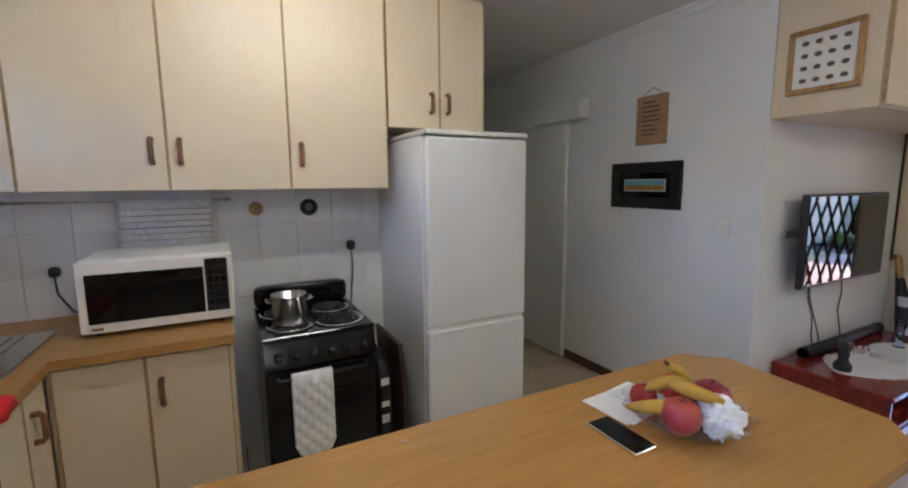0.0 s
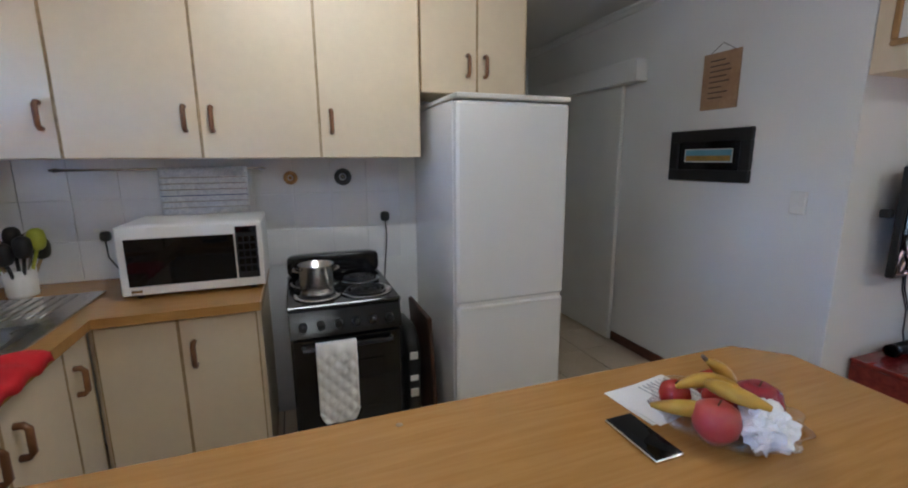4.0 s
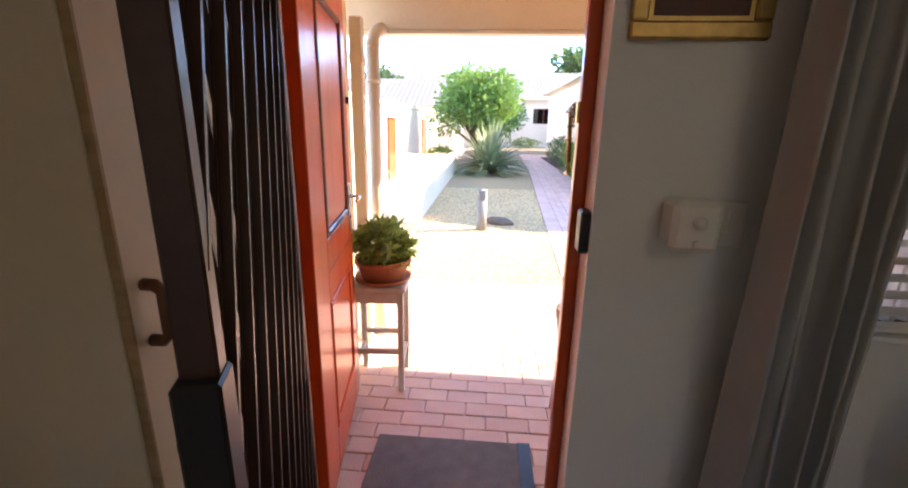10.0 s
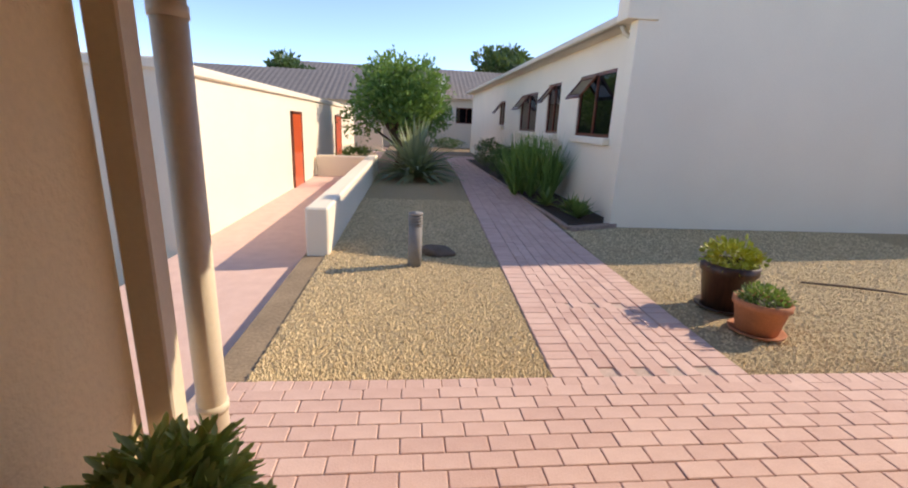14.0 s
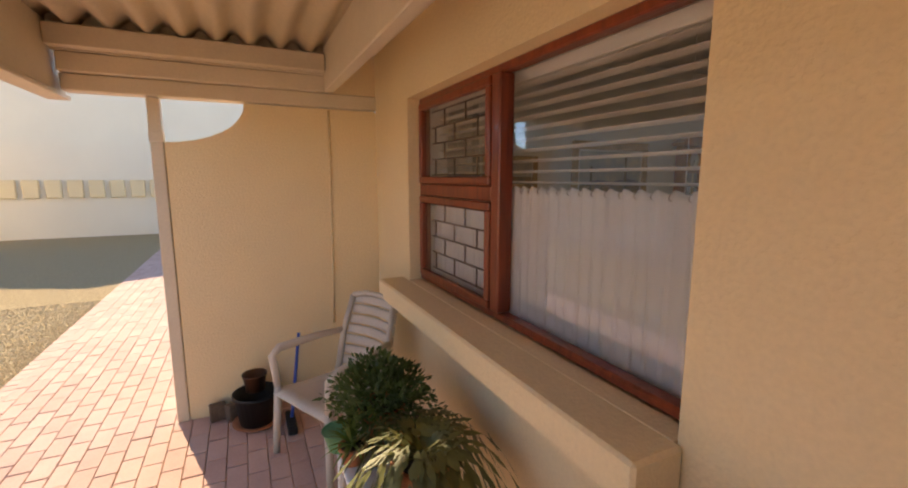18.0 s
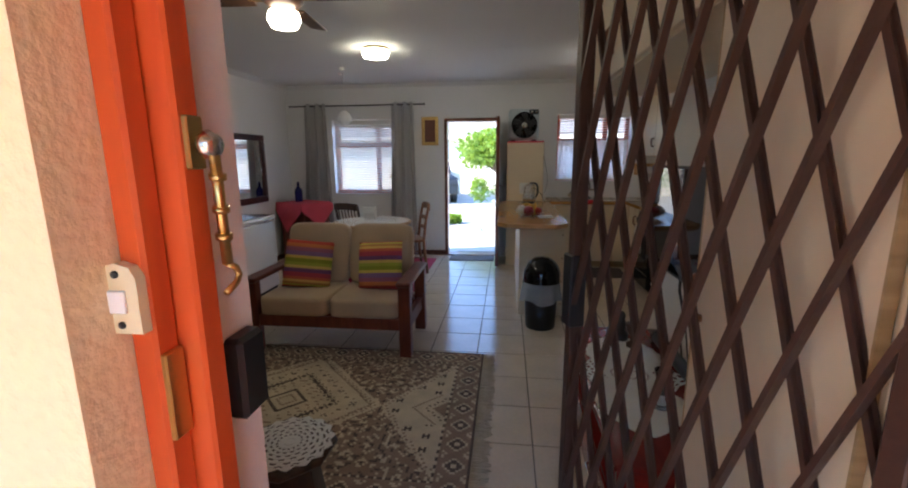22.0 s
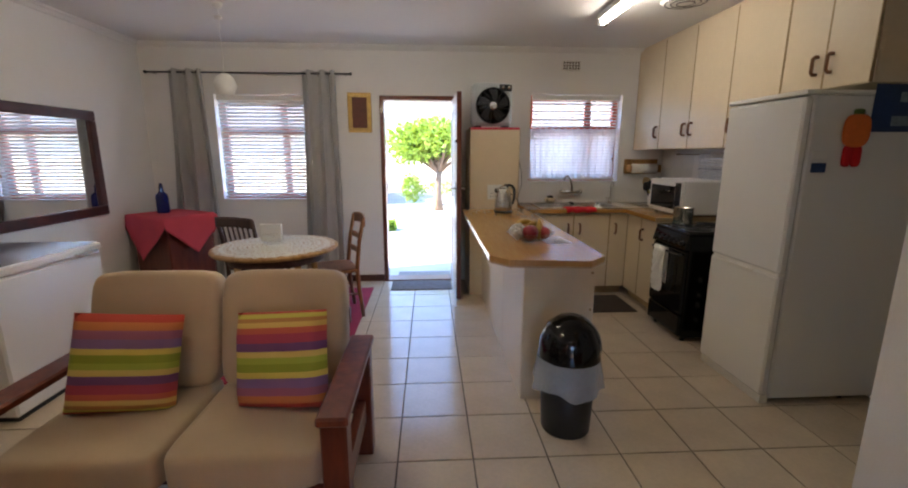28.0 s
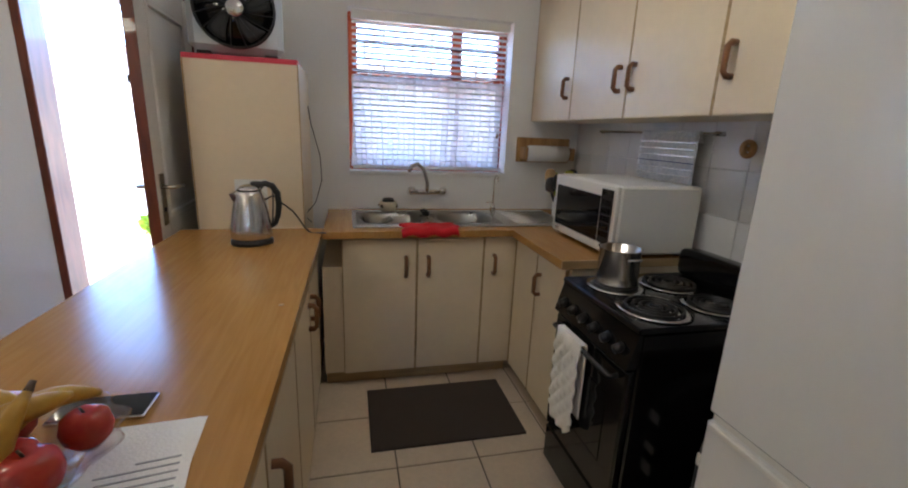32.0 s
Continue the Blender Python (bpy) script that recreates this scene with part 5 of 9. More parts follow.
ws = thing("walking_stick", "dark walking stick leaning in the corner", "stick", pose(-0.47, 2.775, 0.0))
part("stick", S().cyl((0.03, -0.02, 0.0), (-0.08, 0.10, 0.95), 0.009), DARKWOOD, ws)
part("grip", S().tube([(-0.08, 0.10, 0.95), (-0.082, 0.06, 0.975), (-0.08, 0.0, 0.96)], 0.013, 8), BARK, ws)

# hanging cupboards above the television and the tall unit by the door
cupboard("hanging_cupboard", "cream cupboards hung above the television", pose(-0.165, PIC_WALL + 0.002, 0, 0, 0, 90), 2.912 - PIC_WALL, 0.432, 1.83, CEIL - 0.002,
              [(0.0, 0.60, 1.84, 2.53, 0.55, 1.99), (0.60, 1.20, 1.84, 2.53, 0.65, 1.99), (1.20, 2.91 - PIC_WALL, 1.84, 2.53, 2.85 - PIC_WALL, 1.99)])
cupboard("tall_hall_cupboard", "tall narrow cream cupboard beside the front door", pose(-0.165, 2.915, 0, 0, 0, 90), 0.53, 0.432, 0, CEIL - 0.002,
              [(0.0, 0.525, 0.08, 1.82, 0.04, 1.15), (0.0, 0.525, 1.84, 2.53, 0.06, 1.99)], plinth=0.07)
cd = thing("cable_strip", "dark cable strip down the corner beside the cupboard", "cable", pose(-0.594, 2.902, 0))
part("strip", S().box(-0.004, 0.008, -0.006, 0.006, 0.96, 1.83), DARKWOOD, cd)


# ---- armchairs ----
def wing_chair(at, label):
    ob = thing("wing_armchair", label, "armchair", at, "tan wing armchairs")
    w = 0.70
    F = FABRIC_ARM
    part("seat_base", S().soft(-w / 2 + 0.02, w / 2 - 0.02, -0.33, 0.45, 0.20, 0.37, 9, 7), F, ob)
    part("seat_cushion", S().soft(-0.25, 0.25, -0.36, 0.33, 0.33, 0.475, 5, 9), F, ob)
    part("backrest", S().soft(-0.31, 0.31, -0.07, 0.07, 0.0, 0.74, 4.5, 10, Matrix.Translation((0, 0.37, 0.33)) @ pose(0, 0, 0, -6)), F, ob)
    for sx in (-1, 1):
        arm = part("arm", S().soft(sx * 0.31 - 0.075, sx * 0.31 + 0.075, -0.34, 0.40, 0.22, 0.62, 5, 8).soft(sx * 0.32 - 0.09, sx * 0.32 + 0.09, -0.37, 0.34, 0.50, 0.65, 2.6, 9), F, ob)
        side = [(0.28, 0.56), (0.38, 1.02), (0.35, 1.06), (0.27, 1.05), (0.205, 0.99), (0.185, 0.91), (0.205, 0.80), (0.21, 0.72), (0.14, 0.66), (0.02, 0.60)]
        vs_, fs_ = [], []
        for off, inset in ((-0.032, 0.018), (-0.022, 0.0), (0.022, 0.0), (0.032, 0.018)):
            for y, z in side:
                vs_.append((sx * (0.315 + 0.22 * (0.3 - y)) + off, y + 0.09 + (0.17 - y) * inset * 4, z + (0.82 - z) * inset * 2))
        k = len(side)
        for q in range(3):
            fs_ += [(q * k + i, q * k + (i + 1) % k, (q + 1) * k + (i + 1) % k, (q + 1) * k + i) for i in range(k)]
        fs_ += [tuple(range(k))[::-1], tuple(range(3 * k, 4 * k))]
        part("wing", S().add(vs_, fs_, True), F, ob)
        leg = [(sx * 0.29, -0.30, 0.22), (sx * 0.31, -0.325, 0.17), (sx * 0.305, -0.32, 0.10), (sx * 0.30, -0.315, 0.045), (sx * 0.315, -0.335, 0.012), (sx * 0.318, -0.34, 0.0)]
        part("front_leg", S().tube(leg, [0.045, 0.042, 0.026, 0.019, 0.025, 0.02], 10), DARKWOOD, ob, "dark carved cabriole leg")
        part("back_leg", S().tube([(sx * 0.28, 0.38, 0.22), (sx * 0.29, 0.42, 0.10), (sx * 0.30, 0.45, 0.0)], [0.03, 0.024, 0.02], 10), DARKWOOD, ob, "dark raked leg")
    part("front_rail", S().soft(-0.275, 0.275, -0.350, -0.30, 0.19, 0.36, 12, 7), F, ob)
    return ob


def throw(at, label, mat, w=0.42, puff=0.075, name="cushion", group=""):
    """A square scatter cushion, standing: front towards -y, base on z = 0."""
    ob = thing(name, label, "cushion", at, group)
    def side(s):
        def f(u, v):
            a, b = 2 * u - 1, 2 * v - 1
            q = ((1 - a ** 4) * (1 - b ** 4)) ** 0.45
            pull = 1 + 0.05 * (a * a * b * b) - 0.04 * (a * a + b * b)
            return Vector((a * w / 2 * pull, s * puff * q + 0.010 * q * noise.noise((a * 3, b * 3, s + w * 9)) + 0.004 * noise.noise((a * 8, b * 5, s)), w / 2 + b * w / 2 * pull))
        return f
    part("cover", S().sheet(16, 16, side(-1)).sheet(16, 16, side(1)), mat, ob)
    return ob


def antimacassar(at, label):
    ob = thing("chair_back_cloth", label, "cloth", at, "lace chair back cloths")
    path = [(0.075, -0.10), (0.07, -0.02), (0.05, 0.022), (0.0, 0.034), (-0.05, 0.02), (-0.075, -0.03), (-0.095, -0.10), (-0.105, -0.18), (-0.112, -0.24)]
    def over(u, v):
        q = v * (len(path) - 1.001)
        i, f = int(q), q - int(q)
        y, z = (a + (b - a) * f for a, b in zip(path[i], path[i + 1]))
        return Vector(((u - 0.5) * 0.36 * (1 + 0.03 * v), y - 0.007 * (1 + math.sin(u * 13)) * max(0.0, v - 0.55), z + (0.006 * abs(math.sin(u * 26)) if v > 0.97 else 0)))
    part("cloth", S().sheet(14, 24, over, -0.004), LACE, ob)
    for k in range(9):
        part("lace_motif", S().tube([(-0.15 + 0.0375 * k + 0.013 * math.cos(a * math.tau / 10), -0.121, -0.17 + 0.02 * math.sin(a * math.tau / 10)) for a in range(10)], 0.003, 5, True), LACE, ob)
    return ob


wing_chair(pose(1.895, 2.61, 0, 0, 0, -2), "tan upholstered wing armchair below the front window")
throw(pose(1.875, 2.79, 0.46, -17, 5, 4), "bright red square cushion on the tan armchair", RED, 0.46, group="red cushions")
antimacassar(pose(1.90, 3.045, 1.045, 0, 0, -2), "white lace-edged cloth over the armchair back")
wing_chair(pose(3.165, 1.72, 0, 0, 0, -96), "tan upholstered wing armchair against the picture wall")
throw(pose(3.28, 1.67, 0.46, -17, 4, -92), "bright red square cushion on the wall armchair", RED, 0.43, group="red cushions")
antimacassar(pose(3.60, 1.765, 1.045, 0, 0, -96), "white lace-edged cloth over the wall armchair")

# sofa
sf = thing("wooden_sofa", "two-seat sofa with reddish-brown wooden frame and beige cushions", "sofa", pose(1.655, 0.665, 0, 0, 0, 180))
for sx in (-1, 1):
    x = sx * 0.60
    part("front_leg", S().box(x - 0.045, x + 0.045, -0.335, -0.255, 0, 0.555, 0.006), SOFAWOOD, sf)
    part("back_leg", S().box(x - 0.045, x + 0.045, 0.245, 0.325, 0, 0.555, 0.006), SOFAWOOD, sf)
    part("arm_board", S().box(x - 0.055, x + 0.055, -0.355, 0.34, 0.556, 0.592, 0.01), SOFAWOOD, sf)
    part("side_rail", S().box(x - 0.02, x + 0.02, -0.25, 0.24, 0.19, 0.30, 0.004), SOFAWOOD, sf)
part("front_rail", S().box(-0.555, 0.555, -0.32, -0.285, 0.21, 0.30, 0.006), SOFAWOOD, sf)
part("back_rail", S().box(-0.555, 0.555, 0.27, 0.305, 0.21, 0.30, 0.006), SOFAWOOD, sf)
for k in range(5):
    part("seat_slat", S().box(-0.555, 0.555, -0.24 + 0.11 * k, -0.18 + 0.11 * k, 0.275, 0.295, 0.003), SOFAWOOD, sf)
part("top_back_rail", S().box(-0.555, 0.555, 0.30, 0.335, 0.66, 0.74, 0.006), SOFAWOOD, sf)
for sx in (-0.5, 0.5):
    part("back_post", S().box(sx - 0.03, sx + 0.03, 0.30, 0.33, 0.28, 0.68, 0.005), SOFAWOOD, sf)
for sx in (-1, 1):
    part("seat_cushion", S().soft(sx * 0.278 - 0.274, sx * 0.278 + 0.274, -0.33, 0.26, 0.292, 0.445, 9, 10), FABRIC, sf)
    part("back_cushion", S().soft(sx * 0.278 - 0.272, sx * 0.278 + 0.272, -0.075, 0.075, 0.0, 0.52, 7, 10, Matrix.Translation((0, 0.20, 0.42)) @ pose(0, 0, 0, -14)), FABRIC, sf)
BANDS = [(0.0, (0.42, 0.05, 0.03)), (0.09, (0.50, 0.16, 0.05)), (0.17, (0.30, 0.10, 0.16)), (0.25, (0.22, 0.12, 0.25)), (0.34, (0.62, 0.48, 0.10)), (0.40, (0.25, 0.30, 0.03)), (0.48, (0.33, 0.38, 0.05)), (0.54, (0.60, 0.44, 0.12)), (0.60, (0.16, 0.06, 0.16)), (0.68, (0.38, 0.05, 0.08)), (0.77, (0.50, 0.11, 0.06)), (0.83, (0.62, 0.42, 0.12)), (0.88, (0.42, 0.20, 0.06)), (0.92, (0.50, 0.45, 0.08)), (0.96, (0.42, 0.07, 0.05))]
STRIPE_A = stripes("striped_cushion_cloth", BANDS, 2, 0.40)
STRIPE_B = stripes("striped_cushion_cloth_other_way", [(0.0, BANDS[0][1])] + [(1 - b[0], a[1]) for a, b in zip(BANDS[::-1][1:], BANDS[::-1])], 2, 0.40)
throw(pose(1.95, 0.70, 0.435, -16, 6, 190), "cushion striped in red, purple, green and yellow", STRIPE_B, 0.40, group="striped sofa cushions")
throw(pose(1.32, 0.70, 0.435, -16, -5, 170), "cushion striped in orange, red, green and purple", STRIPE_A, 0.40, group="striped sofa cushions")

# drum stool with doily, round table with cloth
dsn = thing("low_stool", "dark wooden stool with cut-out legs beside the armchair", "stool", pose(1.14, 2.60, 0, 0, 0, 20))
part("top", S().lathe([(0.185, 0.385), (0.19, 0.395), (0.19, 0.405), (0.18, 0.41)], 8), DARKWOOD, dsn)
for k in range(4):
    m = pose(0, 0, 0, 0, 0, 90 * k)
    part("side_panel", S().add([m @ Vector(p) for p in ((-0.13, -0.135, 0), (-0.07, -0.135, 0), (-0.04, -0.128, 0.06), (0.04, -0.128, 0.06), (0.07, -0.135, 0), (0.13, -0.135, 0), (0.085, -0.09, 0.385), (-0.085, -0.09, 0.385))] + [m @ Vector(p) for p in ((-0.13, -0.118, 0), (-0.07, -0.118, 0), (-0.04, -0.112, 0.06), (0.04, -0.112, 0.06), (0.07, -0.118, 0), (0.13, -0.118, 0), (0.085, -0.074, 0.385), (-0.085, -0.074, 0.385))], [(0, 1, 2, 3, 4, 5, 6, 7), (15, 14, 13, 12, 11, 10, 9, 8)] + [(i, i + 8, (i + 1) % 8 + 8, (i + 1) % 8) for i in range(8)]), DARKWOOD, dsn)
doily("round_doily", "round white crocheted doily on the dark stool", pose(1.13, 2.59, 0.4105), 0.16, 16)

rt = thing("round_side_table", "small round wooden side table under a cloth", "table", pose(3.03, 2.78, 0))
part("top", S().lathe([(0.34, 0.595), (0.35, 0.605), (0.35, 0.615), (0.34, 0.62)], 36), OAK, rt)
part("column", S().lathe([(0.05, 0.05), (0.03, 0.15), (0.045, 0.3), (0.03, 0.45), (0.08, 0.595)], 16), OAK, rt)
for k in range(3):
    a = k * math.tau / 3
    part("foot", S().tube([(0.03 * math.cos(a), 0.03 * math.sin(a), 0.12), (0.16 * math.cos(a), 0.16 * math.sin(a), 0.06), (0.24 * math.cos(a), 0.24 * math.sin(a), 0.018)], [0.025, 0.02, 0.018], 8), OAK, rt)
tcv = thing("round_tablecloth", "white tablecloth hanging in folds over the round table", "tablecloth", pose(3.03, 2.78, 0))
def cover(u, v):
    a = u * math.tau
    if v < 0.4:
        r, z = 0.36 * v / 0.4, 0.625
    else:
        q = (v - 0.4) / 0.6
        r = 0.36 + q * (0.035 + 0.03 * math.sin(11 * a) + 0.012 * math.sin(23 * a))
        z = 0.625 - q * 0.53
    return Vector((r * math.cos(a), r * math.sin(a), z))
part("cloth", S().sheet(96, 16, cover, 0.003), LACE, tcv)
doily("lace_topper", "scalloped white lace topper on the tablecloth", pose(3.03, 2.78, 0.6265), 0.35, 20)
bx = thing("wooden_box", "small brown wooden box on the round table", "box", pose(2.93, 2.68, 0.632, 0, 0, 25))
part("box", S().box(-0.09, 0.09, -0.065, 0.065, 0, 0.055, 0.005), SOFAWOOD, bx)
part("lid", S().box(-0.093, 0.093, -0.068, 0.068, 0.056, 0.075, 0.005), SOFAWOOD, bx)
gl = thing("glass_jar", "clear glass jar on the round table", "jar", pose(3.12, 2.74, 0.632))
part("jar", S().lathe([(0.035, 0), (0.04, 0.01), (0.042, 0.12), (0.03, 0.15), (0.03, 0.165), (0.026, 0.165), (0.026, 0.15), (0.036, 0.12), (0.034, 0.012), (0, 0.01)], 20), CLEAR, gl)
part("stopper", S().lathe([(0.024, 0.155), (0.03, 0.17), (0.018, 0.19), (0, 0.194)], 16), CLEAR, gl)
nb = thing("patterned_tin", "black and white patterned tin on the round table", "tin", pose(3.22, 2.80, 0.632))
part("tin", S().box(-0.04, 0.04, -0.03, 0.03, 0, 0.13, 0.008), material("tin_pattern", (0.7, 0.68, 0.65), 0.4, other=(0.02, 0.02, 0.025), scale=40, fine=20), nb)

# floor lamp with twisted stem
fl = thing("floor_lamp", "floor lamp with dark twisted stem and teal drum shade", "lamp", pose(2.82, 0.71, 0))
part("base", S().lathe([(0.165, 0.0), (0.17, 0.02), (0.13, 0.04), (0.08, 0.06), (0.05, 0.09)], 8, smooth=False), DARKWOOD, fl, "octagonal dark base")
for q in (0.0, math.pi):
    part("twist", S().tube([(0.014 * math.cos(z * 0.75 + q), 0.014 * math.sin(z * 0.75 + q), 0.085 + 0.0135 * z) for z in range(92)], 0.019, 7), DARKWOOD, fl, "spiral-turned stem")
part("collar", S().lathe([(0.02, 1.31), (0.034, 1.325), (0.034, 1.345), (0.02, 1.36), (0.014, 1.40), (0.014, 1.47)], 16), DARKWOOD, fl)
TEAL = sheer("teal_shade_cloth", (0.19, 0.30, 0.28), 0.25)
part("shade", S().sheet(48, 4, lambda u, v: Vector(((0.225 - 0.012 * v) * math.cos(u * math.tau), (0.225 - 0.012 * v) * math.sin(u * math.tau), 1.445 + 0.225 * v)), 0.003), TEAL, fl, "teal drum shade")
part("shade_ring", S().tube([(0.213 * math.cos(a * math.tau / 32), 0.213 * math.sin(a * math.tau / 32), 1.67) for a in range(32)], 0.004, 6, True), BRASS, fl)
for a in (0, 2.09, 4.19):
    part("shade_spoke", S().cyl((0.0, 0.0, 1.50), (0.217 * math.cos(a), 0.217 * math.sin(a), 1.56), 0.003, n=6), BRASS, fl)
part("bulb", S().lathe([(0.012, 1.47), (0.03, 1.53), (0.025, 1.56), (0, 1.575)], 12), WHITE_PL, fl)

# trolley with box fan and oil lamp
tr = thing("tea_trolley", "dark wooden two-tier tea trolley against the wall", "trolley", pose(3.03, 0.46, 0))
for x in (0.03, 0.50):
    for y in (0.03, 0.68):
        part("leg", S().tube([(x, y, 0.0), (x, y, 0.05), (x, y, 0.30), (x, y, 0.60)], [0.016, 0.02, 0.017, 0.022], 10), DARKWOOD, tr)
        part("caster", S().cyl((x - 0.012, y, 0.02), (x + 0.012, y, 0.02), 0.02), BLACK_PL, tr)
part("top", S().box(0, 0.53, 0, 0.71, 0.60, 0.622, 0.008), DARKWOOD, tr)
part("lower_shelf", S().box(0.02, 0.51, 0.02, 0.69, 0.20, 0.216, 0.004), DARKWOOD, tr)
for y in (0.02, 0.68):
    part("shelf_rail", S().box(0.02, 0.51, y - 0.007, y + 0.007, 0.23, 0.245, 0.003), DARKWOOD, tr)
for x in (0.012, 0.508):
    part("apron", S().sheet(16, 3, lambda u, v, x=x: Vector((x, 0.05 + 0.61 * u, 0.60 - v * (0.03 + 0.03 * abs(math.cos(u * math.tau))))), 0.014), DARKWOOD, tr)
rn = thing("trolley_runner", "white lace runner on the tea trolley", "doily", pose(3.03, 0.46, 0.6225))
part("cloth", S().box(0.05, 0.48, 0.06, 0.66, 0, 0.003), LACE, rn)
box_fan(pose(3.20, 0.64, 0.626, 0, 0, -122), "white box fan with black grille on the trolley", 0.42)
ol = thing("oil_lamp", "clear glass oil lamp with tall chimney on the trolley", "lamp", pose(3.14, 1.06, 0.626) @ Matrix.Scale(1.22, 4))
part("font", S().lathe([(0.05, 0), (0.05, 0.01), (0.02, 0.03), (0.02, 0.06), (0.05, 0.09), (0.052, 0.12), (0.02, 0.14)], 20), CLEAR, ol)
part("burner", S().lathe([(0.022, 0.14), (0.03, 0.15), (0.03, 0.165), (0.02, 0.17)], 16), BRASS, ol)
part("chimney", S().lathe([(0.026, 0.17), (0.04, 0.21), (0.038, 0.25), (0.024, 0.32), (0.026, 0.35), (0.023, 0.35), (0.021, 0.32), (0.034, 0.25), (0.036, 0.21), (0.024, 0.172)], 20), CLEAR, ol)
rc_ = thing("remote_control", "black remote control on the trolley", "remote", pose(3.09, 0.74, 0.626, 0, 0, 20))
part("remote", S().box(-0.02, 0.02, -0.07, 0.07, 0, 0.016, 0.005), BLACK_PL, rc_)
mc = thing("fan_cable", "white cable looped below the trolley", "cable", pose(3.1, 0.5, 0))
part("cable", S().tube([(0.35, 0.3, 0.60), (0.2, 0.25, 0.45), (0.15, 0.3, 0.25), (0.05, 0.4, 0.06), (-0.08, 0.45, 0.006), (-0.1, 0.55, 0.006), (0.05, 0.62, 0.006)], 0.005, 6), WHITE_PL, mc)

# chest freezer
fz = thing("chest_freezer", "white chest freezer with grey lid against the wall", "freezer", pose(2.96, -0.71, 0))
part("body", S().box(0, 0.66, 0, 0.77, 0.03, 0.80, 0.012), WHITE, fz)
part("lid", S().box(-0.012, 0.665, -0.008, 0.778, 0.805, 0.855, 0.014), WHITE_PL, fz)
part("lid_top", S().box(0.01, 0.65, 0.01, 0.76, 0.855, 0.860, 0.003), STEEL, fz, "grey textured lid surface")
part("handle", S().box(-0.035, -0.012, 0.06, 0.24, 0.80, 0.825, 0.006), STEEL, fz, "grey lid handle")
part("plinth", S().box(0.02, 0.64, 0.02, 0.75, 0.0, 0.03), BLACK_PL, fz)

# mirror
MIRROR_WOOD = wood("dark_mirror_frame_wood", (0.035, 0.007, 0.006), (0.075, 0.015, 0.012), 0.3, along=(8, 3, 3), coat=0.2)
mi = thing("wall_mirror", "large mirror in a broad dark wooden frame", "mirror", pose(EAST, -1.83, 0.90))
part("glass", S().box(-0.018, -0.012, 0.07, 1.11, 0.07, 0.83), MIRROR, mi)
part("backing", S().box(-0.012, -0.001, 0.03, 1.15, 0.03, 0.87), DARKWOOD, mi)
for y0, y1, z0, z1 in ((0, 1.18, 0, 0.08), (0, 1.18, 0.82, 0.90), (0, 0.08, 0.08, 0.82), (1.10, 1.18, 0.08, 0.82)):
    part("frame_bar", S().box(-0.04, -0.002, y0, y1, z0, z1, 0.012), MIRROR_WOOD, mi, "dark reddish frame bar")


# ---- pictures and clock ----
def picture(name, label, at, w, h, frame_w, frame_mat, field_mat, mount=0.0, mount_mat=None, depth=0.025, cat="picture"):
    """A framed picture, front towards local -y, hung with its back on y = 0."""
    ob = thing(name, label, cat, at)
    for x0, x1, z0, z1 in ((0, w, 0, frame_w), (0, w, h - frame_w, h), (0, frame_w, frame_w, h - frame_w), (w - frame_w, w, frame_w, h - frame_w)):
        part("frame_bar", S().box(x0, x1, -depth, -0.001, z0, z1, 0.005), frame_mat, ob)
    f = frame_w
    if mount:
        part("mount", S().box(f, w - f, -depth * 0.5, -0.002, f, h - f), mount_mat or LACE, ob)
        f += mount
    part("picture_field", S().box(f, w - f, -depth * 0.5 - 0.002, -depth * 0.5 + 0.0005 if mount else -0.002, f, h - f), field_mat, ob)
    return ob


PALEWOOD = wood("pale_frame_wood", (0.36, 0.22, 0.08), (0.52, 0.34, 0.15), 0.5, along=(4, 4, 4))
GREY_SKY = material("painted_sky", (0.62, 0.55, 0.38), 0.6, other=(0.20, 0.27, 0.36), scale=4.5, fine=14, vary=0.4)
DESERT = material("painted_land", (0.40, 0.24, 0.10), 0.6, other=(0.09, 0.09, 0.05), scale=16, fine=50, vary=0.5)
pa = picture("desert_painting", "desert landscape painting in a wide wooden frame", pose(EAST, 2.11, 1.32, 0, 0, -90), 0.88, 0.57, 0.07, PALEWOOD, GREY_SKY, 0.015)
part("painted_ground", S().box(0.085, 0.795, -0.018, -0.0148, 0.085, 0.20), DESERT, pa)
part("painted_hills", S().add([(0.085, -0.0165, 0.20), (0.30, -0.0165, 0.245), (0.45, -0.0165, 0.22), (0.62, -0.0165, 0.26), (0.795, -0.0165, 0.22), (0.795, -0.0165, 0.20)], [(5, 4, 3, 2, 1, 0)]), material("painted_hill", (0.16, 0.17, 0.20), 0.6), pa)
for x, h0 in ((0.20, 0.21), (0.60, 0.30)):
    part("painted_pillar", S().box(x, x + 0.022, -0.019, -0.0152, 0.15, 0.15 + h0, 0.001), material("painted_pillar_tone", (0.13, 0.11, 0.06), 0.6), pa)
p2 = picture("small_landscape", "small landscape painting in a wooden frame", pose(EAST, 2.96, 1.49, 0, 0, -90), 0.50, 0.26, 0.045, PALEWOOD, GREY_SKY, 0)
part("painted_ground", S().box(0.045, 0.455, -0.0162, -0.0142, 0.045, 0.10), DESERT, p2)
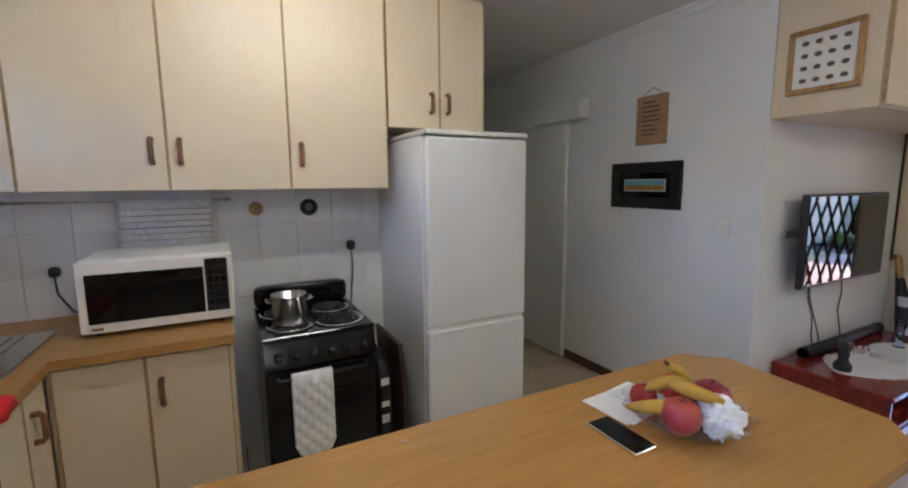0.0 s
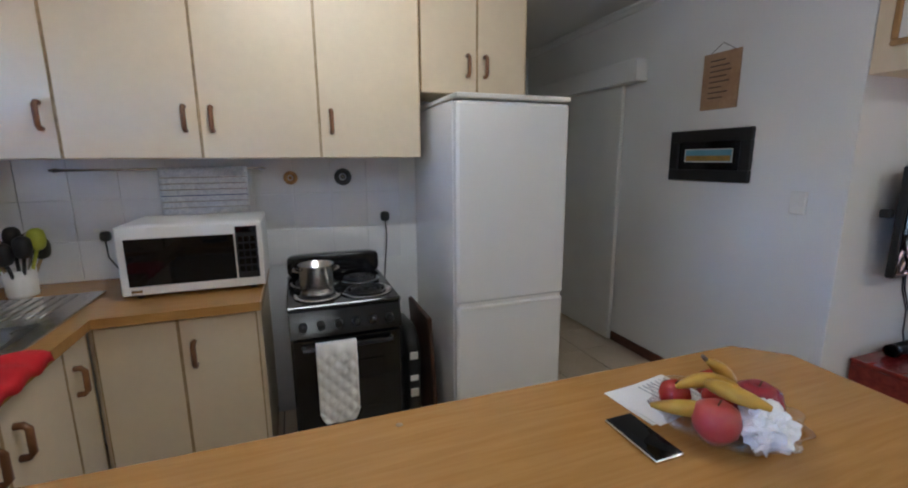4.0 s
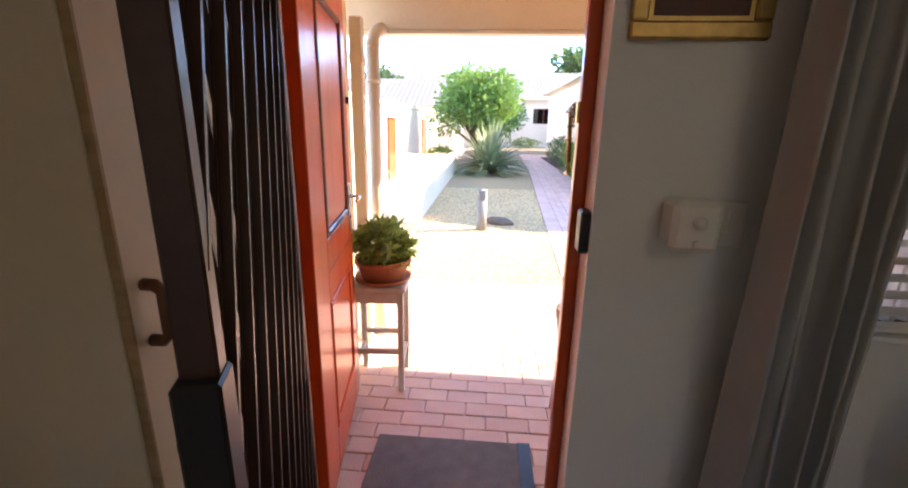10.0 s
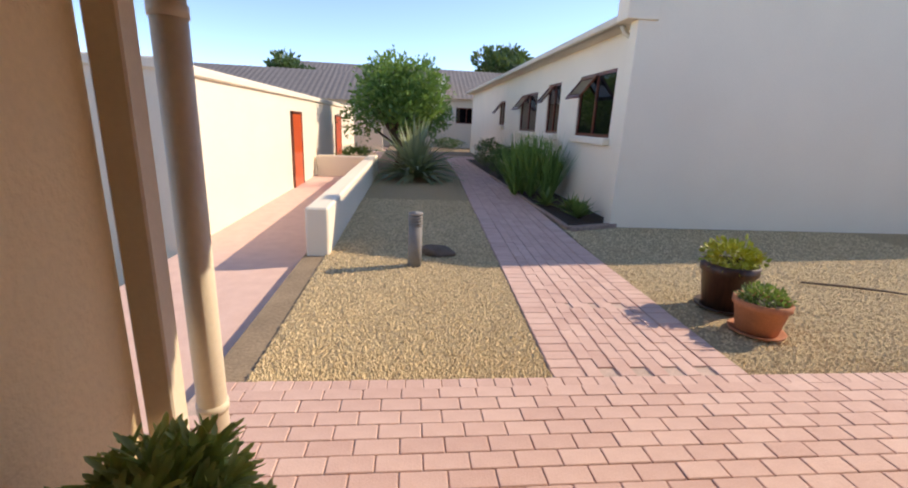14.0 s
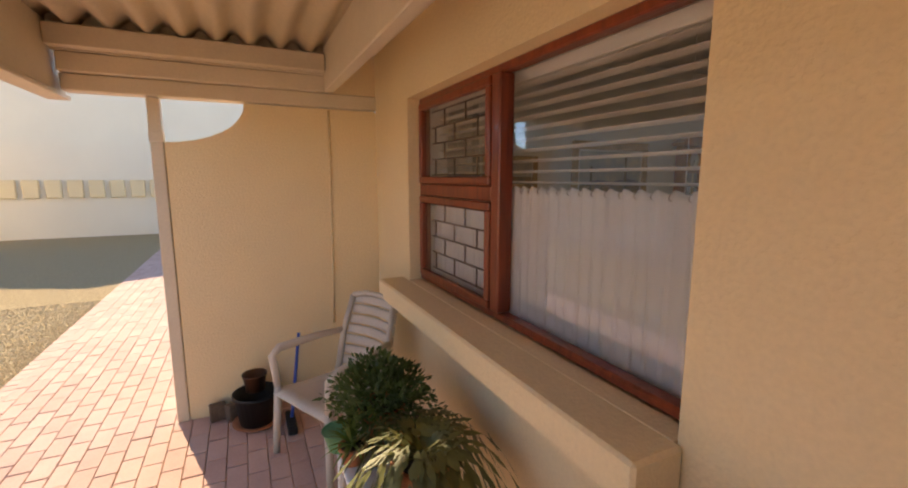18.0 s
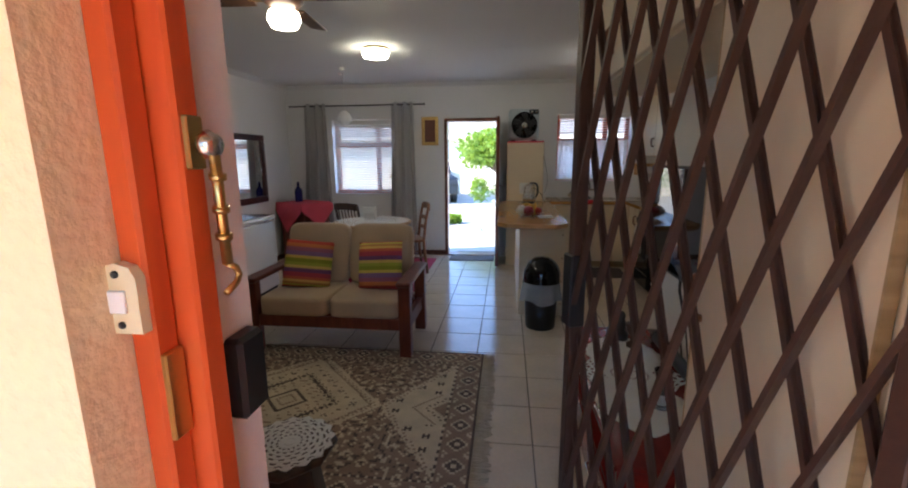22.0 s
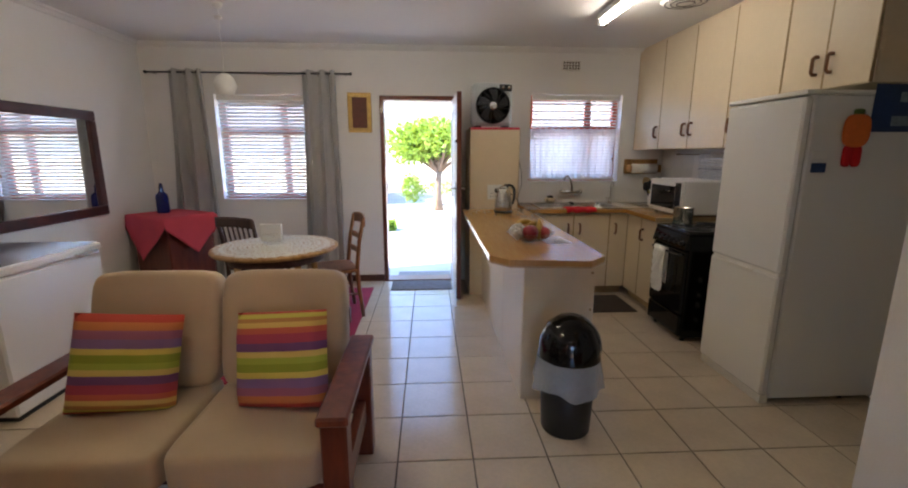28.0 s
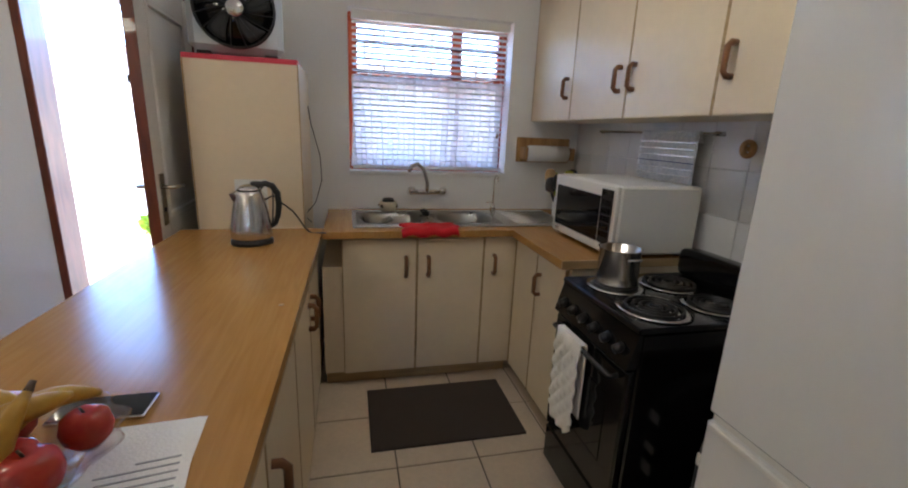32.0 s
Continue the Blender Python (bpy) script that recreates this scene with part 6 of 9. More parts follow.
CHAIRWOOD_DARK = wood("brown_picture_frame_wood", (0.14, 0.05, 0.02), (0.26, 0.10, 0.04), 0.4, along=(4, 4, 4))
GOLDLINE = material("thin_gilt", (0.50, 0.38, 0.16), 0.4, metal=0.6)
for k, (y, z, w, h, fld) in enumerate(((0.29, 1.61, 0.26, 0.30, material("pale_print", (0.62, 0.64, 0.58), 0.5, other=(0.45, 0.52, 0.50), scale=8)), (0.0, 1.60, 0.20, 0.29, material("grey_photo", (0.35, 0.36, 0.36), 0.4, other=(0.10, 0.10, 0.11), scale=12)), (0.29, 1.28, 0.26, 0.30, material("cream_print", (0.62, 0.60, 0.50), 0.5, other=(0.50, 0.47, 0.34), scale=8)), (0.0, 1.27, 0.24, 0.30, material("blue_print_soft", (0.35, 0.40, 0.45), 0.4, other=(0.16, 0.20, 0.25), scale=10)))):
    picture("small_picture", ("pale framed print on the white wall", "grey photograph in a thin gilt frame", "cream framed print on the white wall", "bluish print in a thin gilt frame")[k], pose(EAST, y, z, 0, 0, -90), w, h, 0.016, GOLDLINE, fld, 0.03)
picture("gilt_picture", "brown picture in a gilt frame beside the back door", pose(1.585, SOUTH, 1.665, 0, 0, 180), 0.25, 0.41, 0.035, GILT, material("dark_red_field", (0.13, 0.035, 0.02), 0.5, vary=0.3, scale=20), 0.012, GILT)
picture("gilt_picture", "dark red picture in a gilt frame beside the front door", pose(0.715, NORTH, 1.655, 0, 0, 0), 0.305, 0.405, 0.038, GILT, material("maroon_field", (0.10, 0.022, 0.015), 0.5, vary=0.3, scale=20), 0.012, GILT)
bk = picture("black_framed_landscape", "small bright landscape in a wide black frame", pose(-1.63, PIC_WALL, 1.335, 0, 0, 0), 0.56, 0.31, 0.07, BLACK_PL, material("landscape_strip", (0.16, 0.38, 0.50), 0.5, vary=0.2), 0.05, BLACK)
part("painted_field", S().box(0.125, 0.435, -0.0168, -0.0148, 0.122, 0.155), material("field_ochre", (0.55, 0.28, 0.05), 0.5, other=(0.20, 0.16, 0.04), scale=20), bk)
part("picture_edge", S().box(0.115, 0.445, -0.0142, -0.0128, 0.115, 0.195), LACE, bk)
pp = thing("parchment_plaque", "tan printed plaque hung on a string", "plaque", pose(-1.44, PIC_WALL, 1.76))
part("board", S().box(0, 0.24, -0.012, -0.001, 0, 0.32, 0.004), material("parchment", (0.48, 0.30, 0.17), 0.7, other=(0.32, 0.17, 0.09), scale=9), pp)
part("string", S().tube([(0.04, -0.006, 0.32), (0.12, -0.006, 0.37), (0.20, -0.006, 0.32)], 0.002, 5), BARK, pp)
bars([0.7, 0.9, 1.0, 0.8, 0.95, 0.6, 0.9, 0.7], lambda u, v: Vector((0.05 + u, -0.0125, 0.28 + v)), 0.14, 0.03, 0.008, DARKWOOD, pp)
picture("passage_picture", "brown-framed print on the passage wall", pose(-1.96, 0.172, 1.36, 0, 0, 180), 0.24, 0.30, 0.03, CHAIRWOOD_DARK, material("dim_print", (0.30, 0.20, 0.10), 0.6, other=(0.12, 0.06, 0.03), scale=14), 0.0)
ck2 = picture("fossil_print", "framed print of small shells on the cupboard side", pose(-0.53, PIC_WALL + 0.001, 1.93, 0, 0, 0), 0.30, 0.30, 0.025, OAK, LACE, 0.0)
for r in range(4):
    for c in range(4):
        part("printed_shell", S().soft(0.055 + c * 0.055, 0.085 + c * 0.055, -0.0165, -0.0145, 0.05 + r * 0.058, 0.072 + r * 0.058, 2.5, 4), BARK, ck2)

ck = thing("wall_clock", "wooden pendulum wall clock with glazed case", "clock", pose(EAST, 0.90, 1.295, 0, 0, -90) @ Matrix.Diagonal((0.88, 1.0, 1.04, 1.0)))
CW = wood("clock_walnut", (0.24, 0.075, 0.018), (0.42, 0.155, 0.042), 0.3, along=(8, 8, 1.5), coat=0.3)
part("case", S().box(0.06, 0.36, -0.10, -0.001, 0.06, 0.56, 0.006), CW, ck)
part("crown", S().prism([(0.0, 0.0), (0.42, 0.0), (0.42, 0.03), (0.36, 0.05), (0.30, 0.085), (0.21, 0.10), (0.12, 0.085), (0.06, 0.05), (0.0, 0.03)], 0.0, 0.13, Matrix.Translation((0, -0.001, 0.56)) @ pose(0, 0, 0, 90)), CW, ck, "arched crown")
part("base", S().box(0.02, 0.40, -0.125, -0.001, 0.02, 0.06, 0.012), CW, ck)
part("base_drop", S().box(0.07, 0.35, -0.10, -0.001, 0.0, 0.02, 0.008), CW, ck)
for x in (0.075, 0.345):
    part("column", S().lathe([(0.012, 0.07), (0.016, 0.10), (0.010, 0.3), (0.016, 0.52), (0.012, 0.55)], 12, x=x, y=-0.11), CW, ck)
part("dial", S().cyl((0.21, -0.101, 0.43), (0.21, -0.108, 0.43), 0.085, n=32), BRASS, ck, "brass-rimmed dial")
part("dial_face", S().cyl((0.21, -0.108, 0.43), (0.21, -0.110, 0.43), 0.068, n=32), LACE, ck)
for k in range(12):
    a = k * math.tau / 12
    part("hour_mark", S().box(-0.003, 0.003, -0.1115, -0.1098, 0.05, 0.063, 0, Matrix.Translation((0.21, 0, 0.43)) @ pose(0, 0, 0, 0, math.degrees(a), 0)), BLACK_PL, ck)
for a, ln in ((50, 0.035), (200, 0.055)):
    part("clock_pointer", S().box(-0.002, 0.002, -0.113, -0.1115, 0, ln, 0, Matrix.Translation((0.21, 0, 0.43)) @ pose(0, 0, 0, 0, a, 0)), BLACK_PL, ck)
part("window_glass", S().box(0.12, 0.30, -0.105, -0.101, 0.10, 0.32), SCREEN, ck, "dark glazed pendulum window")
part("pendulum_rod", S().cyl((0.21, -0.107, 0.17), (0.21, -0.107, 0.32), 0.004, n=8), BRASS, ck)
part("pendulum_bob", S().cyl((0.21, -0.106, 0.16), (0.21, -0.112, 0.16), 0.03, n=24), BRASS, ck)

# corner cabinet with pink cloth and blue bottle
cc = thing("corner_cabinet", "low brown cabinet in the dining corner", "cabinet", pose(3.28, -2.14, 0, 0, 0, -30))
part("body", S().box(-0.28, 0.28, -0.22, 0.22, 0.05, 0.83, 0.01), SOFAWOOD, cc)
part("top", S().box(-0.31, 0.31, -0.25, 0.25, 0.831, 0.855, 0.008), SOFAWOOD, cc)
for x in (-0.25, 0.25):
    for y in (-0.19, 0.19):
        part("foot", S().cyl((x, y, 0), (x, y, 0.051), 0.025), SOFAWOOD, cc)
for x0, x1 in ((-0.27, -0.004), (0.004, 0.27)):
    part("door", S().box(x0, x1, -0.236, -0.221, 0.08, 0.80, 0.006), SOFAWOOD, cc)
pc = thing("pink_cloth", "fringed pink cloth draped over the corner cabinet", "cloth", pose(3.28, -2.14, 0.858, 0, 0, -30 + 45))
def drape(u, v):
    a, b = (u - 0.5) * 0.98, (v - 0.5) * 0.98
    x, y = a * math.cos(-0.785) - b * math.sin(-0.785), a * math.sin(-0.785) + b * math.cos(-0.785)
    ox, oy = max(0.0, abs(x) - 0.315), max(0.0, abs(y) - 0.255)
    over = max(ox, oy)
    cx, cy = math.copysign(min(abs(x), 0.32 + 0.12 * ox), x), math.copysign(min(abs(y), 0.26 + 0.12 * oy), y)
    z = 0.003 - over * 0.95 + 0.004 * math.sin(14 * (x + y)) * (over > 0)
    back = pose(0, 0, 0, 0, 0, -45)
    return back @ Vector((cx, cy, z))
part("cloth", S().sheet(36, 36, drape, 0.003), PINK, pc)
bt = thing("blue_bottle", "cobalt blue glass bottle on the corner cabinet", "bottle", pose(3.36, -2.16, 0.864))
COBALT = material("cobalt_glass", (0.010, 0.012, 0.10), 0.06, bump=0.0)
part("bottle", S().lathe([(0.052, 0), (0.058, 0.01), (0.058, 0.15), (0.05, 0.18), (0.022, 0.21), (0.018, 0.25), (0.022, 0.255), (0.02, 0.265)], 8, smooth=False), COBALT, bt)
part("cork", S().cyl((0, 0, 0.265), (0, 0, 0.29), 0.014), COBALT, bt)

# dining table and chairs
dt = thing("dining_table", "round oak dining table on splayed legs", "table", pose(1.93, -1.12, 0))
part("tabletop", S().lathe([(0.46, 0.705), (0.47, 0.715), (0.47, 0.728), (0.46, 0.735)], 48), OAK, dt)
part("apron", S().lathe([(0.36, 0.63), (0.36, 0.704), (0.34, 0.704), (0.34, 0.63)], 32), DARKWOOD, dt)
for k in range(4):
    a = math.tau * (k + 0.5) / 4
    part("leg", S().tube([(0.30 * math.cos(a), 0.30 * math.sin(a), 0.70), (0.33 * math.cos(a), 0.33 * math.sin(a), 0.4), (0.38 * math.cos(a), 0.38 * math.sin(a), 0.008)], [0.026, 0.024, 0.016], 10), OAK, dt)
doily("table_mat", "round white lace mat on the dining table", pose(1.93, -1.12, 0.7355), 0.43, 40, 1.0, 13)
nh = thing("napkin_holder", "glass napkin holder with white napkins", "holder", pose(1.97, -1.15, 0.741))
part("holder", S().box(-0.06, 0.06, -0.03, 0.03, 0, 0.02, 0.004).box(-0.06, 0.06, 0.024, 0.03, 0.02, 0.09).box(-0.06, 0.06, -0.03, -0.024, 0.02, 0.09), CLEAR, nh)
part("napkins", S().box(-0.08, 0.08, -0.02, 0.02, 0.021, 0.16, 0.004), LACE, nh)


def slat_chair(at, label, mat, spindles=False):
    ob = thing("dining_chair", label, "chair", at, "dining chairs")
    part("seat", S().soft(-0.21, 0.21, -0.21, 0.20, 0.42, 0.455, 8, 7), mat, ob)
    for sx in (-0.18, 0.18):
        part("front_leg", S().tube([(sx, -0.17, 0.43), (sx * 1.02, -0.18, 0.2), (sx * 1.03, -0.185, 0.0)], [0.02, 0.019, 0.014], 10), mat, ob)
        part("back_post", S().tube([(sx, 0.22, 0.0), (sx, 0.19, 0.25), (sx, 0.18, 0.45), (sx, 0.21, 0.70), (sx * 1.03, 0.25, 0.89)], [0.016, 0.019, 0.02, 0.018, 0.016], 10), mat, ob)
        part("side_stretcher", S().cyl((sx, -0.178, 0.22), (sx, 0.195, 0.22), 0.010), mat, ob)
    part("front_stretcher", S().cyl((-0.18, -0.178, 0.28), (0.18, -0.178, 0.28), 0.010), mat, ob)
    part("top_rail", S().sheet(12, 4, lambda u, v: Vector((-0.19 + 0.38 * u, 0.245 + 0.02 * math.sin(u * math.pi), 0.82 + 0.085 * v + 0.012 * math.sin(u * math.pi))), 0.018), mat, ob)
    if spindles:
        for k in range(6):
            x = -0.13 + 0.052 * k
            part("spindle", S().tube([(x, 0.19, 0.45), (x, 0.215, 0.65), (x, 0.25, 0.83)], 0.008, 8), mat, ob)
    else:
        for z in (0.56, 0.69):
            part("cross_rail", S().sheet(10, 3, lambda u, v, z=z: Vector((-0.175 + 0.35 * u, 0.19 + 0.12 * (z - 0.5) + 0.018 * math.sin(u * math.pi), z + 0.05 * v)), 0.014), mat, ob)
    return ob


CHAIRWOOD = wood("chair_brown_wood", (0.16, 0.055, 0.02), (0.32, 0.13, 0.05), 0.35, along=(8, 8, 1.5), coat=0.2)
slat_chair(pose(1.60, -1.56, 0, 0, 0, 112), "reddish-brown ladder-back dining chair beside the round table", CHAIRWOOD)
slat_chair(pose(2.30, -1.70, 0, 0, 0, -20), "dark spindle-back dining chair behind the round table", DARKWOOD, True)
prg = thing("pink_rug", "plain deep pink rug under the dining table", "rug", pose(0, 0, 0.001))
part("rug", S().box(1.34, 2.9, -2.32, -0.30, 0, 0.008, 0.003), material("pink_rug_wool", (0.40, 0.03, 0.075), 0.95, vary=0.25, scale=6, fine=150, bump=0.5, relief=0.004), prg)

# kilim rug woven in steps
rg = thing("kilim_rug", "brown and cream patterned kilim with fringed ends", "rug", pose(0.47, 0.88, 0.001))
RC = material("rug_cream_wool", (0.62, 0.51, 0.36), 0.95, vary=0.25, scale=9, fine=260, bump=0.5, relief=0.003)
RB = material("rug_brown_wool", (0.30, 0.21, 0.15), 0.95, vary=0.35, scale=9, fine=260, bump=0.5, relief=0.003)
RD = material("rug_dark_wool", (0.12, 0.085, 0.068), 0.95, vary=0.35, scale=9, fine=260, bump=0.5, relief=0.003)
CELL, NX, NY = 0.014, 170, 111
def weave(i, j):
    """Colour of one knot: 0 cream, 1 brown, 2 dark."""
    a, b = min(i, NX - 1 - i), min(j, NY - 1 - j)
    e = min(a, b)
    if e < 1:
        return 2
    if e < 11:
        k = (j if a <= b else i) % 12
        d = abs(k - 5.5) + abs(e - 5.5)
        if d > 8.4:
            return 0 if (i + j) % 3 else 1
        return 0 if 3.1 < d < 4.4 or d < 1.3 else (2 if d < 3.1 else 1)
    if e < 13:
        return 1 if e < 12 else ((i + j) % 3 > 0) * 2 if a > b else 2 * ((j // 2) % 2)
    u, v = abs(i - (NX - 1) / 2) * CELL, abs(j - (NY - 1) / 2) * CELL
    p, along = u + 0.96 * v, int((u - v + 2) / CELL)
    if p < 0.61 and v < 0.54:
        if 0.105 < p < 0.135 or 0.305 < p < 0.325:
            return 2
        if 0.28 < p < 0.305 or 0.325 < p < 0.352:
            return 2 * (along % 3 == 0)
        if 0.535 < p < 0.55:
            return 1
        if 0.55 < p < 0.58:
            return along % 3 == 0
        if 0.045 < p < 0.065:
            return along % 2
        if 0.185 < p < 0.205 or 0.235 < p < 0.255:
            return 1 if along % 6 < 2 else 0
        if 0.40 < p < 0.475:
            q, r = along % 9, int((p - 0.40) / CELL)
            return 2 if (q < 3 and r == 1) or (q == 2 and r in (2, 3)) else (1 if q == 6 and r > 2 else 0)
        return 0
    w = (u - 0.60) * 1.42 - v
    if w > 0:
        along = int((u + v) / CELL)
        if w < 0.055:
            return 1 if 0.02 < w and along % 3 == 0 else 0
        if u > 0.80 and v < 0.16:
            d = (0.96 - u) * 1.0 + v
            return 1 if 0.145 < d < 0.165 or d < 0.03 else (2 if 0.06 < d < 0.085 and along % 3 == 0 else 0)
        q, r = i % 8, (j + 4 * ((i // 8) % 2)) % 8
        return 2 if (q in (1, 3) and r in (1, 2, 3)) or (q == 2 and r == 2) else 0
    q, r = i % 7 - 3, (j + 3 * ((i // 7) % 2)) % 7 - 3
    d = abs(q) + abs(r)
    fleck = noise.noise((i * 0.45, j * 0.45, 7.0))
    if d == 2 or fleck > 0.34:
        return 0 if fleck > -0.12 else 1
    return 2 if d < 1 or fleck < -0.25 else 1
vs = [(CELL * i, CELL * j, 0.007) for i in range(NX + 1) for j in range(NY + 1)]
fs, mi_ = [], []
for i in range(NX):
    for j in range(NY):
        a = i * (NY + 1) + j
        fs.append((a, a + NY + 1, a + NY + 2, a + 1))
        mi_.append(int(weave(i, j)))
me = S().add(vs, fs).mesh("woven_face")
for q in (RC, RB, RD):
    me.materials.append(q)
me.polygons.foreach_set("material_index", mi_)
part("woven_face", me, None, rg, "woven medallion pattern")
part("backing", S().box(0, CELL * NX, 0, CELL * NY, 0, 0.0065), RB, rg)
fr_ = S()
for k in range(0, 2 * NY):
    y = CELL * k / 2 + random.uniform(-0.004, 0.004)
    for x, d in ((0.0, -1), (CELL * NX, 1)):
        fr_.tube([(x, y, 0.004), (x + d * 0.035, y + random.uniform(-0.01, 0.01), 0.005), (x + d * random.uniform(0.06, 0.10), y + random.uniform(-0.02, 0.02), 0.003)], 0.0028, 4)
part("fringe", fr_, RC, rg, "knotted cream fringe")

# ---- lamps on the ceiling ----
cl = thing("ceiling_lamp", "round frosted ceiling lamp above the dining end", "lamp", pose(1.63, -0.50, CEIL))
part("rim", S().lathe([(0.13, -0.002), (0.135, -0.02), (0.12, -0.025)], 28), BRASS, cl)
part("bowl", S().lathe([(0.128, -0.02), (0.135, -0.05), (0.12, -0.085), (0.06, -0.10), (0.0, -0.103)], 28), LAMP_ON, cl, "lit frosted glass bowl")
cf = thing("ceiling_fan", "ceiling fan with dark blades and a lit globe", "fan", pose(1.63, 1.37, CEIL))
part("canopy", S().lathe([(0.07, -0.001), (0.07, -0.03), (0.02, -0.05)], 20), DARKWOOD, cf)
part("rod", S().cyl((0, 0, -0.05), (0, 0, -0.10), 0.014), DARKWOOD, cf)
part("motor", S().lathe([(0.05, -0.10), (0.11, -0.12), (0.12, -0.17), (0.08, -0.20), (0.05, -0.21)], 24), DARKWOOD, cf)
part("globe", S().lathe([(0.05, -0.21), (0.085, -0.23), (0.095, -0.27), (0.075, -0.31), (0.0, -0.33)], 24), LAMP_ON, cf, "lit opal glass globe")
for k in range(4):
    m = pose(0, 0, -0.16, 0, 0, 90 * k + 4)
    part("blade_iron", S().box(0.10, 0.20, -0.02, 0.02, -0.004, 0.004, 0.002, m), BRASS, cf)
    part("blade", S().box(0.18, 0.60, -0.06, 0.06, -0.004, 0.004, 0.003, m @ pose(0, 0, 0, 10)), DARKWOOD, cf)
ft2 = thing("fluorescent_lamp", "lit fluorescent tube fitting on the kitchen ceiling", "lamp", pose(-0.69, -1.03, CEIL))
part("housing", S().box(-0.05, 0.05, -0.43, 0.43, -0.045, -0.001, 0.008), WHITE_PL, ft2)
for y in (-0.42, 0.40):
    part("end_cap", S().box(-0.04, 0.04, y, y + 0.02, -0.09, -0.02, 0.004), BLACK_PL, ft2)
part("tube", S().cyl((0, -0.40, -0.068), (0, 0.40, -0.068), 0.018), TUBE_ON, ft2, "lit tube")
cv = thing("ceiling_vent", "round white ceiling vent above the kitchen", "vent", pose(-1.15, -1.05, CEIL))
part("ring", S().lathe([(0.17, -0.001), (0.17, -0.012), (0.13, -0.03), (0.05, -0.035), (0, -0.035)], 28), WHITE_PL, cv)
for r in (0.06, 0.10, 0.14):
    part("slot", S().tube([(r * math.cos(a * math.tau / 24), r * math.sin(a * math.tau / 24), -0.034 + 0.1 * (r - 0.06)) for a in range(24)], 0.005, 5, True), BLACK_PL, cv)
pn = thing("glass_pendant", "small opal white globe pendant above the table", "lamp", pose(2.30, -1.35, CEIL))
part("ceiling_rose", S().lathe([(0.035, -0.001), (0.03, -0.03), (0.008, -0.04)], 16), WHITE_PL, pn)
part("cord", S().cyl((0, 0, -0.04), (0, 0, -0.50), 0.0025, n=6), WHITE_PL, pn)
part("globe", S().lathe([(0.02, -0.50), (0.06, -0.53), (0.085, -0.59), (0.06, -0.655), (0.0, -0.672)], 20), sheer("opal_glass", (0.85, 0.84, 0.82), 0.5), pn)
sm = thing("smoke_detector", "small round white detector on the ceiling", "detector", pose(2.45, -1.69, CEIL))
part("dome", S().lathe([(0.03, -0.001), (0.03, -0.02), (0.015, -0.03), (0, -0.03)], 16), WHITE_PL, sm)
av = thing("air_brick", "white clay air brick high on the kitchen wall", "vent", pose(-0.92, SOUTH, 2.32))
part("frame", S().box(0, 0.21, 0.0005, 0.008, 0, 0.105, 0.003), WHITE_PL, av)
for r in range(3):
    for c in range(6):
        part("hole", S().box(0.016 + c * 0.031, 0.036 + c * 0.031, 0.008, 0.0095, 0.014 + r * 0.029, 0.034 + r * 0.029), GROUT, av)


# ---- curtains, blinds ----
def curtain(at, w0, w1, z0, z1, label, folds=6, deep=0.045, mat=None, name="curtain", tie=None, group="", wander=0.05, eye=0.024):
    """Cloth hung in upright folds: w0 wide at the top, w1 at the bottom."""
    ob = thing(name, label, "curtain", at, group)
    def f(u, v):
        w = w0 + (w1 - w0) * v
        if tie:
            w *= 1 - tie * math.exp(-((v - 0.55) / 0.18) ** 2)
        ph = (u + wander * math.sin(5 * u + 2.2 * v)) * folds * math.tau
        return Vector(((u - 0.5) * w + 0.010 * math.sin(2 * ph) * v, deep * (math.sin(ph) + 0.25 * math.sin(2.3 * ph + 3 * v)) * (0.55 + 0.45 * v), z1 + (z0 - z1) * v + 0.006 * math.sin(ph)))
    part("cloth", S().sheet(folds * 20, 18, f, 0.003), mat or CURTAIN, ob)
    if eye:
        for k in range(folds):
            x = ((k + 0.5) / folds - 0.5) * w0
            part("eyelet", S().tube([(x, eye * math.cos(a * math.tau / 12), z1 - 1.45 * eye + eye * math.sin(a * math.tau / 12)) for a in range(12)], eye / 6, 5, True), STEEL, ob)
    return ob


def rod(x0, x1, y, z, label, ends=0.0):
    ob = thing("curtain_rod", label, "rod", pose(0, y, z))
    part("bar", S().cyl((x0, 0, 0), (x1, 0, 0), 0.009), BLACK_PL, ob)
    for x in (x0, x1):
        part("finial", S().lathe([(0.009, -0.012), (0.018, 0.0), (0.01, 0.014)], 12, Matrix.Translation((x, 0, 0)) @ pose(0, 0, 0, 0, 90, 0)), BLACK_PL, ob)
    wall = SOUTH - y if y < 0 else NORTH - y
    for x in (x0 + 0.06, x1 - 0.06):
        part("bracket", S().cyl((x, wall, 0), (x, 0, 0), 0.007), BLACK_PL, ob)


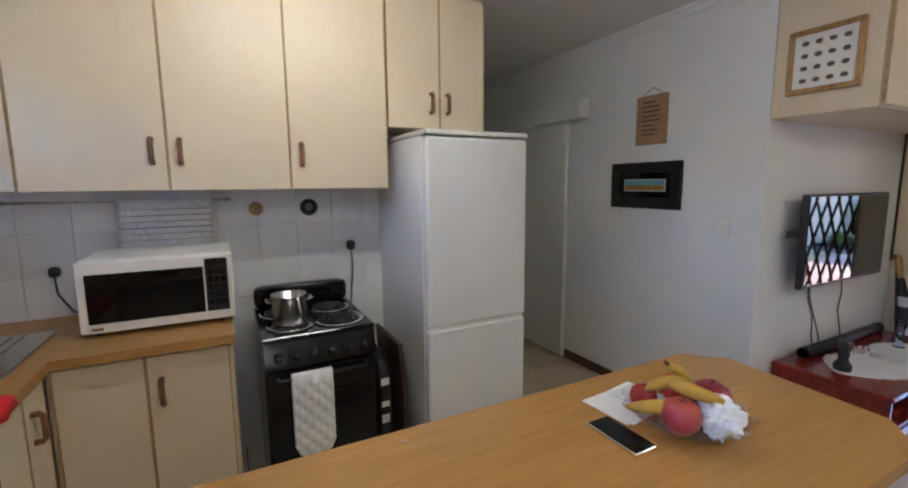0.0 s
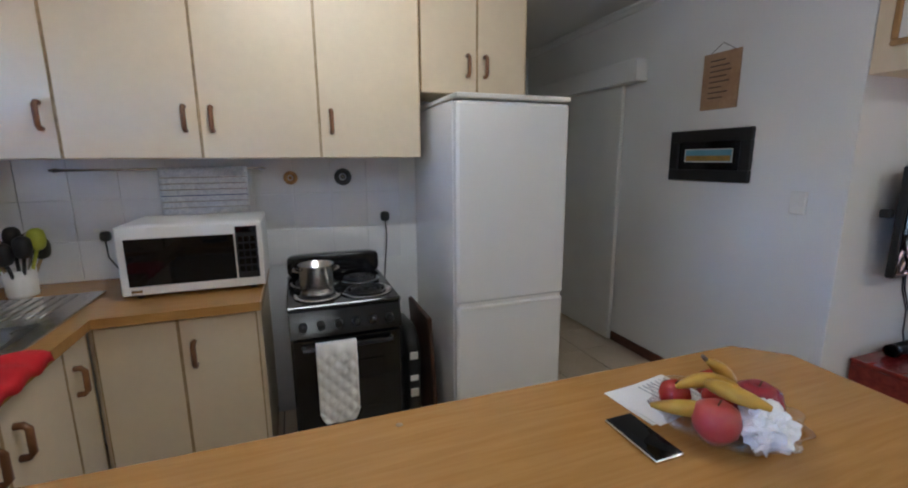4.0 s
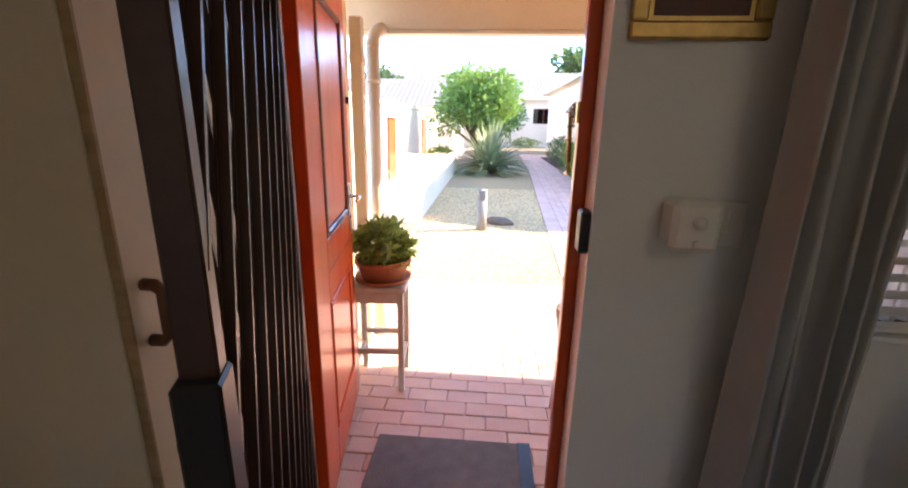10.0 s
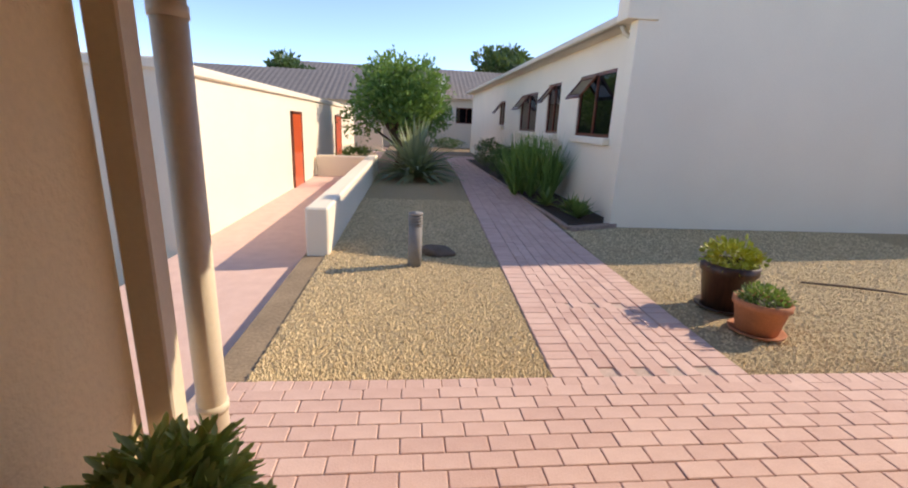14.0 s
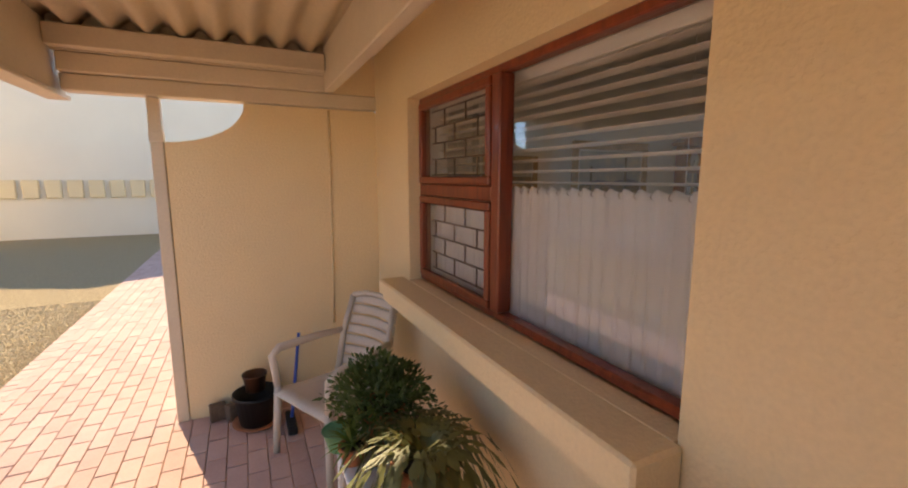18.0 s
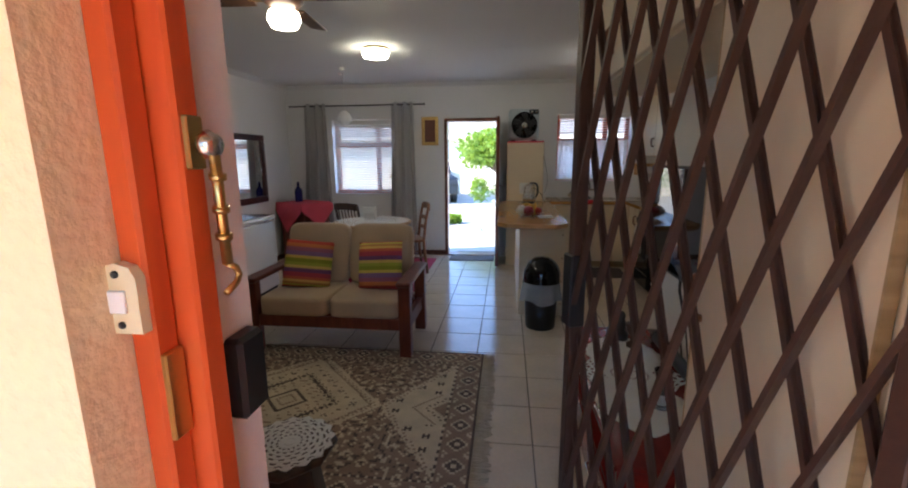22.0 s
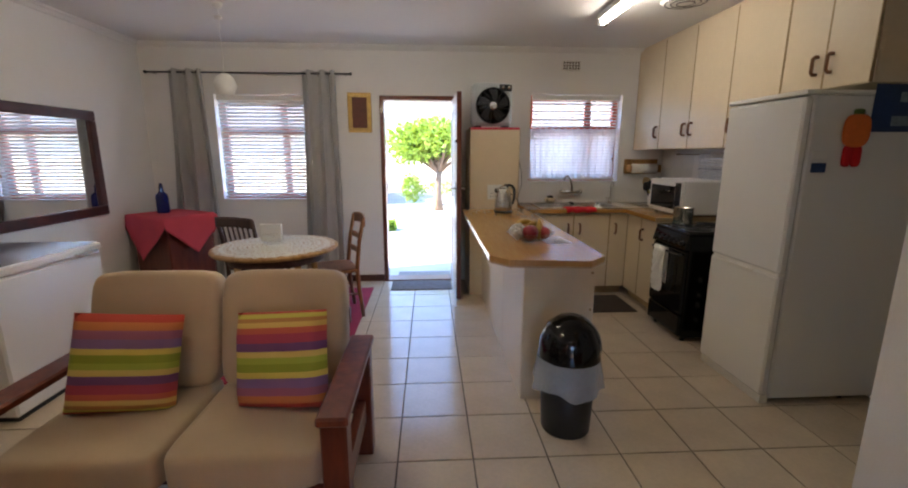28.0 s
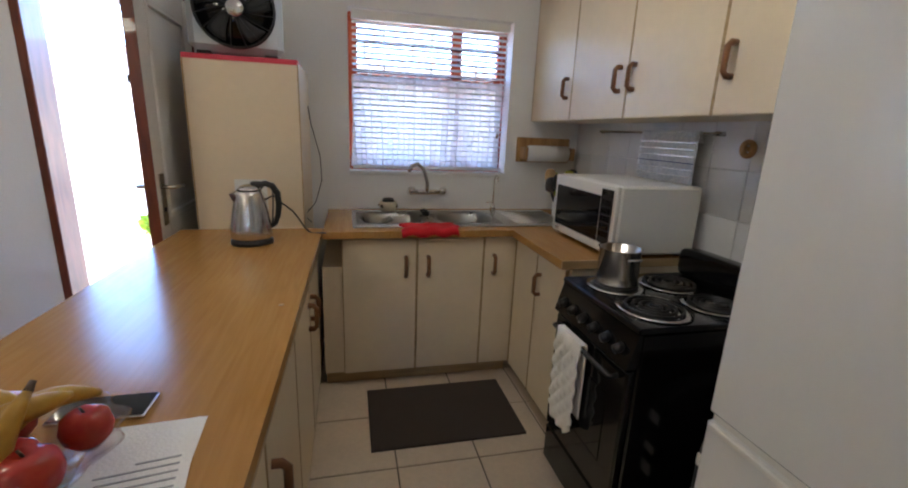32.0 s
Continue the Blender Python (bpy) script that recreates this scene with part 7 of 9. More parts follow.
rod(1.53, 3.58, -2.53, 2.25, "black curtain rod over the dining window")
curtain(pose(3.20, -2.53, 0), 0.34, 0.50, 0.03, 2.28, "grey eyelet curtain beside the dining window", 3, 0.05, group="grey curtains")
curtain(pose(1.86, -2.53, 0), 0.34, 0.42, 0.03, 2.28, "grey eyelet curtain between window and back door", 3, 0.05, group="grey curtains")
rod(1.02, 3.60, 3.29, 2.24, "black curtain rod over the front window")
curtain(pose(1.135, 3.29, 0), 0.22, 0.24, 0.03, 2.27, "grey curtain drawn aside beside the front door", 5, 0.062, group="grey curtains")
curtain(pose(3.36, 3.29, 0), 0.34, 0.56, 0.03, 2.27, "grey curtain drawn aside in the corner", 5, 0.05, group="grey curtains")


def blind(name, label, x0, x1, y, z0, z1, pitch, tilt, inside=-1):
    """A slatted blind: head rail, slats, cords and bottom rail."""
    ob = thing(name, label, "blind", pose((x0 + x1) / 2, y, 0), "white slatted blinds")
    h = (x1 - x0) / 2
    part("head_rail", S().box(-h, h, -0.022, 0.022, z1 - 0.05, z1, 0.003), WHITE_PL, ob)
    n = int((z1 - 0.06 - z0) / pitch)
    half = pitch * 0.5
    me = None
    for k in range(n):
        z = z1 - 0.065 - pitch * k
        if me is None:
            me = S().box(-h + 0.004, h - 0.004, -half, half, -0.0012, 0.0012, 0, pose(0, 0, 0, tilt * inside)).mesh("slat")
            me.materials.append(BLIND)
        sl = part("slat", me, None, ob)
        sl.location = (0, 0, z)
    part("bottom_rail", S().box(-h, h, -0.02, 0.02, z0, z0 + 0.018, 0.003), WHITE_PL, ob)
    for x in (-h * 0.8, 0, h * 0.8):
        part("ladder_cord", S().cyl((x, inside * 0.018, z0 + 0.018), (x, inside * 0.018, z1 - 0.05), 0.0012, n=4), WHITE_PL, ob)
    part("pull_cord", S().cyl((-h * 0.9, inside * 0.03, z0 + 0.25), (-h * 0.9, inside * 0.03, z1 - 0.04), 0.0015, n=4), WHITE_PL, ob)
    part("cord_tassel", S().lathe([(0.004, 0), (0.008, 0.012), (0.003, 0.035)], 8, Matrix.Translation((-h * 0.9, inside * 0.03, z0 + 0.215))), OAK, ob)


blind("window_blind", "white slatted blind half open in the front window", 1.40, 3.28, 3.475, 0.955, 2.04, 0.046, -9)
blind("window_blind", "white slatted blind in the dining window", 2.04, 2.95, -2.64, 0.97, 2.04, 0.037, 50, 1)
blind("window_blind", "white slatted blind in the kitchen window", -1.39, -0.41, -2.64, 1.155, 2.07, 0.033, 12, 1)
curtain(pose(2.34, 3.530, 0), 1.84, 1.84, 0.96, 1.54, "white cafe curtain across the lower front window", 30, 0.011, SHEER, "cafe_curtain", wander=0.003, eye=0.010)
curtain(pose(-0.90, -2.70, 0), 0.98, 0.98, 1.16, 1.72, "white cafe curtain across the kitchen window", 14, 0.010, SHEER, "cafe_curtain", wander=0.01, eye=0.0)


# ---- windows ----
WINWOOD = wood("brown_red_window_wood", (0.17, 0.032, 0.014), (0.30, 0.062, 0.024), 0.32, along=(10, 10, 1), coat=0.15)


def window(name, label, x0, x1, z0, z1, y, posts, bars_at, out=1, mat=None, deep=0.06):
    """A timber window in a wall along x; posts: (x, bottom, top); bars_at: cross rails (x0, x1, z)."""
    ob = tagged(new(name), label, "window", kind="structure")
    m, f = mat or REDWOOD, 0.034 if mat else 0.055
    for a, b, c, d in ((x0, x1, z0, z0 + f), (x0, x1, z1 - f, z1), (x0, x0 + f, z0 + f, z1 - f), (x1 - f, x1, z0 + f, z1 - f)):
        part("frame_bar", S().box(a, b, y - deep / 2, y + deep / 2, c, d, 0.006), m, ob)
    for x, a, b in posts:
        part("mullion", S().box(x - 0.035, x + 0.035, y - deep / 2 - 0.004, y + deep / 2 + 0.01 * out, a, b, 0.006), m, ob)
    for a, b, z in bars_at:
        part("transom", S().box(a, b, y - deep / 2 - 0.002, y + deep / 2 + 0.006 * out, z - 0.035, z + 0.035, 0.006), m, ob)
    return ob


w1 = window("window_1", "red-stained timber window with burglar bars on the porch", 1.38, 3.30, 0.945, 2.05, 3.585, [(2.38, 0.979, 2.016)], [(2.415, 3.266, 1.51)], 1, WINWOOD)
for a, b, z0, z1 in ((2.417, 3.264, 0.981, 1.473), (2.417, 3.264, 1.547, 2.014)):
    for c, d, e, g in ((a, b, z0, z0 + 0.04), (a, b, z1 - 0.04, z1), (a, a + 0.04, z0 + 0.04, z1 - 0.04), (b - 0.04, b, z0 + 0.04, z1 - 0.04)):
        part("casement_bar", S().box(c, d, 3.60, 3.635, e, g, 0.006), WINWOOD, w1)
    p = part("pane", S().box(a + 0.045, b - 0.045, 3.612, 3.616, z0 + 0.045, z1 - 0.045), GLASS, w1)
    p.visible_shadow = False
    n = 4
    for r in range(n + 1):
        z = z0 + 0.05 + (z1 - z0 - 0.10) * r / n
        part("burglar_bar", S().cyl((a + 0.05, 3.565, z), (b - 0.05, 3.565, z), 0.005, n=6), IRON, w1)
        if r < n:
            for c in range(3):
                x = a + 0.10 + (b - a - 0.2) * (c + (0.0 if r % 2 else 0.5)) / 2.5
                if x < b - 0.06:
                    part("burglar_bar", S().cyl((x, 3.565, z), (x, 3.565, z + (z1 - z0 - 0.10) / n), 0.005, n=6), IRON, w1)
p = part("pane", S().box(1.413, 2.346, 3.583, 3.587, 0.979, 2.016), GLASS, w1)
p.visible_shadow = False
part("curtain_wire", S().cyl((1.43, 3.512, 1.525), (3.25, 3.512, 1.525), 0.003, n=6), STEEL, w1)
part("inner_sill", S().box(1.38, 3.30, 3.44, 3.50, 0.93, 0.948, 0.004), WALL_IN, w1)
for nm, lab, (a, b, c, d), px in (("window_2", "red-brown timber window of the dining corner", DIN_WIN, 2.30), ("window_3", "red-brown timber kitchen window with burglar bars", KIT_WIN, -1.08)):
    w2 = window(nm, lab, a, b, c, d, -2.765, [(px, c + 0.055, d - 0.055)], [(a + 0.05, b - 0.05, d - 0.38)], -1)
    p = part("pane", S().box(a + 0.05, b - 0.05, -2.768, -2.764, c + 0.05, d - 0.05), GLASS, w2)
    p.visible_shadow = False
    part("inner_sill", S().box(a, b, SOUTH - 0.12, SOUTH + 0.012, c - 0.02, c + 0.002, 0.003), WALL_IN, w2)
    for r in range(4):
        z = d - 0.34 + 0.085 * r
        part("burglar_bar", S().cyl((a + 0.05, -2.735, z), (b - 0.05, -2.735, z), 0.005, n=6), IRON, w2)
        for c2 in range(3):
            x = a + 0.2 + 0.3 * c2 + (0.12 if r % 2 else 0)
            if r < 3:
                part("burglar_bar", S().cyl((x, -2.735, z), (x, -2.735, z + 0.085), 0.005, n=6), IRON, w2)


# ---- doors ----
def jambs(name, label, x0, x1, ztop, y0, y1, mat, w=0.045):
    ob = tagged(new(name), label, "door frame", kind="structure")
    for a, b, c, d in ((x0, x0 + w, 0, ztop - w), (x1 - w, x1, 0, ztop - w), (x0, x1, ztop - w, ztop)):
        part("jamb" if c == 0 and d < ztop else "head", S().box(a, b, y0, y1, c, d, 0.005), mat, ob)
    part("threshold", S().box(x0, x1, y0, y1 + 0.02, -0.03, 0.014, 0.006), STEEL if mat is IRON else SOFAWOOD, ob)
    return ob


DARKFRAME = wood("dark_red_frame_wood", (0.10, 0.022, 0.010), (0.19, 0.045, 0.020), 0.35, along=(8, 8, 1.2), coat=0.2)
d1 = tagged(new("door_1"), "red-stained timber frame of the front door", "door frame", kind="structure")
for a, b, c in ((0.646, 3.560, 3.597), (0.673, 3.597, 3.630)):
    part("jamb", S().box(a, 0.702, b, c, 0.014, 2.085, 0.004), REDWOOD, d1)
for a, b, c in ((-0.165, 3.551, 3.588), (-0.185, 3.588, 3.616)):
    part("jamb", S().box(-0.219, a, b, c, 0.014, 2.085, 0.004), REDWOOD, d1)
for a, b, c in ((2.012, 3.560, 3.597), (2.038, 3.597, 3.630)):
    part("head", S().box(-0.165, 0.646, b, c, a, 2.088, 0.004), REDWOOD, d1)
part("threshold", S().box(-0.21, 0.74, 3.50, 3.68, -0.03, 0.010, 0.004), material("pale_worn_concrete", (0.46, 0.42, 0.37), 0.7, vary=0.25, scale=9, fine=90, bump=0.3), d1, "worn pale concrete sill")
part("gate_track", S().box(-0.16, 0.645, 3.505, 3.512, 0.010, 0.020, 0.001).box(-0.16, 0.645, 3.528, 3.535, 0.010, 0.020, 0.001).box(-0.16, 0.645, 3.512, 3.528, 0.010, 0.013), STEEL, d1, "metal gate track")
part("strike_plate", S().box(0.667, 0.674, 3.600, 3.627, 1.18, 1.28, 0.002), BRASS, d1)
part("gate_keep", S().box(0.655, 0.684, 3.462, 3.520, 1.135, 1.25, 0.006), BLACK_PL, d1, "black gate lock keep")
stay = part("door_stay", S().box(0.640, 0.647, 3.565, 3.590, 1.47, 1.525, 0.003), BRASS, d1, "iron plate of the door stay")
part("stay_knob", S().lathe([(0.012, 0), (0.016, 0.008), (0.010, 0.018)], 12, Matrix.Translation((0.636, 3.575, 1.495)) @ pose(0, 0, 0, 0, -90, 0)), STEEL, stay)
part("stay_rod", S().cyl((0.624, 3.575, 1.495), (0.628, 3.566, 1.365), 0.006, n=10), BRASS, stay, "turned brass rod")
for z in (1.465, 1.43, 1.40):
    part("stay_ring", S().cyl((0.625, 3.571, z), (0.626, 3.570, z - 0.006), 0.009, n=10), BRASS, stay)
part("stay_hook", S().tube([(0.628, 3.566, 1.365), (0.627, 3.554, 1.358), (0.626, 3.550, 1.348), (0.626, 3.557, 1.340), (0.624, 3.579, 1.335)], 0.004, 8), BRASS, stay)
jambs("door_2", "dark timber frame of the back door", BACK_DOOR[0], BACK_DOOR[1], 2.05, SOUTH - 0.18, SOUTH + 0.006, DARKFRAME)


def panel_door(name, label, at, w, h, mat, lower=0.78, rail=0.17, hinge=0.115):
    """A framed and panelled timber leaf hinged at x = 0, along +x, front towards -y."""
    ob = thing(name, label, "door", at)
    t, s = 0.042, 0.115
    for x0, x1, z0, z1 in ((0, hinge, 0, h), (w - s, w, 0, h), (hinge, w - s, 0, 0.2), (hinge, w - s, lower, lower + rail), (hinge, w - s, h - 0.12, h)):
        part("rail" if x0 == hinge else "stile", S().box(x0, x1, -t / 2, t / 2, z0, z1, 0.004), mat, ob)
    for z0, z1 in ((0.2, lower), (lower + rail, h - 0.12)):
        part("panel", S().box(hinge, w - s, -t / 4, t / 4, z0, z1), mat, ob)
        part("raised_panel", S().box(hinge + 0.035, w - s - 0.035, -t / 2.3, t / 2.3, z0 + 0.035, z1 - 0.035, 0.008), mat, ob)
        for x0, x1, a, b in ((hinge, hinge + 0.028, z0, z1), (w - s - 0.02, w - s, z0, z1), (hinge + 0.028, w - s - 0.02, z0, z0 + 0.028), (hinge + 0.028, w - s - 0.02, z1 - 0.02, z1)):
            part("moulding", S().box(x0, x1, -t / 2 - 0.006, t / 2 + 0.006, a, b, 0.008), DARKFRAME if mat is REDWOOD and z0 > 0.5 else mat, ob)
    if rail > 0.2:
        part("rail_joint", S().box(hinge, w - s, -t / 2 - 0.0008, t / 2 + 0.0008, lower + 0.12, lower + 0.124), DARKFRAME, ob, "dark open joint in the middle rail")
    for sy in (-1, 1):
        lk = part("lock_plate", S().box(w - 0.085, w - 0.035, sy * t / 2, sy * (t / 2 + 0.006), 0.93, 1.16, 0.003), STEEL, ob, "steel lock plate")
        part("lever", S().tube([(w - 0.06, sy * t / 2, 1.10), (w - 0.06, sy * (t / 2 + 0.05), 1.10), (w - 0.09, sy * (t / 2 + 0.055), 1.10), (w - 0.17, sy * (t / 2 + 0.052), 1.095)], 0.009, 8), STEEL, lk, "steel lever handle")
        part("keyhole", S().cyl((w - 0.06, sy * (t / 2 + 0.006), 1.0), (w - 0.06, sy * (t / 2 + 0.009), 1.0), 0.010, n=10), BLACK_PL, lk)
    part("night_latch", S().box(w - 0.035, w - 0.005, -t / 2 - 0.014, -t / 2, 1.53, 1.56, 0.004), BLACK_PL, ob)
    return ob


panel_door("front_door", "red-stained panelled front door standing open to the porch", pose(-0.165, 3.64, 0.012, 0, 0, 99), 0.82, 1.99, REDWOOD, 0.775, 0.25, 0.215)
bdl = panel_door("back_door", "dark-edged panelled back door standing open inwards", pose(0.455, SOUTH + 0.02, 0.014, 0, 0, 91), 0.71, 1.99, material("white_painted_door", (0.66, 0.64, 0.60), 0.4, vary=0.06))
part("leading_edge", S().box(0.71, 0.716, -0.022, 0.022, 0, 1.99), DARKFRAME, bdl, "dark leading edge")
# back security gate folded against the tall cupboard
def trellis(name, label, at, w, h, cells, mat, post=0.032):
    """A folding security gate: end posts joined by crossing flat bars, along +x from its hinge."""
    ob = thing(name, label, "security gate", at)
    for x in (0.0, w):
        part("post", S().box(x - post / 2, x + post / 2, -0.02, 0.02, 0.03, h, 0.003), mat, ob)
    rows = 6
    ch = (h - 0.12) / rows
    step = w / cells
    for side, y in ((1, -0.012), (-1, 0.012)):
        for r in range(-1, rows):
            for q in range(0, cells, 2):
                x0, z0 = q * step, 0.06 + r * ch
                a = Vector((x0, y, z0 if side > 0 else z0 + 2 * ch))
                b = Vector((min(w, x0 + 2 * step), y, z0 + 2 * ch if side > 0 else z0))
                lo, hi = 0.05, h - 0.03
                d = b - a
                t0, t1 = 0.0, 1.0
                for lim, sgn in ((lo, 1), (hi, -1)):
                    ta = (lim - a.z) / d.z
                    if (d.z > 0) == (sgn > 0):
                        t0 = max(t0, ta)
                    else:
                        t1 = min(t1, ta)
                if t1 - t0 < 0.05:
                    continue
                p0, p1 = a + d * t0, a + d * t1
                ln = (p1 - p0).length
                m = Matrix.Translation(p0) @ (p1 - p0).to_track_quat("Z", "Y").to_matrix().to_4x4()
                part("lattice_bar", S().box(-0.009, 0.009, -0.003, 0.001, 0, ln, 0, m).box(-0.009, -0.006, 0.001, 0.006, 0, ln, 0, m).box(0.006, 0.009, 0.001, 0.006, 0, ln, 0, m), mat, ob)
    part("lock_case", S().box(w - 0.02, w + 0.035, -0.025, 0.025, 0.98, 1.20, 0.004), BLACK_PL, ob)
    part("lock_keyhole", S().cyl((w + 0.01, -0.026, 1.12), (w + 0.01, -0.030, 1.12), 0.012, n=10), STEEL, ob)
    return ob


trellis("trellis_gate", "brown folding trellis gate drawn back from the front door", pose(-0.150, 3.50, 0, 0, 0, -71.5), 0.82, 2.00, 8, IRON)

# chain and padlock hung on the gate
gc = thing("gate_chain", "thin brass chain with a green padlock on the gate", "chain", pose(-0.143, 3.478, 0))
for k in range(26):
    part("chain_link", S().tube([(0.007 * math.cos(a * math.tau / 8) * (k % 2), 0.007 * math.cos(a * math.tau / 8) * (1 - k % 2), 1.56 + 0.017 * k + 0.012 * math.sin(a * math.tau / 8)) for a in range(8)], 0.0022, 5, True), BRASS, gc)
pk = part("padlock", S().soft(-0.014, 0.014, -0.008, 0.008, 1.512, 1.545, 5, 6), material("green_enamel", (0.02, 0.10, 0.06), 0.35, vary=0.1, bump=0.0), gc, "small dark green padlock")
part("shackle", S().tube([(-0.012, 0, 1.51), (-0.018, 0, 1.46), (-0.010, 0, 1.43), (0.008, 0, 1.43), (0.014, 0, 1.46), (0.012, 0, 1.51)], 0.003, 8), BLACK_PL, pk)

# sliding door and pelmet in the passage
sl = thing("sliding_door", "white flush sliding door in the passage", "door", pose(-3.05, PIC_WALL - 0.045, 0))
part("leaf", S().box(0, 0.95, 0, 0.035, 0.01, 2.03, 0.004), WHITE_PL, sl)
setting("door_pelmet", S().box(-3.3, -1.90, PIC_WALL - 0.11, PIC_WALL - 0.001, 2.01, 2.16, 0.004), WALL_IN, "white boxed pelmet over the sliding door", "pelmet")

# switches, mats
def switch(at, label, n=1):
    ob = thing("light_switch", label, "switch", at, "light switches")
    part("plate", S().box(-0.038, 0.038, -0.022, 0, -0.058, 0.058, 0.006), WHITE_PL, ob)
    for k in range(n):
        part("rocker", S().box(-0.009, 0.009, -0.027, -0.022, -0.02 + 0.03 * k, 0.005 + 0.03 * k, 0.002), WHITE_PL, ob)
    return ob
fc = thing("fan_control", "white fan control box with knob beside the front door", "switch", pose(0.902, NORTH, 1.238))
part("box", S().box(-0.056, 0.056, -0.09, 0, -0.062, 0.062, 0.014), WHITE_PL, fc)
part("knob", S().lathe([(0.014, 0), (0.014, 0.018), (0.012, 0.022)], 14, Matrix.Translation((0.0, -0.09, 0.015)) @ pose(0, 0, 0, 90)), WHITE_PL, fc)
part("slider", S().box(-0.006, 0.006, -0.096, -0.09, -0.045, -0.03, 0.002), WHITE_PL, fc)
switch(pose(1.01, NORTH, 1.235), "white light switch beside the front door", 2)
switch(pose(-0.80, PIC_WALL, 1.25), "white light switch on the picture wall")
GREYMAT = material("grey_carpet_mat", (0.17, 0.15, 0.14), 0.95, vary=0.3, scale=14, fine=200, bump=0.6)
mt = thing("door_mat", "grey ribbed mat inside the back door", "mat", pose(0.82, -2.40, 0.001))
part("mat", S().box(-0.33, 0.33, -0.16, 0.17, 0, 0.01, 0.004), GREYMAT, mt)
mt = thing("door_mat", "dark coir mat outside the back door", "mat", pose(0.80, -3.10, -0.10))
part("mat", S().box(-0.33, 0.33, -0.2, 0.2, 0, 0.02, 0.004), GREYMAT, mt)
mt = thing("door_mat", "grey speckled mat outside the front door", "mat", pose(0.24, 3.93, GROUND))
part("mat", S().box(-0.32, 0.42, -0.20, 0.22, 0, 0.014, 0.005), GREYMAT, mt)
part("dark_edge", S().box(0.36, 0.42, -0.20, 0.22, 0.014, 0.017), BLACK_PL, mt)


# ---- porch ----
def leaves(s, n, centre, radii, size, seed=1, long=2.0, up=0.3, shell=0.55):
    """Many small bent leaves scattered through an uneven rounded volume."""
    rnd = random.Random(seed)
    c = Vector(centre)
    vs, fs = [], []
    for _ in range(n):
        while True:
            d = Vector((rnd.uniform(-1, 1), rnd.uniform(-1, 1), rnd.uniform(-1, 1)))
            if 0.05 < d.length < 1:
                break
        d.normalize()
        lump = 0.78 + 0.34 * noise.noise(d * 2.1 + Vector((seed * 3.7, 0, 0)))
        r = lump * (shell + (1 - shell) * rnd.random() ** 0.6)
        p = c + Vector((d.x * radii[0], d.y * radii[1], d.z * radii[2])) * r
        out = (d + Vector((rnd.uniform(-1, 1), rnd.uniform(-1, 1), rnd.uniform(-1, 1) + up)) * 0.8).normalized()
        side = out.cross(Vector((rnd.uniform(-1, 1), rnd.uniform(-1, 1), rnd.uniform(-1, 1)))).normalized()
        k = size * rnd.uniform(0.6, 1.3)
        n0 = out.cross(side)
        i = len(vs)
        vs += [p, p + out * k * long * 0.5 + side * k * 0.5 + n0 * k * 0.12, p + out * k * long - n0 * k * 0.1, p + out * k * long * 0.5 - side * k * 0.5 + n0 * k * 0.12]
        fs.append((i, i + 1, i + 2, i + 3))
    return s.add(vs, fs)


def blades(s, n, at, length, width, spread, seed=1, droop=0.5, z0=0.0, seg=5, lift=0.15):
    """Long arching leaves from one crown."""
    rnd = random.Random(seed)
    c = Vector(at)
    for _ in range(n):
        a, tilt = rnd.uniform(0, math.tau), rnd.uniform(0.1, 1.0) * spread
        ln = length * rnd.uniform(0.65, 1.1)
        d = Vector((math.cos(a), math.sin(a), 0))
        side = Vector((-d.y, d.x, 0))
        pts = []
        for q in range(seg + 1):
            t = q / seg
            pts.append(c + Vector((0, 0, z0)) + d * (ln * t * math.sin(tilt)) + Vector((0, 0, ln * t * math.cos(tilt) - droop * ln * t * t * math.sin(tilt) + lift * 0)))
        vs, fs = [], []
        for q, p in enumerate(pts):
            w = width * (0.5 + 1.6 * (q / seg) * (1 - q / seg)) * (1 - 0.9 * (q / seg) ** 3)
            vs += [p - side * w + Vector((0, 0, w * 0.4)), p, p + side * w + Vector((0, 0, w * 0.4))]
        for q in range(seg):
            i = 3 * q
            fs += [(i, i + 1, i + 4, i + 3), (i + 1, i + 2, i + 5, i + 4)]
        s.add(vs, fs, True)
    return s


# end wall with the swept cut, posts, beams, corrugated roof
wing_outline = [(3.60, GROUND), (5.03, GROUND), (5.03, 1.80)] + [(5.03 - 0.46 * math.sin(a * math.pi / 16), 2.06 - 0.26 * math.cos(a * math.pi / 16)) for a in range(1, 9)] + [(3.60, 2.06)]
k = len(wing_outline)
setting("wall_porch_east", S().add([(4.0, y, z) for y, z in wing_outline] + [(4.11, y, z) for y, z in wing_outline], [tuple(range(k)), tuple(range(k, 2 * k))[::-1]] + [(i, k + i, k + (i + 1) % k, (i + 1) % k) for i in range(k)]), WALL_OUT, "cream porch end wall with a swept cut at its top")
pl_ = thing("wall_conduit", "thin painted conduit up the porch end wall", "conduit", pose(3.995, 4.05, 0))
part("pipe", S().cyl((0, 0, 0.5), (0, -0.02, 2.05), 0.008, n=8), WALL_OUT, pl_)
setting("wall_porch_gable", S().box(4.0, 4.11, OUT_N - 0.02, 4.06, 2.168, 2.52), WALL_OUT, "cream wall closing the eaves at the porch end")
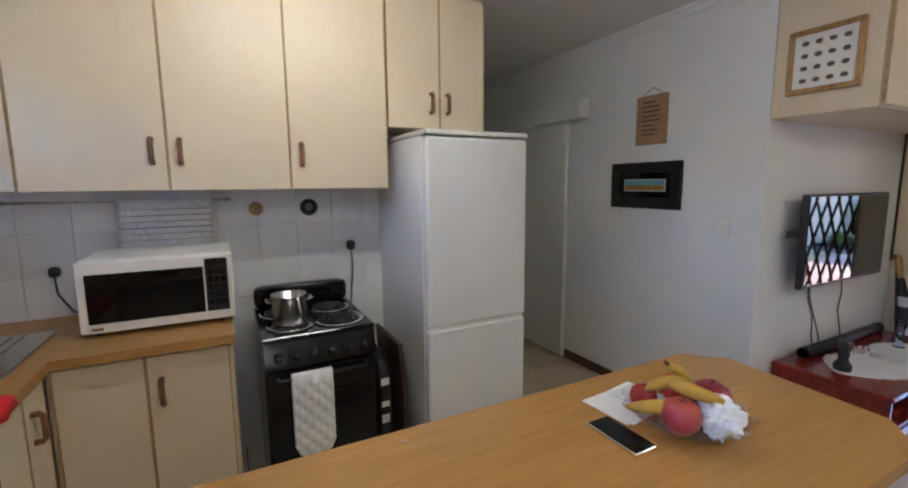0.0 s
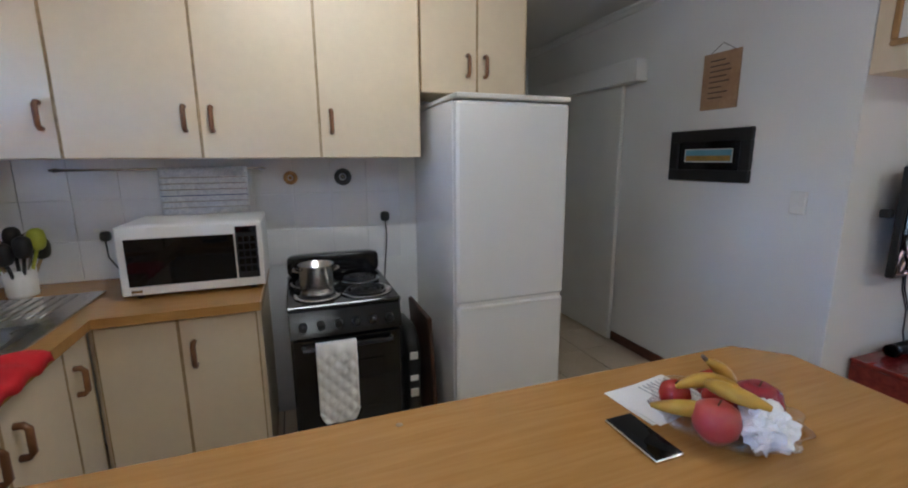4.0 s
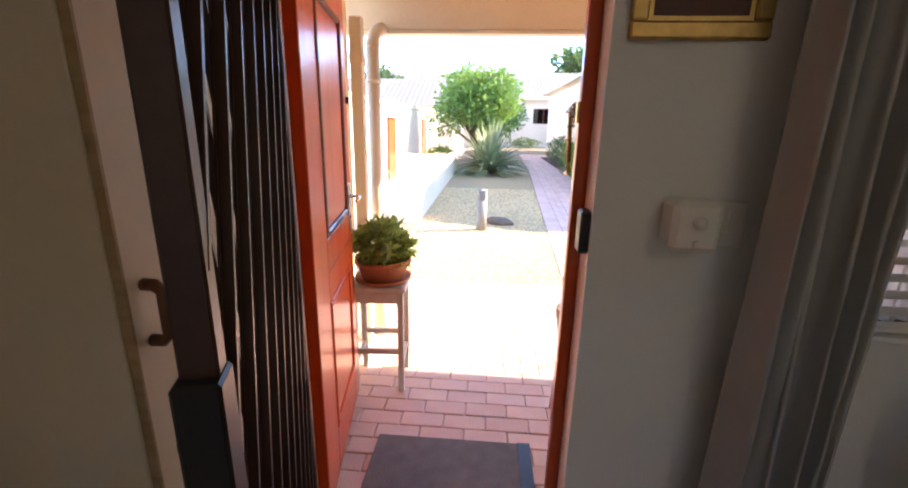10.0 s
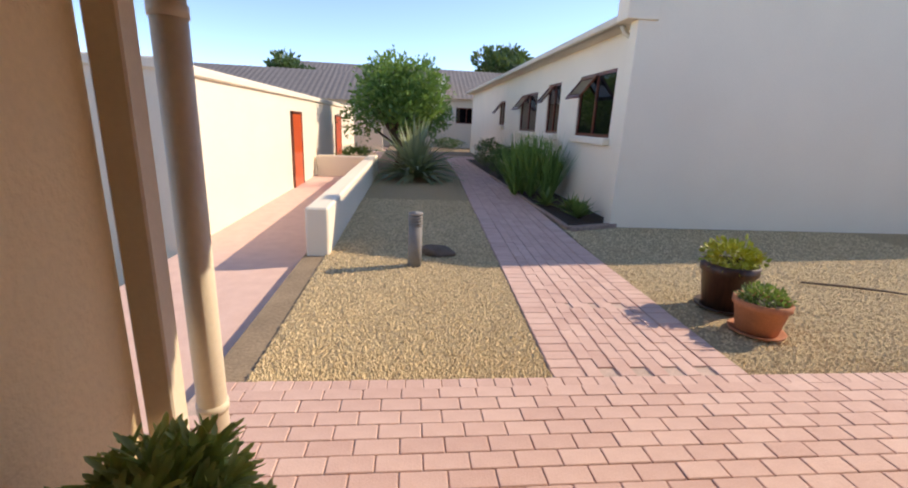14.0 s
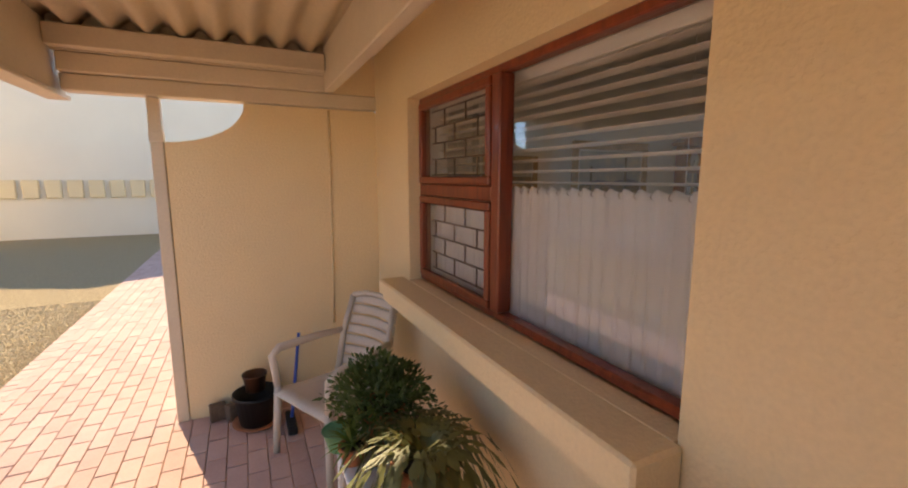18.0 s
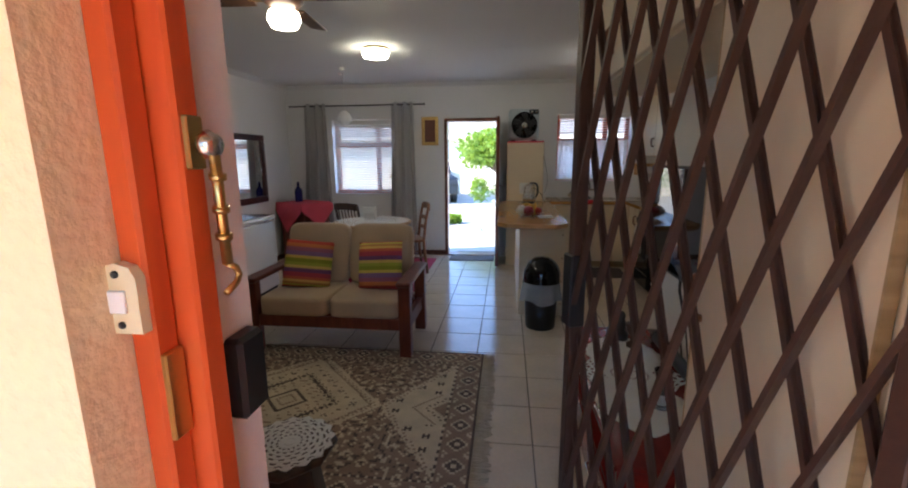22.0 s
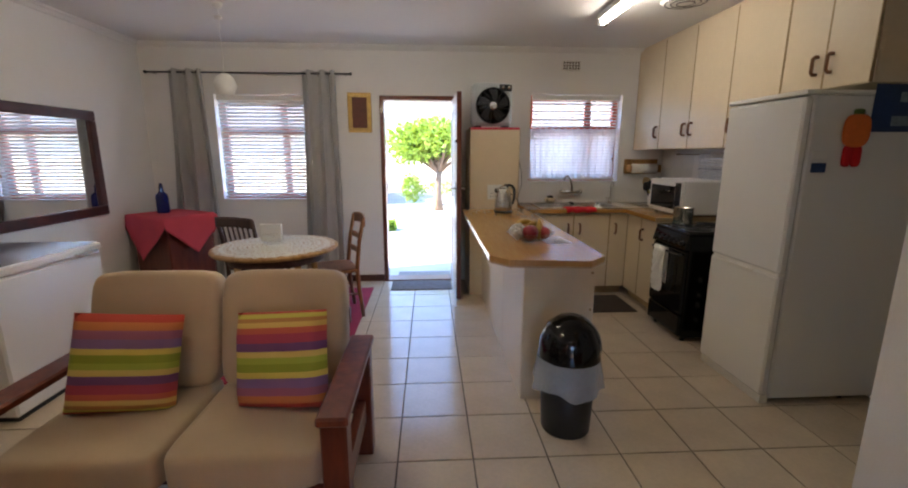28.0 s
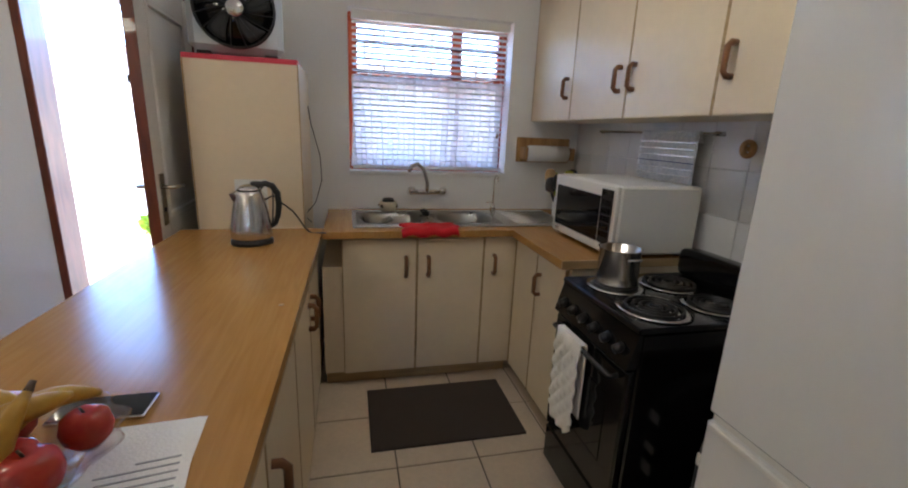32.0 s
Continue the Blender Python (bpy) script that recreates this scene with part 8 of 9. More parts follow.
setting("wall_porch_west", S().box(-0.58, -0.46, OUT_N, 5.10, GROUND, 2.25), WALL_OUT, "cream porch wall beside the red front door")
pr = thing("porch_roof", "corrugated cream porch roof on painted beams", "roof", pose(0, 0, 0))
def roof_at(u, v):
    y = 4.02 + 1.56 * v
    return Vector((-0.85 + 5.20 * u, y, 2.440 + 0.032 * math.cos(y * math.tau / 0.177)))
part("corrugated_sheet", S().sheet(2, 108, roof_at, 0.006), FIBRE, pr)
for x0 in (-0.40, 0.12, 1.75):
    part("rafter", S().box(x0, x0 + 0.06, 4.062, 5.518, 2.262, 2.40, 0.006), BEAM, pr)
# beam heightened up to the sheet; the added depth blocks sun from the wall
part("front_beam", S().box(-0.72, 4.16, 5.52, 5.59, 2.06, 2.435, 0.008).box(-0.72, 4.16, 5.50, 5.61, 2.035, 2.06, 0.004), BEAM, pr)
part("end_beam", S().box(3.985, 4.10, 3.672, 5.50, 2.070, 2.165, 0.006), BEAM, pr, "wall plate on the end wall")
part("end_beam", S().box(3.955, 4.05, 4.02, 5.50, 2.168, 2.275, 0.006), BEAM, pr)
part("end_beam", S().box(3.87, 3.945, 4.062, 5.518, 2.285, 2.40, 0.006), BEAM, pr)
# added board: stops light and sky showing under the corrugations
part("end_light_stop", S().box(3.95, 4.00, 3.99, 5.518, 2.278, 2.52, 0.003), BEAM, pr, "added board blocking light at the end of the roof sheet")
part("eaves_board", S().box(-0.72, 3.98, 3.99, 4.06, 2.17, 2.455, 0.006), BEAM, pr)
part("eaves_soffit", S().box(-0.72, 3.98, OUT_N, 3.99, 2.45, 2.475), BEAM, pr, "flat boarded soffit beside the house wall")
sc = S()
for i in range(60):
    x = -0.85 + 5.25 * i / 60
    sc.sheet(6, 2, lambda u, v, x=x: Vector((x + 0.0875 * u, 5.612 + 0.05 * v, 2.10 + 0.025 * math.sin(u * math.pi) - 0.02 * v)), 0.006)
part("scalloped_edge", sc, FIBRE, pr, "scalloped sheet edge over the gutter")
for x0, y0 in ((3.99, 5.035), (-0.45, 5.10)):
    post = thing("porch_post", "slim cream painted porch post", "post", pose(x0, y0, 0), "porch posts")
    part("shaft", S().box(0, 0.075, 0, 0.07, GROUND, 2.06, 0.005), BEAM, post)
    part("bracket", S().box(-0.004, 0.079, -0.004, 0.074, 1.80, 1.86, 0.003), BEAM, post)
dp = thing("downpipe", "cream plastic downpipe beside the porch post", "pipe", pose(-0.345, 5.25, 0))
part("pipe", S().cyl((0, 0, GROUND), (0, 0, 1.92), 0.042, n=18), BEAM, dp)
part("elbow", S().tube([(0, 0, 1.92), (0, 0.03, 1.98), (0, 0.14, 2.03), (0, 0.24, 2.06)], 0.042, 14), BEAM, dp)
for z in (0.6, 1.7):
    part("clip", S().cyl((0, 0, z), (0, 0, z + 0.03), 0.046, n=18), BEAM, dp)
setting("window_sill_outside", S().box(1.383, 3.297, 3.62, OUT_N + 0.01, 0.86, 0.943).box(1.36, 3.42, OUT_N, 3.86, 0.82, 0.94, 0.010), WALL_OUT, "thick cream plastered sill below the porch window", "sill")
bl = thing("door_bell", "small cream bell push beside the door frame", "bell", pose(0.694, 3.631, 1.345, 0, 0, 180))
part("plate", S().prism([(-0.021, -0.035), (0.021, -0.035), (0.021, 0.022), (0.015, 0.033), (0.0, 0.037), (-0.015, 0.033), (-0.021, 0.022)], 0, 0.012, pose(0, 0, 0, 90)), material("aged_cream_plastic", (0.78, 0.66, 0.40), 0.4, vary=0.06, bump=0.0), bl)
part("button", S().box(-0.009, 0.009, -0.016, -0.012, -0.013, 0.010, 0.003), WHITE_PL, bl)
for z in (-0.026, 0.026):
    part("screw", S().cyl((0, -0.012, z), (0, -0.0135, z), 0.004, n=8), BLACK_PL, bl)

# wooden stool with a potted plant beside the open door
so = thing("plant_stool", "tall weathered white wooden stool on the porch", "stool", pose(-0.185, 4.66, GROUND, 0, 0, 4))
WORN = material("worn_white_paint", (0.62, 0.58, 0.52), 0.7, vary=0.2, scale=9, fine=60, bump=0.2)
part("seat", S().box(-0.16, 0.16, -0.16, 0.16, 0.615, 0.645, 0.006), WORN, so)
for sx in (-1, 1):
    for sy in (-1, 1):
        part("leg", S().box(sx * 0.13 - 0.017, sx * 0.13 + 0.017, sy * 0.13 - 0.017, sy * 0.13 + 0.017, 0, 0.615, 0.004), WORN, so)
    part("stretcher", S().box(sx * 0.13 - 0.01, sx * 0.13 + 0.01, -0.113, 0.113, 0.16, 0.19), WORN, so)
    part("stretcher", S().box(-0.113, 0.113, sx * 0.13 - 0.01, sx * 0.13 + 0.01, 0.24, 0.27), WORN, so)
    part("seat_rail", S().box(-0.113, 0.113, sx * 0.13 - 0.01, sx * 0.13 + 0.01, 0.55, 0.614), WORN, so)


def pot_plant(name, label, at, r, h, mat, foliage, leaf_mat, taper=0.72, saucer=True, rim=True):
    ob = thing(name, label, "plant", at)
    z = 0.0
    if saucer:
        part("saucer", S().lathe([(r * 0.8, 0), (r * 0.98, 0.012), (r * 1.0, 0.028), (r * 0.96, 0.028), (r * 0.8, 0.012)], 24), mat, ob)
        z = 0.012
    part("pot", S().lathe([(r * taper, z), (r * 0.92, z + h * 0.78), (r * (1.0 if rim else 0.94), z + h * 0.8), (r, z + h), (r * 0.9, z + h), (r * 0.86, z + h * 0.82)], 28), mat, ob)
    part("soil", S().lathe([(r * 0.88, z + h * 0.86), (r * 0.5, z + h * 0.9), (0, z + h * 0.9)], 20), SOIL, ob)
    s = S()
    foliage(s, z + h * 0.88)
    part("foliage", s, leaf_mat, ob)
    return ob


def succulent(s, z):
    rnd = random.Random(5)
    for q in range(230):
        a, e = rnd.uniform(0, math.tau), math.asin(rnd.uniform(-0.75, 1.0))
        d = Vector((math.cos(a) * math.cos(e), math.sin(a) * math.cos(e), math.sin(e)))
        c = Vector((0, 0, z + 0.08)) + Vector((d.x * 0.14, d.y * 0.14, d.z * 0.135)) * rnd.uniform(0.45, 1.0)
        for w in range(9):
            b = rnd.uniform(0, math.tau)
            out = (d * 0.8 + Vector((math.cos(b), math.sin(b), rnd.uniform(-0.5, 0.7))) * 0.7).normalized()
            side = out.cross(d + Vector((0.1, 0.2, 0.3))).normalized()
            up, k = out.cross(side), rnd.uniform(0.045, 0.08)
            s.add([c, c + out * k * 0.55 + side * 0.0075 - up * 0.003, c + out * k * 0.9 + side * 0.005, c + out * k, c + out * k * 0.9 - side * 0.005, c + out * k * 0.55 - side * 0.0075 - up * 0.003], [(0, 1, 2, 3), (0, 3, 4, 5)], True)


pot_plant("potted_succulent", "bushy green succulent in a terracotta bowl", pose(-0.165, 4.65, GROUND + 0.646), 0.16, 0.12, TERRACOTTA, succulent, LEAF_FRESH)


# plastic chairs
def garden_chair(at, label):
    ob = thing("plastic_chair", label, "chair", at, "plastic garden chairs")
    P = PLASTIC_CHAIR
    part("seat", S().sheet(10, 10, lambda u, v: Vector(((u - 0.5) * (0.46 + 0.04 * (1 - v)), -0.23 + 0.44 * v, 0.415 - 0.03 * math.sin(v * 3) * (0.4 + math.sin(u * math.pi)) - 0.03 * v - 0.04 * max(0, 0.08 - v) * 10)), 0.012), P, ob)
    for k in range(7):
        z = 0.435 + 0.064 * k
        part("back_slat", S().sheet(12, 3, lambda u, v, z=z: Vector(((u - 0.5) * (0.45 - 0.22 * (z + 0.054 * v - 0.46) ** 2), 0.215 + 0.30 * (z + 0.054 * v - 0.46) + 0.045 * math.sin(u * math.pi), z + 0.054 * v)), 0.012), P, ob)
    for sx in (-1, 1):
        part("back_stile", S().tube([(sx * 0.205, 0.20, 0.40), (sx * 0.21, 0.25, 0.62), (sx * 0.19, 0.33, 0.87)], [0.022, 0.02, 0.018], 8), P, ob)
        part("front_leg", S().tube([(sx * 0.24, -0.20, 0.42), (sx * 0.255, -0.215, 0.2), (sx * 0.265, -0.225, 0)], [0.026, 0.022, 0.02], 8), P, ob)
        part("back_leg", S().tube([(sx * 0.21, 0.20, 0.41), (sx * 0.225, 0.24, 0.2), (sx * 0.235, 0.27, 0)], [0.024, 0.022, 0.02], 8), P, ob)
        part("arm", S().tube([(sx * 0.245, -0.20, 0.40), (sx * 0.275, -0.21, 0.60), (sx * 0.28, -0.16, 0.635), (sx * 0.27, 0.08, 0.64), (sx * 0.215, 0.255, 0.65)], [0.022, 0.024, 0.026, 0.024, 0.02], 8), P, ob)
    part("top_rail", S().tube([(-0.19, 0.33, 0.87), (-0.1, 0.37, 0.89), (0.1, 0.37, 0.89), (0.19, 0.33, 0.87)], 0.018, 8), P, ob)
    return ob


garden_chair(pose(3.23, 4.21, GROUND, 0, 0, 206), "stone-coloured plastic armchair in the porch corner")
garden_chair(pose(1.10, 4.28, GROUND, 0, 0, 186), "stone-coloured plastic armchair against the porch wall")
ps = thing("plastic_table", "small white plastic table crowded with pots", "table", pose(2.36, 4.12, GROUND))
part("top", S().soft(-0.36, 0.36, -0.19, 0.19, 0.40, 0.43, 8, 6), WHITE_PL, ps)
for sx in (-0.31, 0.31):
    for sy in (-0.15, 0.15):
        part("leg", S().tube([(sx, sy, 0.41), (sx * 1.03, sy * 1.05, 0.0)], [0.02, 0.016], 8), WHITE_PL, ps)
GREENPL = material("green_net_plastic", (0.12, 0.38, 0.20), 0.4, vary=0.2, scale=30)
def shrub(s, z):
    leaves(s, 3200, (0, 0, z + 0.07), (0.34, 0.27, 0.19), 0.015, 11, 2.3, 0.5, 0.25)
def drooper(s, z):
    rnd = random.Random(3)
    for q in range(150):
        a, ln = rnd.uniform(0, math.tau), rnd.uniform(0.16, 0.42)
        d = Vector((math.cos(a), math.sin(a), 0))
        pts = [Vector((0, 0, z)) + d * (ln * t) + Vector((0, 0, 0.16 * math.sin(t * 2.6) - 0.24 * t * t)) for t in (0, 0.2, 0.4, 0.6, 0.8, 1.0)]
        side = Vector((-d.y, d.x, 0.2))
        for p0, p1 in zip(pts, pts[1:]):
            w = rnd.uniform(0.010, 0.016)
            mid = (p0 + p1) / 2
            s.add([p0, mid + side * w, p1, mid - side * w], [(0, 1, 2, 3)])
CACTUS = material("olive_cactus", (0.20, 0.20, 0.06), 0.55, vary=0.4, scale=12, other=(0.09, 0.10, 0.03), per_island=0.3)
pot_plant("potted_shrub", "dark green leafy shrub in a pot on the table", pose(2.56, 4.10, GROUND + 0.431), 0.11, 0.17, TERRACOTTA, shrub, LEAF_DARK)
pot_plant("potted_cactus", "olive drooping leaf cactus in a terracotta pot", pose(2.10, 4.08, GROUND + 0.431), 0.12, 0.18, TERRACOTTA, drooper, CACTUS)
gp = thing("green_pot", "pale green net pot among the porch plants", "pot", pose(2.58, 4.29, GROUND + 0.431))
part("pot", S().lathe([(0.05, 0), (0.075, 0.09), (0.08, 0.09), (0.07, 0.085)], 20), GREENPL, gp)
pot_plant("potted_fern", "small ragged fern in a pot at the table edge", pose(2.46, 4.26, GROUND + 0.431), 0.06, 0.08, TERRACOTTA, lambda s, z: blades(s, 40, (0, 0, z), 0.2, 0.008, 1.3, 8, 0.6), LEAF, saucer=False)
for k, (x, y, r, h, mm, lab) in enumerate(((3.78, 4.62, 0.14, 0.22, BLACK_PL, "black plastic plant pot on the porch floor"), (3.80, 4.62, 0.075, 0.12, DARKWOOD, "small dark pot stacked in a larger one"))):
    o = thing("empty_pot", lab, "pot", pose(x, y, GROUND + (0.22 if k else 0)))
    part("pot", S().lathe([(r * 0.75, 0), (r, h), (r * 1.04, h), (r * 1.04, h * 0.9), (r * 0.94, h * 0.98), (r * 0.7, 0.01)], 22), mm, o)
    if not k:
        part("saucer", S().lathe([(r * 0.9, 0.0), (r * 1.12, 0.02), (r * 1.1, 0.025), (r * 0.8, 0.012)], 22), TERRACOTTA, o)
for x, y, a in ((3.93, 4.86, 10), (3.90, 4.76, 30)):
    o = thing("loose_brick", "weathered loose brick on end by the porch wall", "brick", pose(x, y, GROUND, 0, 0, a), "loose bricks")
    part("brick", S().box(-0.035, 0.035, -0.05, 0.05, 0, 0.11, 0.006), BARK, o)
bh = thing("broom_handle", "blue broom handle behind the plastic chair", "broom", pose(3.62, 4.42, GROUND))
part("shaft", S().cyl((0, 0, 0.02), (0.25, -0.1, 0.55), 0.011), material("blue_plastic", (0.03, 0.09, 0.42), 0.4), bh)
part("head", S().box(-0.12, 0.12, -0.03, 0.03, 0.0, 0.06, 0.01), BLACK_PL, bh)
part("rope", S().tube([(-0.20, 3.72, 1.9), (-0.205, 3.73, 1.75), (-0.2, 3.725, 1.62)], 0.012, 8), LACE, d1, "plaited rope on the frame")

# ---- courtyard ----
pot_plant("potted_yellow_plant", "yellow-green bush in a dark pot on the gravel", pose(3.18, 7.56, GROUND), 0.24, 0.42, DARKWOOD, lambda s, z: leaves(s, 700, (0, 0, z + 0.10), (0.30, 0.28, 0.17), 0.03, 21, 1.9, 0.6, 0.4), LEAF_YELLOW)
pot_plant("potted_green_plant", "low green plant in a terracotta pot on gravel", pose(3.11, 7.05, GROUND), 0.21, 0.27, TERRACOTTA, lambda s, z: leaves(s, 600, (0, 0, z + 0.05), (0.22, 0.2, 0.11), 0.022, 22, 1.8, 0.6, 0.4), LEAF)
bo = thing("garden_light", "grey bollard light in the gravel bed", "bollard", pose(0.33, 8.70, GROUND))
GREY = material("grey_concrete", (0.22, 0.21, 0.20), 0.8, vary=0.2, scale=9, bump=0.3)
part("post", S().cyl((0, 0, -0.02), (0, 0, 0.44), 0.075, n=20), GREY, bo)
for k in range(4):
    part("louvre", S().lathe([(0.05, 0.44 + 0.03 * k), (0.08, 0.445 + 0.03 * k), (0.08, 0.457 + 0.03 * k), (0.05, 0.464 + 0.03 * k)], 20), GREY, bo)
part("cap", S().lathe([(0.08, 0.565), (0.082, 0.585), (0.0, 0.60)], 20), GREY, bo)
ro = thing("garden_rock", "flat brown rock behind the bollard", "rock", pose(0.62, 9.15, GROUND - 0.02))
part("rock", S().soft(-0.22, 0.22, -0.14, 0.14, 0, 0.10, 2.6, 8, sag=0.06), BARK, ro)
sk = thing("dry_stick", "dead twig lying on the gravel", "stick", pose(5.1, 8.0, GROUND))
part("stick", S().tube([(-0.5, 0.2, 0.015), (-0.1, 0.03, 0.03), (0.3, -0.1, 0.02), (0.6, -0.25, 0.012)], [0.012, 0.015, 0.012, 0.006], 6), BARK, sk)
setting("retaining_wall", S().box(-0.92, -0.66, 9.05, 17.3, LOW, 0.49, 0.02), WALL_PALE, "low cream wall between gravel bed and drive", "wall")
setting("planter_wall", S().box(-2.4, -0.72, 17.32, 17.52, LOW, 0.42, 0.02), WALL_PALE, "low cream planter wall at the end of the drive", "wall")

ga = thing("garage_block", "long low white garage building with red doors", "building", pose(0, 0, 0))
part("wall", S().box(-8, -2.48, 9.4, 27, LOW, 1.90), WALL_PALE, ga)
part("parapet", S().box(-8.05, -2.42, 9.35, 27.05, 1.90, 2.03, 0.02), WALL_PALE, ga)
for y0, y1 in ((14.9, 15.75), (21.2, 22.4)):
    dr_ = part("door", S().box(-2.485, -2.44, y0, y1, -0.18, 1.53, 0.01), REDWOOD, ga)
    part("door_frame", S().box(-2.48, -2.43, y0 - 0.06, y0, -0.18, 1.59).box(-2.48, -2.43, y1, y1 + 0.06, -0.18, 1.59).box(-2.48, -2.43, y0 - 0.06, y1 + 0.06, 1.53, 1.59), DARKFRAME, dr_)

# long neighbouring house with its gable
nh_ = thing("neighbour_house", "long cream house with plain gable and red windows", "house", pose(0, 0, 0))
gab = [(3.60, LOW), (12.8, LOW), (12.8, 3.80), (8.8, 5.30), (3.60, 3.36)]
part("gable_wall", S().prism([(x, z) for x, z in gab], 0, 0.24, Matrix.Translation((0, 11.12, 0)) @ pose(0, 0, 0, 90)), WALL_PALE, nh_)
HWIN = [(11.85, 13.55, 1.36, 2.55), (14.75, 15.75, 1.36, 2.55), (16.7, 18.6, 1.36, 2.45), (21.0, 22.0, 1.5, 2.4)]
part("wall", holed("x", 3.82, 4.02, 11.12, 30, LOW, 3.12, HWIN), WALL_PALE, nh_)
part("wall", S().box(12.4, 12.6, 11.12, 30, LOW, 3.6), WALL_PALE, nh_)
part("inner_dark_wall", S().box(5.4, 5.5, 11.2, 29.9, LOW, 3.1), GROUT, nh_)
part("roof", S().add([(3.45, 11.12, 3.22), (8.8, 11.12, 5.20), (8.8, 30, 5.20), (3.45, 30, 3.22), (12.9, 11.12, 3.70), (12.9, 30, 3.70)], [(0, 1, 2, 3), (1, 4, 5, 2)]), ROOFTILE, nh_)
part("gutter", S().box(3.42, 3.56, 11.0, 30, 3.10, 3.22, 0.02), BEAM, nh_)
part("soffit", S().box(3.50, 3.84, 11.12, 30, 3.10, 3.115), BEAM, nh_)
part("gable_cap", S().box(3.40, 3.90, 10.84, 11.20, 3.10, 3.42, 0.01), WALL_PALE, nh_)
part("downpipe", S().tube([(3.56, 11.35, 3.12), (3.62, 11.33, 3.0), (3.76, 11.3, 2.9), (3.76, 11.3, GROUND)], 0.04, 10), BEAM, nh_)
for k, (y0, y1, z0, z1) in enumerate(HWIN):
    wn = part("window", S().box(3.84, 3.90, y0, y1, z0, z0 + 0.06).box(3.84, 3.90, y0, y1, z1 - 0.06, z1).box(3.84, 3.90, y0, y0 + 0.06, z0, z1).box(3.84, 3.90, y1 - 0.06, y1, z0, z1).box(3.84, 3.90, (y0 + y1) / 2 - 0.03, (y0 + y1) / 2 + 0.03, z0, z1), DARKFRAME, nh_, "red-brown timber window")
    part("pane", S().box(3.865, 3.87, y0 + 0.05, y1 - 0.05, z0 + 0.05, z1 - 0.05), SCREEN, wn, "dark reflecting pane")
    part("sill", S().box(3.70, 3.83, y0 - 0.06, y1 + 0.06, z0 - 0.13, z0 - 0.01, 0.01), WALL_PALE, wn)
    for q in (1,):
        a, b = (y0 + 0.06, (y0 + y1) / 2) if not q else ((y0 + y1) / 2, y1 - 0.06)
        m = Matrix.Translation((3.83, 0, z1 - 0.05)) @ pose(0, 0, 0, 0, 38, 0)
        part("open_sash", S().box(-0.02, 0.012, a, a + 0.05, -0.52, 0, 0, m).box(-0.02, 0.012, b - 0.05, b, -0.52, 0, 0, m).box(-0.02, 0.012, a, b, -0.52, -0.46, 0, m).box(-0.02, 0.012, a, b, -0.05, 0, 0, m), DARKFRAME, wn, "top-hung sash propped open")
        # mirror tinted blue in place of a bluer sky reflection
        part("sash_pane", S().box(-0.008, -0.002, a + 0.05, b - 0.05, -0.46, -0.05, 0, m), SASH_GLASS, wn, "mirroring pane with the sky's blue put into its tint")
fh = thing("far_house", "cream house with grey tiled roof beyond the path", "house", pose(0, 0, 0))
part("wall", holed("y", 34, 34.2, -9, 12, LOW, 3.15, ((3.3, 4.7, 1.5, 2.5),)), WALL_PALE, fh)
part("wall", S().box(-9, 12, 36, 36.2, LOW, 3.1), GROUT, fh)
fw_ = part("window", S().box(3.3, 4.7, 34.05, 34.1, 1.5, 1.56).box(3.3, 4.7, 34.05, 34.1, 2.44, 2.5).box(3.97, 4.03, 34.05, 34.1, 1.5, 2.5), DARKFRAME, fh)
part("pane", S().box(3.3, 4.7, 34.11, 34.12, 1.5, 2.5), SCREEN, fw_)
def ridge(x0, x1, y0, y1, z0, z1, nx, nz):
    """A tiled slope: rows of shallow rolls."""
    return S().sheet(nx * 4, nz, lambda u, v: Vector((x0 + (x1 - x0) * u, y0 + (y1 - y0) * v, z0 + (z1 - z0) * v + 0.04 * abs(math.sin(u * nx * math.pi)) - 0.03 * ((v * nz) % 1))))
part("roof", ridge(-9, 12, 33.6, 39, 3.0, 5.3, 70, 16), ROOFTILE, fh, "grey pantile roof")
part("gable_parapet", S().box(2.2, 2.5, 33.5, 39, 2.6, 4.5), WALL_PALE, fh)
fh2 = thing("far_house", "cream house with dark tiled roof behind the garages", "house", pose(0, 0, 0))
part("wall", S().box(-16, -1.2, 29, 29.2, LOW, 2.5), WALL_PALE, fh2)
part("roof", ridge(-16.4, -1.0, 28.6, 33, 2.4, 4.2, 50, 12), ROOFTILE, fh2, "dark pantile roof")

eb = thing("east_building", "pale building with a row of vent blocks", "building", pose(0, 0, 0))
part("wall", S().box(16.2, 22, 2, 11.8, LOW, 2.6), WALL_PALE, eb)
part("upper_wall", S().add([(16.35, 11.8, 2.6), (16.35, 11.8, 4.05), (16.35, 9.0, 5.1), (16.35, 2, 3.2), (16.35, 2, 2.6), (22, 11.8, 2.6), (22, 11.8, 4.05), (22, 9.0, 5.1), (22, 2, 3.2), (22, 2, 2.6)], [(0, 1, 2, 3, 4), (9, 8, 7, 6, 5), (0, 5, 6, 1), (1, 6, 7, 2), (2, 7, 8, 3), (3, 8, 9, 4), (4, 9, 5, 0)]), WALL_PALE, eb)
